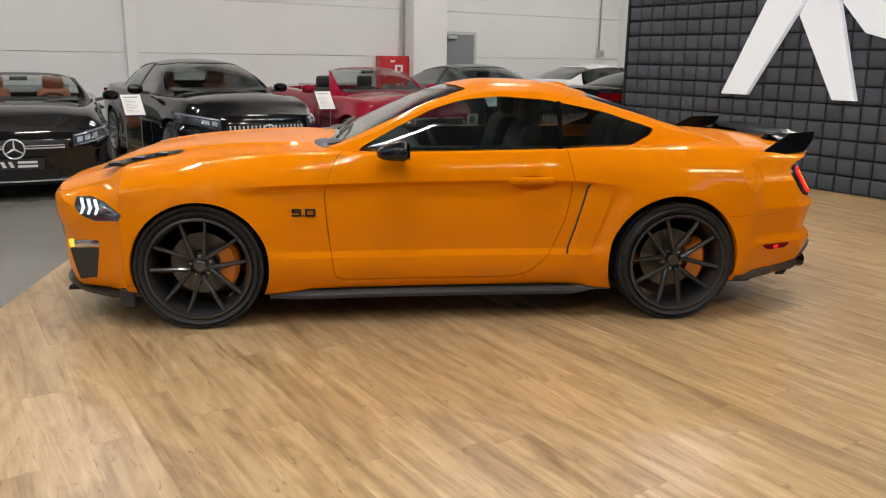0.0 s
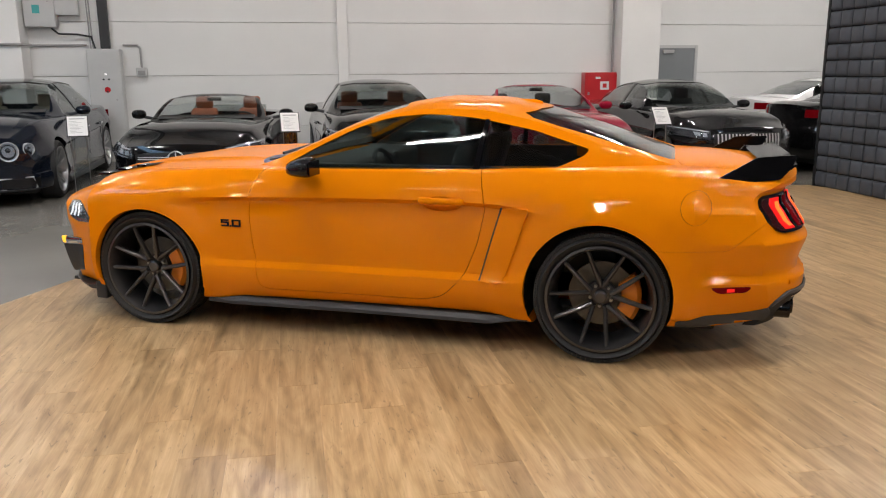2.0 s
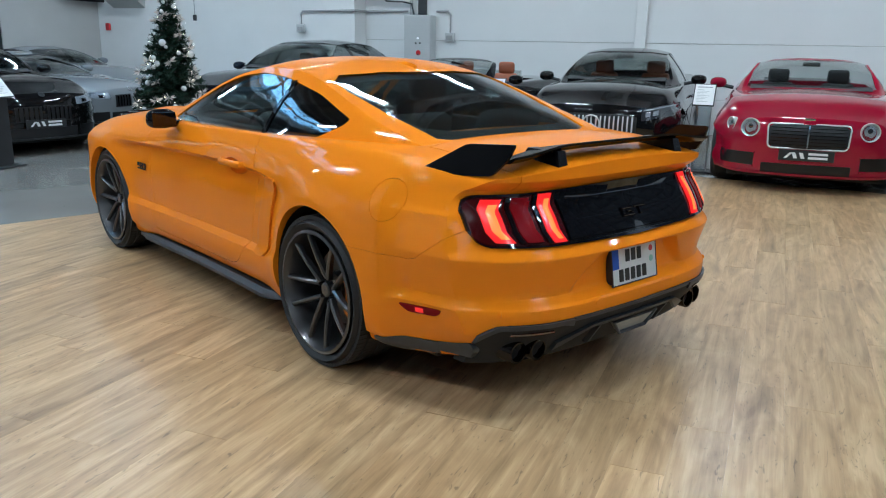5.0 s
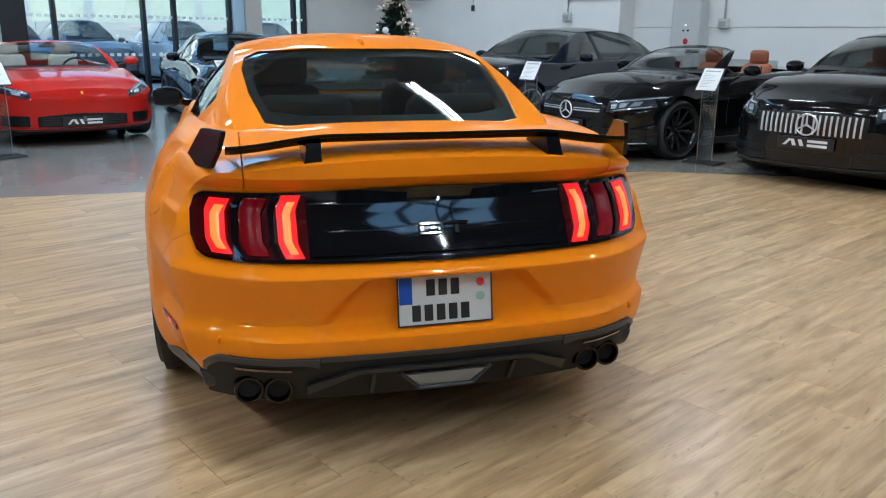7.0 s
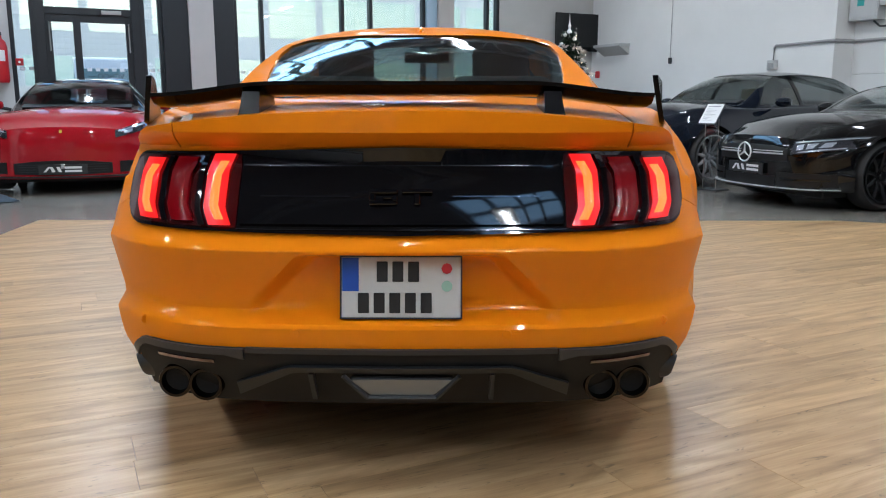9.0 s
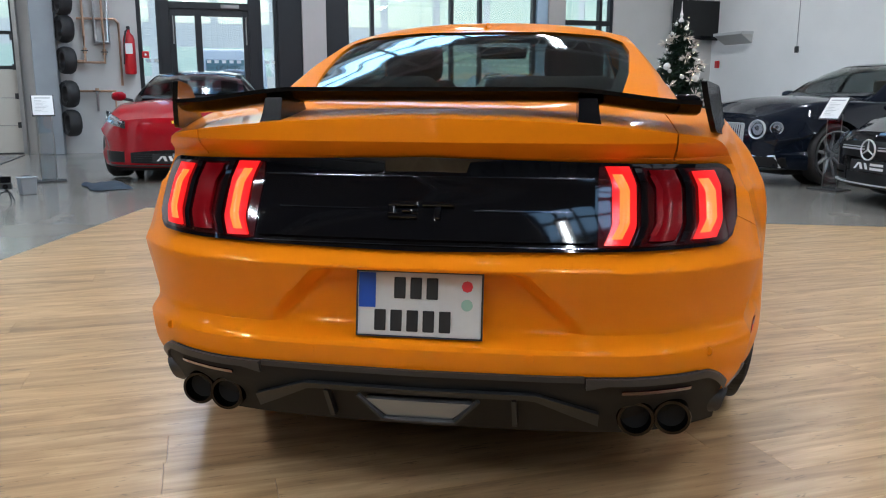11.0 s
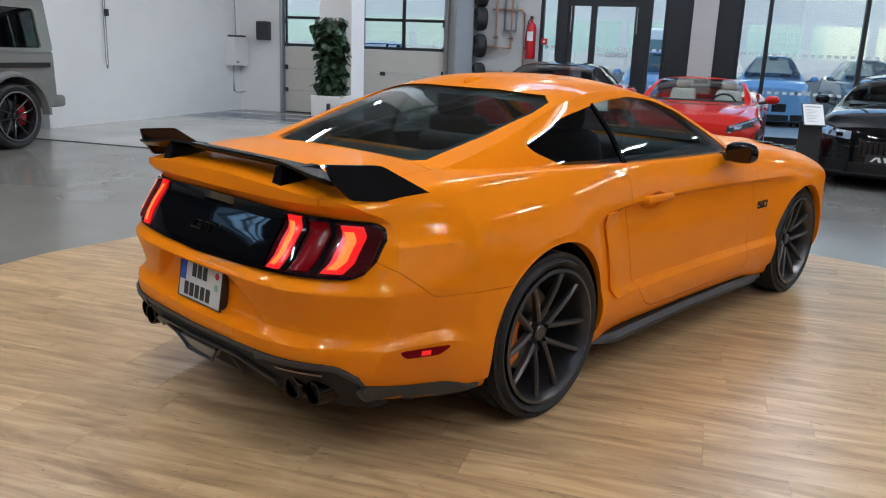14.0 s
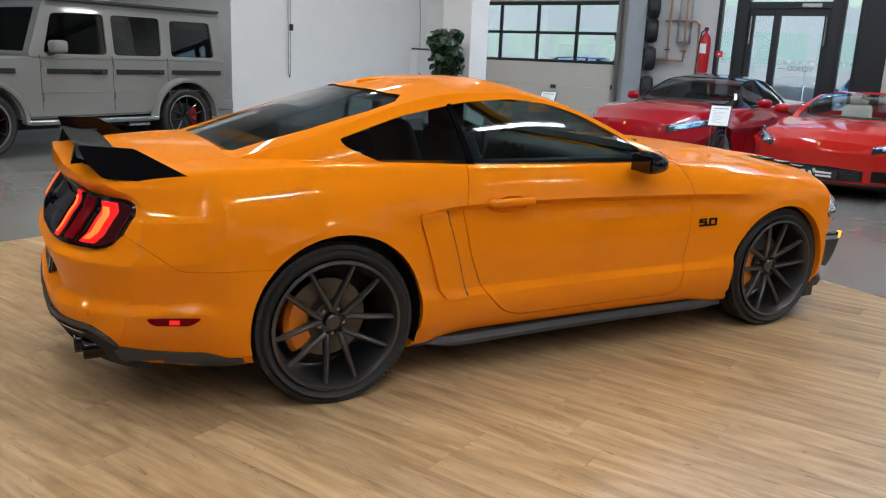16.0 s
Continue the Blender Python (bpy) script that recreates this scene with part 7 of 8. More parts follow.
        for s in (-1, 1):
            round_lamp(car, F, s, .60 if face == "tall" else .555, hi - .055, .105 if face == "tall" else .088)
            round_lamp(car, F, s, .785 if face == "tall" else .745, hi - .035, .068 if face == "tall" else .062)
            band("air_intake", s * .50, s * (w - .12), .235 if face == "tall" else .28, .345 if face == "tall" else .41, .004, INTAKE_BLACK, .03, 8, 3, "black lower air intake")
            pts = [(F(s * y, z) - .012, s * y, z) for y, z in (((.46, .345), (w - .16, .36), (w - .15, .23), (.48, .215)) if face == "tall" else ((.49, .415), (w - .12, .42), (w - .12, .275), (.50, .27)))]
            part("intake_trim", tube(bmesh.new(), pts, .009, 6), BRIGHT_TRIM if face == "tall" else material, car)
        band("air_intake", -.42, .42, .20 if face == "oval" else .27, .32, .004, INTAKE_BLACK, .03, 10, 3)
        band("splitter", -w + .14, w - .14, zmin + .07, zmin + .09, .020, material if face == "oval" else SATIN_BLACK, .10, 24, 1)
    elif face == "low":
        g = band("grille", -.52, .52, lambda y: .23 + .03 * abs(y), lambda y: .40 - .03 * (abs(y) / .5) ** 2, .004, INTAKE_BLACK, .03, 18, 3, "wide black mouth grille")
        for k in range(4):
            band("grille_bar", -.48, .48, .265 + .028 * k, .272 + .028 * k, .010, DARK_GREY, .01, 14, 1, par=g)
        part("emblem", boxed(-.008, .008, -.020, .020, -.03, .03, .006), CHROME, g, m=pose(F(0, .335) - .014, 0, .335))
        part("badge", boxed(-.004, .004, -.014, .014, -.019, .019, .003), mat_badge, car, "small yellow badge", m=pose(F(0, nh - .06) - .004, 0, nh - .06, 0, 30, 0))
        for s in (-1, 1):
            lo_ = lambda y: nh - .14 + .26 * max(0, abs(y) - .56)
            hi_ = lambda y: nh - .055 + .30 * max(0, abs(y) - .56)
            lamp = band("head_lamp", s * .57, s * (w - .03), lo_, hi_, .006, LAMP_BOWL, .03, 12, 3, "slim swept headlamp")
            band("lens", s * .565, s * (w - .025), lambda y: lo_(y) - .004, lambda y: hi_(y) + .004, .016, LENS, .004, 10, 3, par=lamp)
            band("light_bar", s * .60, s * (w - .06), lambda y: hi_(y) - .03, lambda y: hi_(y) - .012, .011, LAMP_PALE, .004, 8, 1, par=lamp)
            band("projector", s * .66, s * .74, lambda y: lo_(y) + .02, lambda y: hi_(y) - .035, .010, LAMP_PALE, .004, 4, 2, par=lamp)
            band("air_intake", s * .60, s * (w - .10), .25, .38, .004, INTAKE_BLACK, .03, 8, 3, "black corner air intake")
        band("splitter", -w + .14, w - .14, zmin + .07, zmin + .09, .020, SATIN_BLACK, .10, 24, 1)
    elif face == "kidney":
        for s in (-1, 1):
            g = band("grille", s * .035, s * .36, lambda y: .42 + .02 * abs(y), lambda y: .62 - .02 * abs(y), .006, INTAKE_BLACK, .03, 8, 3, "black double grille")
            for k in range(5):
                band("grille_slat", s * (.07 + .06 * k), s * (.082 + .06 * k), .44, .60, .014, GLOSS_BLACK, .01, 1, 2, par=g)
            lamp = band("head_lamp", s * .46, s * (w - .04), lambda y: nh - .17 + .12 * max(0, abs(y) - .5), lambda y: nh - .075 + .12 * max(0, abs(y) - .5), .004, LAMP_PALE, .03, 10, 3, "slim headlamp")
            band("lens", s * .455, s * (w - .035), lambda y: nh - .175 + .12 * max(0, abs(y) - .5), lambda y: nh - .070 + .12 * max(0, abs(y) - .5), .016, LENS, .004, 10, 3, par=lamp)
            band("projector", s * .55, s * .63, nh - .145, nh - .10, .008, GLOSS_BLACK, .004, 3, 2, par=lamp)
            band("air_intake", s * .48, s * (w - .10), .22, .36, .004, INTAKE_BLACK, .03, 8, 3, "black corner air intake")
        band("air_intake", -.44, .44, .21, .35, .004, INTAKE_BLACK, .03, 10, 3)
        part("emblem", cyl(bmesh.new(), (-.006, 0, 0), (.006, 0, 0), .04, seg=24), CHROME, car, m=pose(F(0, nh - .03) - .0, 0, nh - .03, 0, 45, 0))
        band("splitter", -w + .14, w - .14, zmin + .07, zmin + .09, .020, SATIN_BLACK, .10, 24, 1)
    if plate:
        dealer_plate(car, F, {"star": .395, "slats": .43, "oval": .415, "tall": .36, "low": .30, "kidney": .40}[face])
    return car


mat_screen = glass("show_car_screen", (0.80, 0.83, 0.82))
mat_side = glass("show_car_side_glass", (0.55, 0.57, 0.57))
mat_privacy = glass("privacy_glass", (0.28, 0.29, 0.30))
mat_badge = mat("yellow_badge", (0.75, 0.55, 0.03), rough=0.3, coat=0.5)


def parked(u, v, turn=0.0):
    """Pose of a car with its nose at the hall position (u, v); turn 0 faces away from the panel wall."""
    return room(u, v, .0) @ pose(0, 0, 0, 0, 0, 90 + turn)


def nosed(u, v, turn, reach):
    return parked(u, v, turn) @ pose(reach, 0, 0)


def heading(u, v, turn, reach):
    """The same for cars that face along +u (towards the orange car)."""
    return room(u, v, 0) @ pose(0, 0, 0, 0, 0, 180 + turn) @ pose(reach, 0, 0)


def row_of_cars():
    show_car("roadster", "black open roadster with tan leather seats and star grille", P_BLACK, nosed(-2.08, 4.62, -8, 2.18), 4.63, .94, 1.30, 2.585, .89, .735, .965, .94, .96, -.62, -.02, .9, 1.05, "roadster", "star", BLACK_RIM, .345, TAN)
    show_car("coupe", "black luxury coupe with vertical chrome grille slats", P_BLACK, nosed(.66, 4.75, 2, 2.38), 5.03, .94, 1.45, 2.945, .91, .83, 1.05, 1.00, 1.07, -.78, -.02, .85, 1.85, "coupe", "slats", SILVER_RIM, .355, TAN, chrome_line=True)
    show_car("convertible", "deep red open convertible with round headlamps and dark seats", P_RED, nosed(2.94, 4.45, 0, 2.25), 4.81, .965, 1.39, 2.746, .88, .80, 1.02, .99, 1.02, -.70, -.05, .9, 1.35, "roadster", "oval", SILVER_RIM, .355, INTERIOR)
    show_car("coupe", "graphite coupe with vertical grille slats beside the red convertible", P_DARKGREY, nosed(5.45, 4.75, 0, 2.3), 4.85, .93, 1.42, 2.873, .86, .79, 1.01, .97, 1.04, -.76, -.02, .85, 1.80, "coupe", "slats", BLACK_RIM, .350, INTERIOR, chrome_line=True)
    show_car("limousine", "midnight blue luxury saloon with tall chrome slat grille", P_NAVY, nosed(-4.58, 4.75, 2, 2.5), 5.32, .98, 1.50, 3.19, .90, .86, 1.07, 1.01, 1.06, -.86, -.15, 1.15, 2.05, "sedan", "tall", SILVER_RIM, .370, CREAM, chrome_line=True, blunt=True)
    show_car("sports_car", "deep red grand tourer with black folding roof", P_ROSSO, heading(-6.15, -1.78, -9, 2.20), 4.59, .97, 1.40, 2.67, .91, .79, 1.01, .97, 1.03, -.68, .0, .75, 1.45, "coupe", "low", SILVER_RIM, .355, INTERIOR, roof_paint=P_BLACK)
    show_car("sports_car", "scarlet open mid-engined sports car with low nose", P_SCARLET, heading(-6.45, .58, -6, 2.15), 4.53, .97, 1.28, 2.65, .86, .71, .90, .91, 1.0, -.85, -.12, .75, 1.0, "roadster", "low", SILVER_RIM, .345, CREAM)
    show_car("coupe", "gloss black sports coupe with double grille", P_BLACK, heading(-5.95, 3.02, -14, 2.32), 4.87, .955, 1.40, 2.83, .89, .79, 1.0, .96, 1.03, -.72, .0, .8, 1.75, "coupe", "kidney", BLACK_RIM, .355, INTERIOR)
    show_car("sports_car", "silver low sports coupe behind the fir tree", P_SILVER, heading(-7.0, 5.55, 6, 2.15), 4.43, .97, 1.24, 2.65, .88, .72, .88, .90, .98, -.85, -.05, .6, 1.6, "coupe", "kidney", BLACK_RIM, .345, INTERIOR, plate=False)
    show_car("coupe", "grey sports coupe parked at the back by the wall", P_SILVER, heading(-9.0, 7.9, 0, 2.3), 4.7, .95, 1.30, 2.75, .9, .76, .96, .95, 1.0, -.72, 0, .75, 1.7, "coupe", "low", SILVER_RIM, .35, INTERIOR, plate=False)
    show_car("saloon", "white saloon parked behind the padded wall", P_WHITE, room(10.0, 8.6, 0) @ pose(0, 0, 0, 0, 0, 180), 4.8, .93, 1.43, 2.85, .85, .80, 1.0, .97, 1.08, -.76, -.05, .95, 1.8, "sedan", "kidney", SILVER_RIM, .345, INTERIOR, plate=False)
    show_car("coupe", "black coupe with red tail lamps near the padded wall", P_BLACK, room(9.25, 6.15, 0) @ pose(0, 0, 0, 0, 0, 180), 4.7, .93, 1.38, 2.8, .85, .78, .98, .96, 1.06, -.72, 0, .8, 1.75, "coupe", "kidney", BLACK_RIM, .345, INTERIOR, plate=False)


# ---------------------------------------------------------------- boxy off-roader
def off_roader(m):
    """Upright off-roader with flat panes, flared arches and a spare wheel behind."""
    car = tagged(empty("off_roader", m), "warm silver boxy off-roader with dark glass and black rub strips", "car", "cars on show")
    w, R = .90, .425
    a, b = -1.445, 1.445
    body = prism(rounded([(-2.20, .52), (-2.22, 1.10), (-2.10, 1.22), (-.80, 1.245), (2.20, 1.245), (2.22, .60), (2.15, .50), (-2.1, .46)], 4, .06), "y", -w, w)
    bmesh.ops.bevel(body, geom=[e for e in body.edges if abs(abs(e.verts[0].co.y) - w) < 1e-4 and abs(e.verts[0].co.y - e.verts[1].co.y) < 1e-4], offset=.03, segments=3, affect="EDGES")
    cuts = [cyl(bmesh.new(), (x, s * .50, R + .02), (x, s * 1.2, R + .02), R + .06, seg=40) for s in (-1, 1) for x in (a, b)]
    cuts.append(box(bmesh.new(), -.70, 2.05, -.80, .80, .70, 1.4))
    part("body", carve(to_mesh(body), cuts), P_GSILVER, car, smooth=True, angle=30)
    up = prism(rounded([(-.82, 1.235), (-.56, 1.90), (-.45, 1.955), (2.10, 1.955), (2.17, 1.90), (2.20, 1.235)], 4, .06), "y", -w + .02, w - .02)
    for v in up.verts:
        v.co.y *= 1 - .10 * max(0, (v.co.z - 1.235)) / .72
    bmesh.ops.bevel(up, geom=[e for e in up.edges if abs(e.verts[0].co.y - e.verts[1].co.y) < 1e-4 and abs(e.verts[0].co.y) > .5 and e.calc_length() > .001 and (e.verts[0].co.z > 1.24 or e.verts[1].co.z > 1.24)], offset=.025, segments=2, affect="EDGES")
    panes = [[(-.62, 1.28), (-.46, 1.78), (.26, 1.80), (.26, 1.28)], [(.36, 1.28), (.36, 1.80), (1.12, 1.80), (1.10, 1.28)], [(1.26, 1.28), (1.28, 1.78), (1.98, 1.78), (2.02, 1.28)]]
    inner = prism([(-.70, 1.2), (-.46, 1.90), (2.10, 1.90), (2.14, 1.2)], "y", -.76, .76)
    cuts = [inner] + [prism(rounded(p, 4, .06), "y", *sorted((s * .6, s * 1.1))) for s in (-1, 1) for p in panes]
    cuts.append(prism([(-.72, 1.30), (.72, 1.30), (.66, 1.84), (-.66, 1.84)], "x", -1.2, -.3))
    cuts.append(prism([(-.60, 1.34), (.60, 1.34), (.56, 1.80), (-.56, 1.80)], "x", 1.9, 2.5))
    part("roof", carve(to_mesh(up), cuts), P_GSILVER, car, smooth=True, angle=30)
    for s in (-1, 1):
        for p in panes:
            bm = prism(rounded(shrink(p, -.005), 4, .06), "y", *sorted((s * .845, s * .851)))
            for v in bm.verts:
                v.co.y *= 1 - .10 * max(0, (v.co.z - 1.235)) / .72
            part("side_window", bm, mat_privacy, car, "near-black side glass")
        for x0, x1 in ((-1.95, -1.0), (-.60, .22), (.36, 1.10), (1.24, 2.1)):
            part("rub_strip", boxed(x0, x1, *sorted((s * (w - .002), s * (w + .022))), 1.035, 1.095, .006), UNDER, car, "black side rub strip")
        for x in (.10, .98):
            part("door_handle", boxed(x - .11, x + .06, *sorted((s * (w + .022), s * (w + .050))), 1.045, 1.085, .012), UNDER, car)
        for z in (.80, 1.215):
            part("body_crease", boxed(-.95, 2.16, *sorted((s * (w - .01), s * (w + .004))), z - .005, z + .005, .002, 1), P_GSILVER, car)
        for x in (.10, .98):
            part("handle_button", cyl(bmesh.new(), (x + .035, s * (w + .05), 1.065), (x + .035, s * (w + .062), 1.065), .022, seg=14), SATIN_BLACK, car)
        for x in (-.68, .31, 1.17):
            part("door_seam", boxed(x - .004, x + .004, *sorted((s * (w - .01), s * (w + .002))), .56, 1.26), SATIN_BLACK, car)
            for z in (.75, 1.16):
                part("hinge", cyl(bmesh.new(), (x + .02, s * (w + .008), z - .05), (x + .02, s * (w + .008), z + .05), .012, seg=8), P_GSILVER, car)
        part("running_board", boxed(a + .52, b - .52, *sorted((s * (w - .06), s * (w + .10))), .40, .46, .015), STEEL, car, "brushed running board")
        part("side_exhaust", boxed(b - .95, b - .62, *sorted((s * (w - .1), s * (w + .03))), .33, .38, .02), CHROME, car)
        for x in (a, b):
            bm = bmesh.new()
            rows = []
            for i in range(19):
                an = math.pi * (-.02 + 1.04 * i / 18)
                ring = []
                for r, y in ((R + .05, w - .03), (R + .055, w + .085), (R + .085, w + .095), (R + .115, w + .06), (R + .125, w - .02)):
                    ring.append(bm.verts.new((x + r * math.cos(an) * 1.05, s * y, R + .02 + r * math.sin(an))))
                rows.append(ring)
            grid_faces(bm, rows, wrap=True)
            bm.faces.new(rows[0])
            bm.faces.new(rows[-1][::-1])
            bmesh.ops.recalc_face_normals(bm, faces=bm.faces)
            part("arch_flare", bm, P_GSILVER, car, "flared wheel arch", smooth=True, angle=50)
            part("arch_liner", cyl(bmesh.new(), (x, s * .50, R + .02), (x, s * .52, R + .02), R + .06, seg=32), UNDER, car)
            wh = wheel(car, x, s * (w - .09), R, R, R * .74, .29, BLACK_RIM, 10, turn=.1, pairs=True, slim=.018, caliper=RED_PAINT)
            part("rim_lip", lathe(bmesh.new(), [(R * .74 - .016, .145), (R * .74 + .003, .145), (R * .74 + .003, .152), (R * .74 - .016, .150)], 48, close=True), STEEL, wh, "polished rim lip", smooth=True)
        mo = part("door_mirror", boxed(-.62, -.44, *sorted((s * (w + .06), s * (w + .28))), 1.29, 1.45, .05, 3), P_GSILVER, car, "silver door mirror", smooth=True)
        part("mirror_foot", tube(bmesh.new(), [(-.55, s * (w - .08), 1.27), (-.54, s * (w + .12), 1.30)], .025), SATIN_BLACK, mo)
        part("tail_lamp", boxed(2.19, 2.235, *sorted((s * .66, s * .86)), .74, .82, .01), RED_LENS, car)
    part("windscreen", prism([(-.745, 1.29), (-.52, 1.86), (-.528, 1.862), (-.753, 1.292)], "y", -.74, .74), mat_screen, car)
    part("rear_window", boxed(2.12, 2.126, -.62, .62, 1.32, 1.82), mat_privacy, car)
    part("roof_gutter", boxed(-.52, 2.14, -.85, .85, 1.930, 1.972, .012), SATIN_BLACK, car, "dark roof edge")
    sp = part("spare_wheel_cover", cyl(bmesh.new(), (2.23, 0, 1.02), (2.45, 0, 1.02), .40, .38, 40), P_GSILVER, car, "round spare wheel cover", smooth=True)
    part("cover_ring", lathe(bmesh.new(), [(.36, 0), (.405, 0), (.405, .09), (.39, .10), (.36, .09)], 40, close=True), CHROME, sp, m=pose(2.35, 0, 1.02, 0, 0, -90))
    part("bumper", boxed(2.10, 2.36, -w, w, .50, .66, .04), P_GSILVER, car, smooth=True)
    part("bumper", boxed(-2.42, -2.10, -w, w, .42, .66, .05), P_GSILVER, car, smooth=True)
    part("underbody", boxed(-2.0, 2.1, -.7, .7, .32, .52, .03), UNDER, car)
    g = part("grille", boxed(-2.25, -2.20, -.50, .50, .72, 1.08, .02), SATIN_BLACK, car, "black slatted grille")
    for k in range(12):
        part("grille_slat", boxed(-2.262, -2.25, -.45 + .08 * k, -.43 + .08 * k, .75, 1.05), CHROME, g)
    for s in (-1, 1):
        part("head_lamp", lathe(bmesh.new(), [(.02, .04), (.09, .02), (.12, 0), (.13, .03)], 24), CHROME, car, "round headlamp", smooth=True, m=pose(-2.235, s * .66, .92, 0, 0, -90))
        part("turn_lamp", boxed(-2.0, -1.84, *sorted((s * .62, s * .74)), 1.225, 1.30, .02), LENS, car)
    for y in (-.38, .38):
        seat(car, -.05, y, .82, INTERIOR)
        seat(car, .95, y, .82, INTERIOR)
    part("cabin_floor", boxed(-.69, 2.04, -.79, .79, .71, .74), INTERIOR, car)
    return car


# ---------------------------------------------------------------- small things
def sign_stand(u, v, turn, black_post=False):
    """Info stand: two thin rods or a black post on a dark base, tilted sheet in a thin frame."""
    s = tagged(empty("sign_stand", room(u, v, 0, turn)), "black info stand with tilted white price sheet" if black_post else "slim info stand with framed white price sheet on thin rods", "sign stand", "info stands")
    part("base", boxed(-.19, .19, -.14, .14, 0, .02, .006), SATIN_BLACK, s)
    if black_post:
        part("post", boxed(-.13, .13, -.012, .012, .02, .84, .003), SATIN_BLACK, s, "black post")
    else:
        for k in (-1, 1):
            part("rod", cyl(bmesh.new(), (k * .09, 0, .02), (k * .09, -.01, .86), .005, seg=8), STEEL, s)
        part("acrylic_panel", boxed(-.082, .082, -.004, .002, .02, .82, .001, 1), ACRYLIC, s, "clear acrylic panel")
    f = part("sheet_frame", boxed(-.125, .125, -.007, .007, -.155, .155, .003), SATIN_BLACK, s, m=pose(0, -.03, .92, -38, 0, 0))
    part("sheet", boxed(-.113, .113, -.0095, -.0075, -.143, .143), PAPER, f, "white printed sheet")
    part("text_bar", boxed(-.085, .085, -.0108, -.0098, .098, .112), PRINT, f)
    for k in range(9):
        part("text_bar", boxed(-.085, -.01 + .012 * ((k * 5) % 7), -.0108, -.0098, .066 - .021 * k, .070 - .021 * k), PRINT, f)
    return s


def fir_tree(m):
    """Decorated fir: trunk, whorls of branches with needle sprays, baubles, feathers and lights."""
    t = tagged(empty("fir_tree", m), "decorated fir tree with white baubles and warm fairy lights", "christmas tree")
    rng = random.Random(11)
    part("trunk", cyl(bmesh.new(), (0, 0, .06), (0, 0, 1.98), .035, .008, 10), BARK, t)
    for k in range(4):
        a = k * math.pi / 2 + .4
        part("foot", tube(bmesh.new(), [(0, 0, .16), (.16 * math.cos(a), .16 * math.sin(a), .08), (.33 * math.cos(a), .33 * math.sin(a), .012)], .014, 6), SATIN_BLACK, t)
    limbs, needles = bmesh.new(), bmesh.new()
    tips = []
    for k in range(26):
        z = .30 + 1.66 * (k / 25) ** .95
        reach = .58 * (1 - (z - .30) / 1.78) ** .9 + .035
        n = max(5, int(15 * reach / .58) + 3)
        for i in range(n):
            a = 2 * math.pi * (i + rng.random() * .7) / n + k
            r = reach * (.72 + .36 * rng.random())
            drop = .16 * r + .03 * rng.random()
            p0, p1 = Vector((0, 0, z)), Vector((r * math.cos(a), r * math.sin(a), z - drop + .05))
            cyl(limbs, p0, p1, .006, .002, 4, False)
            tips.append((p1, r))
            steps = max(4, int(r / .030))
            for q in range(steps):
                f = .22 + .80 * q / steps
                c = p0.lerp(p1, f) + Vector((0, 0, -.02 * math.sin(f * 3)))
                for w in range(11):
                    d = Vector((math.cos(a), math.sin(a), 0)) * .6 + Vector((rng.uniform(-1, 1), rng.uniform(-1, 1), rng.uniform(-.7, .8)))
                    d = d.normalized() * (.055 + .03 * rng.random())
                    side = d.cross(Vector((rng.uniform(-1, 1), rng.uniform(-1, 1), 1))).normalized() * .0120
                    vs = [needles.verts.new(c - side), needles.verts.new(c + side), needles.verts.new(c + d)]
                    needles.faces.new(vs)
    o = part("branches", limbs, BARK, t)
    o["kind"] = "stuff"
    o = part("needles", needles, NEEDLE, t, "dense green artificial needles")
    rng.shuffle(tips)
    ball = bmesh.new()
    bmesh.ops.create_uvsphere(ball, u_segments=14, v_segments=9, radius=1)
    ball_me = to_mesh(ball)
    ball_me.shade_smooth()
    ball_me.materials.append(BAUBLE_WHITE)
    for p, r in tips[:60]:
        s = rng.choice((.026, .032, .040, .048))
        b = new("bauble", ball_me)
        b.parent = t
        b.matrix_basis = Matrix.Translation(p * 1.0 + Vector((0, 0, -.02))) @ Matrix.Scale(s, 4)
    for p, r in tips[60:110]:
        bm = bmesh.new()
        for q in range(26):
            d = Vector((rng.gauss(0, 1), rng.gauss(0, 1), rng.gauss(0, .8))).normalized() * (.07 + .05 * rng.random())
            side = d.cross(Vector((rng.random(), 1, rng.random()))).normalized() * .012
            bm.faces.new([bm.verts.new(v) for v in (side * .3, d * .6 + side, d, d * .6 - side)])
        f = part("feather_tuft", bm, BAUBLE_PINK, t)
        f.matrix_basis = Matrix.Translation(p)
    lights = bmesh.new()
    for p, r in tips[20:120]:
        q = p + Vector((rng.uniform(-.05, .05), rng.uniform(-.05, .05), rng.uniform(-.03, .05)))
        bmesh.ops.create_icosphere(lights, subdivisions=1, radius=.0048, matrix=Matrix.Translation(q))
    o = part("fairy_lights", lights, FAIRY, t, "string of warm fairy lights")
    o["kind"] = "stuff"
    sp = lathe(bmesh.new(), [(.001, 2.24), (.006, 2.14), (.012, 2.10), (.024, 2.07), (.012, 2.04), (.032, 2.01), (.038, 1.98), (.016, 1.94), (.012, 1.90)], 16, axis="z")
    part("tree_spire", sp, BAUBLE_WHITE, t, "white glass spire", smooth=True)
    return t


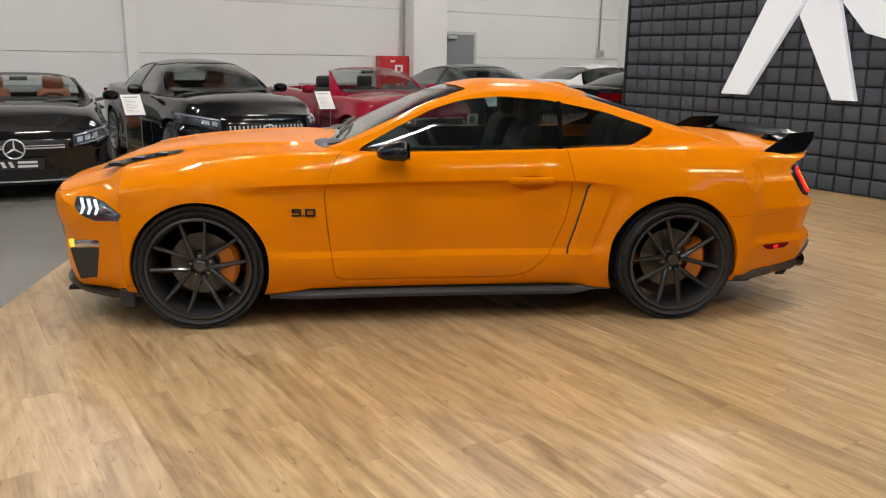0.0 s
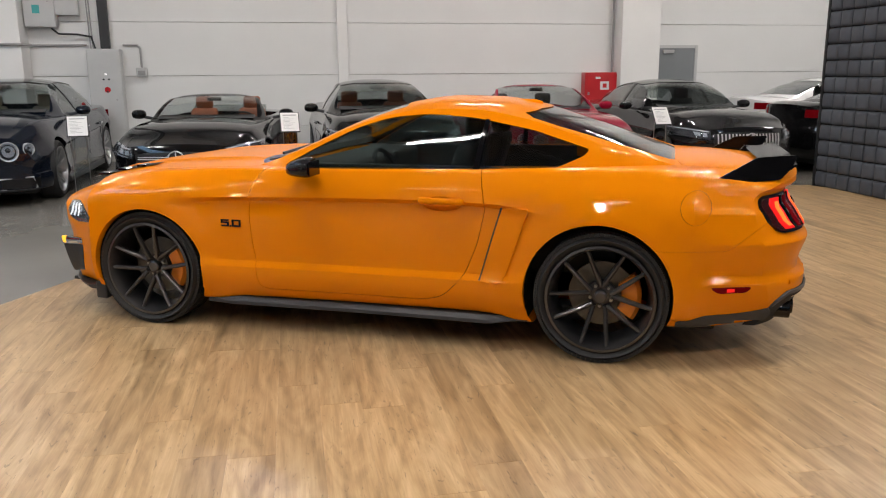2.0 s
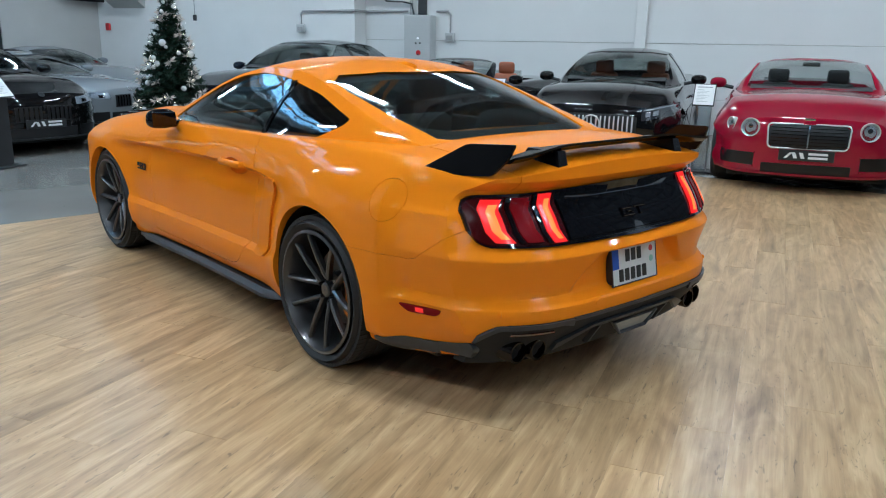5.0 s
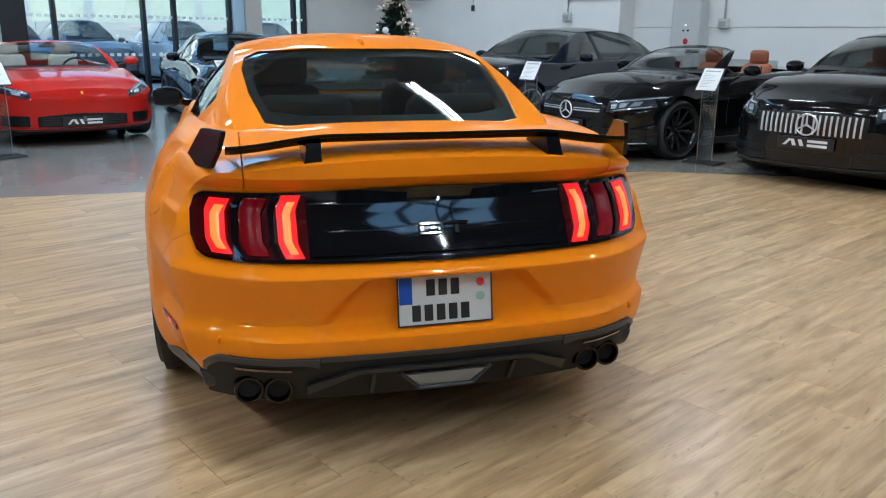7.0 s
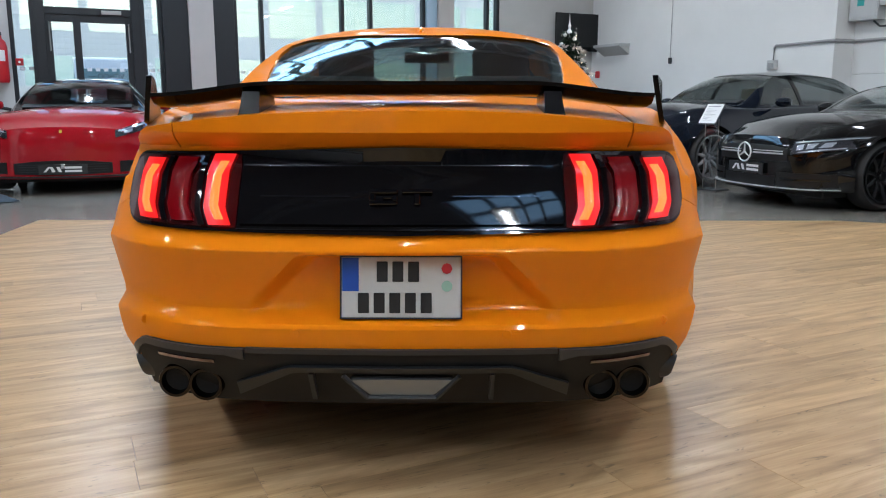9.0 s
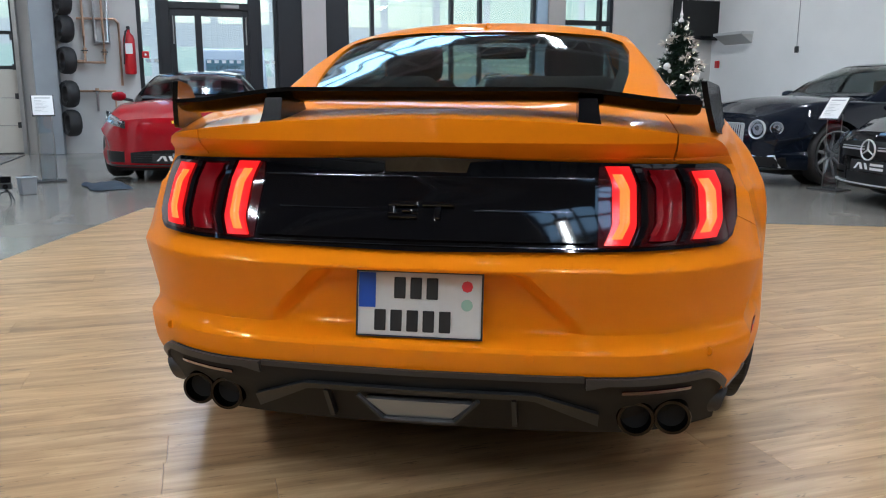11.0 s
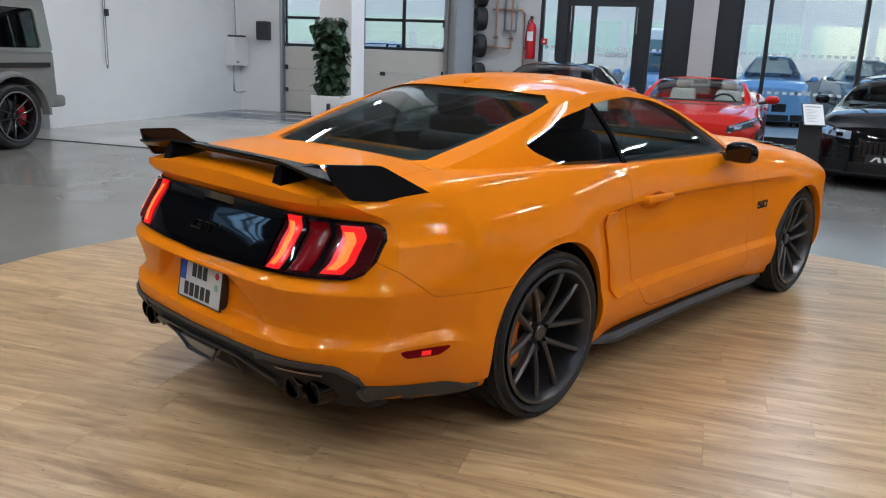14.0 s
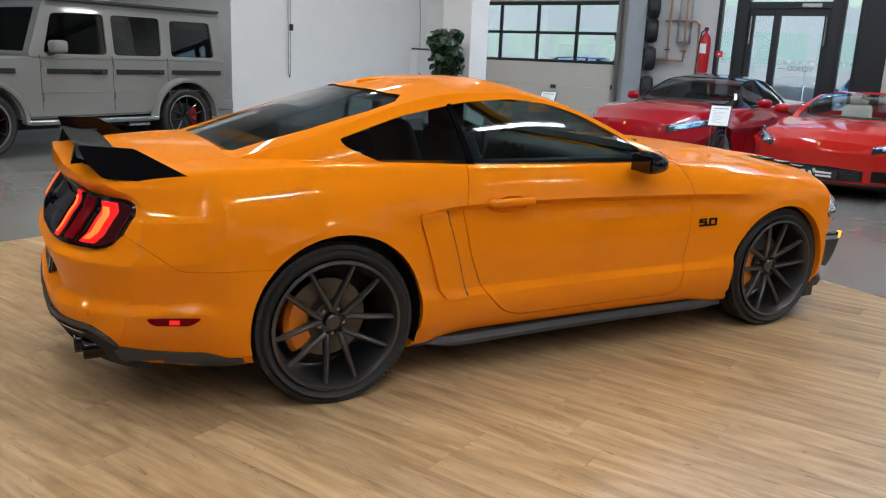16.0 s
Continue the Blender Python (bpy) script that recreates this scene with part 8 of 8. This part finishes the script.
def ivy_planter(m):
    t = tagged(empty("climbing_plant", m), "leafy climbing plant on a pole in tall white planter", "plant")
    rng = random.Random(3)
    pot = boxed(-.20, .20, -.20, .20, 0, .88, .015)
    for v in pot.verts:
        k = .90 + .10 * v.co.z / .88
        v.co.x *= k
        v.co.y *= k
    part("planter", pot, POT, t, "tall square white planter")
    part("soil", boxed(-.18, .18, -.18, .18, .865, .885), SOIL, t)
    part("moss_pole", cyl(bmesh.new(), (0, 0, .9), (0, 0, 1.80), .035, seg=10), BARK, t)
    stems = bmesh.new()
    for k in range(7):
        pts = []
        a = k * .9
        for i in range(16):
            pts.append(((.06 + .05 * rng.random()) * math.cos(a + i * .45), (.06 + .05 * rng.random()) * math.sin(a + i * .45), .92 + .92 * i / 15))
        tube(stems, pts, .006, 5)
    o = part("stems", stems, BARK, t)
    o["kind"] = "stuff"
    shape = [(0, 0, 0), (.3, .42, .06), (.62, .46, .04), (1, 0, -.10), (.62, -.46, .04), (.3, -.42, .06)]
    leaf = bmesh.new()
    mid = [leaf.verts.new((x, 0, -.03 * x)) for x in (.3, .62)]
    vs = [leaf.verts.new(p) for p in shape]
    for f in ((vs[0], mid[0], vs[1]), (vs[1], mid[0], mid[1], vs[2]), (vs[2], mid[1], vs[3]), (vs[0], vs[5], mid[0]), (vs[5], vs[4], mid[1], mid[0]), (vs[4], vs[3], mid[1])):
        leaf.faces.new(f)
    leaf_me = to_mesh(leaf)
    leaf_me.materials.append(LEAF)
    thick = bmesh.new()
    for k in range(620):
        z = .88 + .96 * ((k % 41) + rng.random()) / 41
        a = 2 * math.pi * rng.random()
        r = (.05 + .125 * rng.random()) * (1.0 + .12 * math.sin(z * 9 + a) + (.12 if 1.45 < z < 1.75 else 0))
        q = .075 + .045 * rng.random()
        m2 = pose(r * math.cos(a), r * math.sin(a), z, rng.uniform(-40, 40), rng.uniform(5, 80), math.degrees(a) + rng.uniform(-55, 55)) @ Matrix.Scale(q, 4)
        if r > .135 and k % 3 and len(t.children) < 290:
            o = new("leaf", leaf_me)
            o.parent = t
            o.matrix_basis = m2
        else:
            vs2 = [thick.verts.new(m2 @ v.co) for v in leaf_me.vertices]
            for f2 in leaf_me.polygons:
                thick.faces.new([vs2[i2] for i2 in f2.vertices])
    o = part("inner_leaves", thick, LEAF, t)
    o["kind"] = "stuff"
    return t


def small_things():
    for u, v, turn, blk in ((-3.32, 5.33, 12, False), (-.75, 5.42, 4, False), (1.80, 5.65, 0, False), (4.42, 5.40, 0, False), (-6.72, -3.27, 100, False), (-5.92, -.48, 100, False), (-5.55, 2.05, 100, True)):
        sign_stand(u, v, turn, blk)
    fir_tree(pose(-6.66, 1.74, 0))
    ivy_planter(room(-4.72, -3.74, 0))
    # white pillar behind the planter
    setting("pillar_ivy", boxed(-5.55, -5.12, -4.10, -3.64, 0, CEILING, .01), WALL_WHITE, "white square pillar behind the climbing plant")
    # roll-up banner lying against the planter
    b = tagged(empty("banner", room(-4.47, -3.86, 0, 90)), "black upright banner with plain white shapes leaning on the planter", "banner")
    panel = part("panel", boxed(-.085, .085, -.010, .010, .005, .62, .004), PLATE_DARK, b, m=pose(0, 0, 0, -5, 0, 0))
    part("logo_bar", prism([(-.05, .42), (-.01, .42), (.05, .56), (.01, .56)], "y", -.0135, -.0105), LETTER_WHITE, panel)
    for k in range(2):
        part("text_bar", boxed(-.05 + .055 * k, -.01 + .055 * k, -.0135, -.0105, .06, .34), LETTER_WHITE, panel)
    # small tripod with a phone
    t = tagged(empty("tripod", room(-4.34, -3.60, 0)), "small black tripod with a phone clamp", "tripod")
    for k in range(3):
        a = 2 * math.pi * k / 3 + .3
        part("leg", cyl(bmesh.new(), (0, 0, .10), (.19 * math.cos(a), .19 * math.sin(a), .008), .010, .008, 8), SATIN_BLACK, t)
    part("column", cyl(bmesh.new(), (0, 0, .08), (0, 0, .66), .010, seg=8), SATIN_BLACK, t)
    part("phone_clamp", boxed(-.04, .04, -.01, .01, .64, .80, .006), SATIN_BLACK, t)
    c = tagged(empty("mini_tripod", room(-4.91, -3.38, 0)), "small black camera on a short three-legged stand", "tripod")
    for k in range(3):
        an = 2 * math.pi * k / 3 + .9
        part("leg", tube(bmesh.new(), [(.012 * math.cos(an), .012 * math.sin(an), .10), (.05 * math.cos(an), .05 * math.sin(an), .085), (.10 * math.cos(an), .10 * math.sin(an), .006)], .007, 6), SATIN_BLACK, c)
    part("head", cyl(bmesh.new(), (0, 0, .085), (0, 0, .125), .018, seg=12), SATIN_BLACK, c)
    cam_body = part("camera_body", boxed(-.032, .032, -.055, .055, .12, .185, .01), SATIN_BLACK, c)
    part("screen", boxed(-.006, .004, -.05, .05, -.035, .035, .004), GLOSS_BLACK, cam_body, m=pose(.0, .0, .215, 0, -20, 0))
    part("lens_barrel", cyl(bmesh.new(), (.03, 0, .15), (.062, 0, .15), .024, .022, 16), GLOSS_BLACK, cam_body)
    c = tagged(empty("floor_bin", room(-5.47, -3.29, 0, 26)), "small grey plastic bin on the floor", "bin")
    bm = boxed(-.075, .075, -.085, .085, 0, .175, .012)
    for v in bm.verts:
        k = .86 + .14 * v.co.z / .175
        v.co.x *= k
        v.co.y *= k
    part("body", bm, CONCRETE, c)
    part("rim", boxed(-.082, .082, -.092, .092, .172, .186, .005), CONCRETE, c)
    part("handle", tube(bmesh.new(), [(.0, -.06, .184), (.0, -.04, .20), (.0, .04, .20), (.0, .06, .184)], .006, 6), DARK_GREY, c)
    c = tagged(empty("floor_cloth", room(-5.95, -2.55, 0, 15)), "crumpled blue-grey cloth on the floor", "cloth")
    bm = bmesh.new()
    rows = []
    rng = random.Random(8)
    for i in range(13):
        rows.append([bm.verts.new((-.42 + .07 * i + rng.uniform(-.02, .02), -.22 + .055 * j + rng.uniform(-.015, .015), .012 + .03 * rng.random() * (0 < i < 12) * (0 < j < 8))) for j in range(9)])
    grid_faces(bm, rows)
    bmesh.ops.solidify(bm, geom=bm.faces[:], thickness=.006)
    part("cloth", bm, mat("blue_grey_cloth", (0.10, 0.13, 0.17), rough=0.9, noise_scale=30, vary=0.2), c, smooth=True)
    # fire extinguisher on a red board
    e = tagged(empty("fire_extinguisher", room(U0 + .02, -2.56, .47)), "red fire extinguisher on a wall bracket", "extinguisher")
    part("cylinder", lathe(bmesh.new(), [(.001, .92), (.085, .93), (.10, .96), (.10, 1.52), (.08, 1.60), (.03, 1.65), (.03, 1.70), (.001, 1.70)], 24, axis="z"), RED_PAINT, e, smooth=True, m=pose(.12, 0, 0))
    part("valve", boxed(.07, .17, -.03, .03, 1.70, 1.76, .01), SATIN_BLACK, e)
    part("hose", tube(bmesh.new(), [(.16, 0, 1.72), (.25, -.04, 1.66), (.24, -.08, 1.4), (.22, -.09, 1.1)], .012), SATIN_BLACK, e)
    part("label_panel", boxed(.218, .224, -.06, .06, 1.28, 1.46, .002), LETTER_WHITE, e)
    part("bracket", boxed(.0, .03, -.06, .06, .98, 1.50, .004), RED_PAINT, e)
    a = tagged(empty("alarm_button", room(U0 + .01, -2.30, 1.75)), "small red fire alarm call point", "alarm button")
    part("box", boxed(0, .05, -.06, .06, -.06, .06, .01), RED_PAINT, a)
    part("button", cyl(bmesh.new(), (.05, 0, 0), (.056, 0, 0), .02, seg=16), LETTER_WHITE, a)
    # pipework
    for k, (pts, r, material) in enumerate((
            ([(0, -3.40, 2.35), (0, -2.78, 2.35), (0, -2.72, 2.28), (0, -2.72, 1.2)], .022, COPPER),
            ([(0, -3.55, 1.62), (0, -3.30, 1.62), (0, -3.30, 2.05), (0, -3.30, 3.8)], .022, COPPER),
            ([(0, -3.52, 1.60), (0, -2.98, 1.60), (0, -2.98, 2.1), (0, -2.98, 3.8)], .020, COPPER),
            ([(0, -3.12, 3.8), (0, -3.12, 1.95), (0, -2.90, 1.95), (0, -2.90, 3.8)], .026, STEEL),
            ([(0, -3.58, 1.10), (0, -2.85, 1.10), (0, -2.85, .3)], .020, COPPER),
            ([(0, -3.15, 1.10), (0, -3.15, .75)], .028, STEEL))):
        tagged(part("heating_pipe", tube(bmesh.new(), [(U0 + .07 + .015 * (k % 3), y, z) for _, y, z in pts], r), material, None, smooth=True, m=HALL), "wall-mounted metal heating pipe", "pipe", "heating pipes")
    for v, z in ((-3.30, 1.80), (-2.98, 1.78), (-3.15, 1.10)):
        q = tagged(empty("pipe_valve", room(U0 + .08, v, z)), "brass valve on the heating pipes", "valve")
        part("body", cyl(bmesh.new(), (0, 0, -.05), (0, 0, .05), .034, seg=10), COPPER, q)
        part("lever", boxed(.03, .05, -.06, .06, -.008, .008), SATIN_BLACK, q)
    for k, z in enumerate((.55, 1.05, 1.62, 2.15, 2.6)):
        q = tagged(empty("wheel_rack_tyre", room(U0 + .30, -3.58, z)), "black tyre stored in a narrow rack", "tyre", "stored tyres")
        part("tyre", tyre_mesh(.24, .17, .20, 32), RUBBER, q, smooth=True, m=pose(0, 0, 0, 0, 0, 28))
        part("rim", rim_mesh(.17, .20), GUNMETAL, q, smooth=True, m=pose(0, 0, 0, 0, 0, 28))
    # heater box by the garage door
    h = tagged(empty("wall_heater", room(-11.38, V0 + .28, 0)), "white wall heater with pipes beside the garage door", "heater")
    part("case", boxed(-.28, .28, 0, .24, 1.0, 1.62, .02), POT, h)
    part("grille", boxed(-.24, .24, .03, .21, 1.62, 1.66, .01), SATIN_BLACK, h)
    part("knob", cyl(bmesh.new(), (.18, .24, 1.08), (.18, .26, 1.08), .02, seg=12), SATIN_BLACK, h)
    part("pipe", tube(bmesh.new(), [(.16, .12, 1.0), (.16, .12, .45), (.0, .12, .40), (-.45, .12, .42), (-.52, .12, .6), (-.52, .12, 1.3)], .016), STEEL, h, smooth=True)
    part("flue", tube(bmesh.new(), [(0, .10, 1.66), (-.02, .08, 2.2), (.04, .06, 3.2), (.04, .06, CEILING)], .010), PIPE_GREY, h)
    s = tagged(empty("wall_speaker", room(U0 + .05, -8.62, 1.78)), "dark box on the wall beside the garage door", "speaker")
    part("case", boxed(0, .20, -.14, .14, -.20, .20, .02), SATIN_BLACK, s)
    part("bracket", boxed(-.05, .0, -.04, .04, -.05, .05), STEEL, s)
    p = tagged(empty("chain_hoist", room(-7.25, V0 + .34, 0)), "grey pull chain hanging down the wall", "chain")
    part("chain", tube(bmesh.new(), [(0, 0, CEILING), (0, 0, 1.05), (.02, 0, .98), (.05, 0, 1.05), (.06, 0, CEILING)], .009, 5), PIPE_GREY, p)
    part("control_box", boxed(-.05, .01, -.02, .04, 1.86, 1.98, .008), SATIN_BLACK, p)
    # screen on the window wall
    tv = tagged(empty("wall_screen", room(U0 + .10, 9.30, 2.66)), "black flat screen on a wall bracket", "television")
    part("panel", boxed(.05, .11, -.80, .80, -.42, .42, .01), GLOSS_BLACK, tv)
    part("bracket", boxed(-.1, .05, -.15, .15, -.15, .15), STEEL, tv)
    a = tagged(empty("alarm_light", room(-11.0 - .4, V1 - .46, 1.72)), "small red alarm sounder on the wall", "alarm")
    part("box", boxed(-.06, .06, -.06, 0, -.08, .08, .02), RED_PAINT, a)


# ---------------------------------------------------------------- outside
def yard():
    setting("pavement", boxed(U0 - 6.5, U0 - .30, -14, 16, -.06, -.02), PAVING, "pale paved strip outside the windows")
    b = tagged(empty("office_building", room(-40, 2, 0)), "long pale office building with teal window bands across the yard", "building")
    part("wall", boxed(-6, 0, -45, 45, 0, 11), FACADE, b)
    part("roof_edge", boxed(-6.1, .12, -45.1, 45.1, 11, 11.5), CABINET, b)
    for z in (1.2, 4.6, 8.0):
        for k in range(30):
            v = -44 + 3.0 * k
            w_ = part("window", boxed(-.05, .02, v, v + 2.6, z, z + 2.2), TEAL_GLASS, b)
    f = tagged(empty("garden_fence", room(-28.2, 2, 0)), "long grey slatted fence across the yard", "fence")
    for k in range(40):
        part("slat_panel", boxed(-.03, .03, -40 + 2 * k, -38.06 + 2 * k, 0, 1.7, .01), DOOR_GREY, f)
    for u, v, turn, material, lab in ((-18.6, -.4, 4, P_BLUE, "pale blue hatchback parked in the yard"), (-18.4, 2.6, -3, P_BLUE, "pale blue estate car parked in the yard"), (-21.4, 5.4, 2, P_SILVER, "silver car parked farther off in the yard"), (-18.8, 7.3, 0, P_WHITE, "white car parked in the yard"), (-18.6, 9.9, 2, P_WHITE, "white car parked by the next window"), (-20, -8.6, 90, P_WHITE, "white car parked beyond the garage door")):
        show_car("hatchback", lab, material, heading(u, v, turn, 0) @ pose(0, 0, -.06), 4.5, .94, 1.78, 2.70, .86, 1.00, 1.20, 1.14, 1.26, -.80, -.25, 1.25, 2.05, "sedan", "kidney", SILVER_RIM, .36, INTERIOR, plate=False, coarse=.16)
    van = tagged(empty("van", room(-24.6, -.2, -.06, 180)), "white delivery van parked beyond the windows", "van")
    body = prism(rounded([(-2.9, .45), (-2.95, 1.05), (-2.2, 1.25), (-1.55, 2.2), (-1.2, 2.55), (2.8, 2.6), (2.9, .45)], 5, .2), "y", -1.0, 1.0)
    part("body", body, P_WHITE, van, smooth=True, angle=40)
    part("windscreen", prism([(-2.22, 1.30), (-1.60, 2.16), (-1.63, 2.18), (-2.26, 1.32)], "y", -.85, .85), TEAL_GLASS, van)
    for s in (-1, 1):
        part("side_window", prism([(-1.85, 1.35), (-1.45, 2.0), (-.7, 2.0), (-.7, 1.35)], "y", *sorted((s * .99, s * 1.008))), TEAL_GLASS, van)
        for x in (-2.0, 1.9):
            wheel(van, x, s * .88, .35, .35, .24, .24, SILVER_RIM, 8)
        part("tail_lamp", boxed(2.88, 2.93, *sorted((s * .86, s * .98)), 1.0, 1.6), RED_LENS, van)
    part("rear_window", boxed(2.86, 2.92, -.75, .75, 1.5, 2.2), TEAL_GLASS, van)


orange_coupe().location.z = .0135
row_of_cars()
off_roader(pose(.20, -8.75, 0) @ pose(0, 0, 0, 0, 0, 26.3 + 180) @ Matrix.Scale(1.03, 4) @ pose(-1.445, .81, 0))
small_things()
yard()


# ---------------------------------------------------------------- oak display floor
def clip(poly, a, b):
    """Keeps the side of a 2D outline left of the line a to b."""
    out = []
    n = len(poly)
    side = lambda p: (b[0] - a[0]) * (p[1] - a[1]) - (b[1] - a[1]) * (p[0] - a[0])
    for i in range(n):
        p, q = poly[i], poly[(i + 1) % n]
        sp, sq = side(p), side(q)
        if sp >= 0:
            out.append(p)
        if sp * sq < 0:
            t = sp / (sp - sq)
            out.append((p[0] + (q[0] - p[0]) * t, p[1] + (q[1] - p[1]) * t))
    return out


OAK_EDGE = [(-2.62, -3.55), (1.9, -2.95), (2.9, -2.55), (9.0, 0.0), (5.8, 4.5), (3.55, 6.65), (.9, 6.0), (-2.0, 4.95), (-2.62, 3.6)]


def uv(p):
    w = Vector((p[0], p[1], 0))
    return (w.dot(RU), w.dot(RV))


edge_uv = [uv(p) for p in OAK_EDGE]
oak = setting("oak_floor", prism(edge_uv, "z", .001, .004), UNDER, "oak laminate display floor laid in long boards")
BW, BL = .192, 1.285
rest = bmesh.new()
boards = []
rng = random.Random(5)
umin, umax = min(p[0] for p in edge_uv), max(p[0] for p in edge_uv)
vmin, vmax = min(p[1] for p in edge_uv), max(p[1] for p in edge_uv)
i = 0
u = umin
while u < umax:
    v = vmin - BL * rng.random()
    while v < vmax:
        poly = [(u + .0001, v + .0006), (u + BW - .0001, v + .0006), (u + BW - .0001, v + BL - .0006), (u + .0001, v + BL - .0006)]
        for a, b in zip(edge_uv, edge_uv[1:] + edge_uv[:1]):
            poly = clip(poly, a, b)
            if len(poly) < 3:
                break
        if len(poly) >= 3:
            boards.append((poly, u + BW / 2, v + BL / 2))
        v += BL
    u += BW
boards.sort(key=lambda b: (b[1] - .4) ** 2 + (b[2] + .2) ** 2)
for k, (poly, cu, cv) in enumerate(boards):
    top = .0135 + .0002 * rng.random()
    bm = bmesh.new() if k < 300 else rest
    ox, oy = (cu, cv) if k < 300 else (0, 0)
    lo = [bm.verts.new((x - ox, y - oy, .0042)) for x, y in poly]
    mid = [bm.verts.new((x - ox, y - oy, top - .0004)) for x, y in poly]
    ins = shrink(poly, .0005)
    hi = [bm.verts.new((x - ox, y - oy, top)) for x, y in ins]
    n = len(poly)
    for j in range(n):
        q = (j + 1) % n
        bm.faces.new((lo[j], lo[q], mid[q], mid[j]))
        bm.faces.new((mid[j], mid[q], hi[q], hi[j]))
    bm.faces.new(hi)
    if k < 300:
        o = part("plank", bm, OAK, oak)
        o.matrix_basis = pose(cu, cv, 0)
part_rest = part("planks", rest, OAK, oak)
part_rest["kind"] = "stuff"

bpy.data.scenes.remove(BENCH)
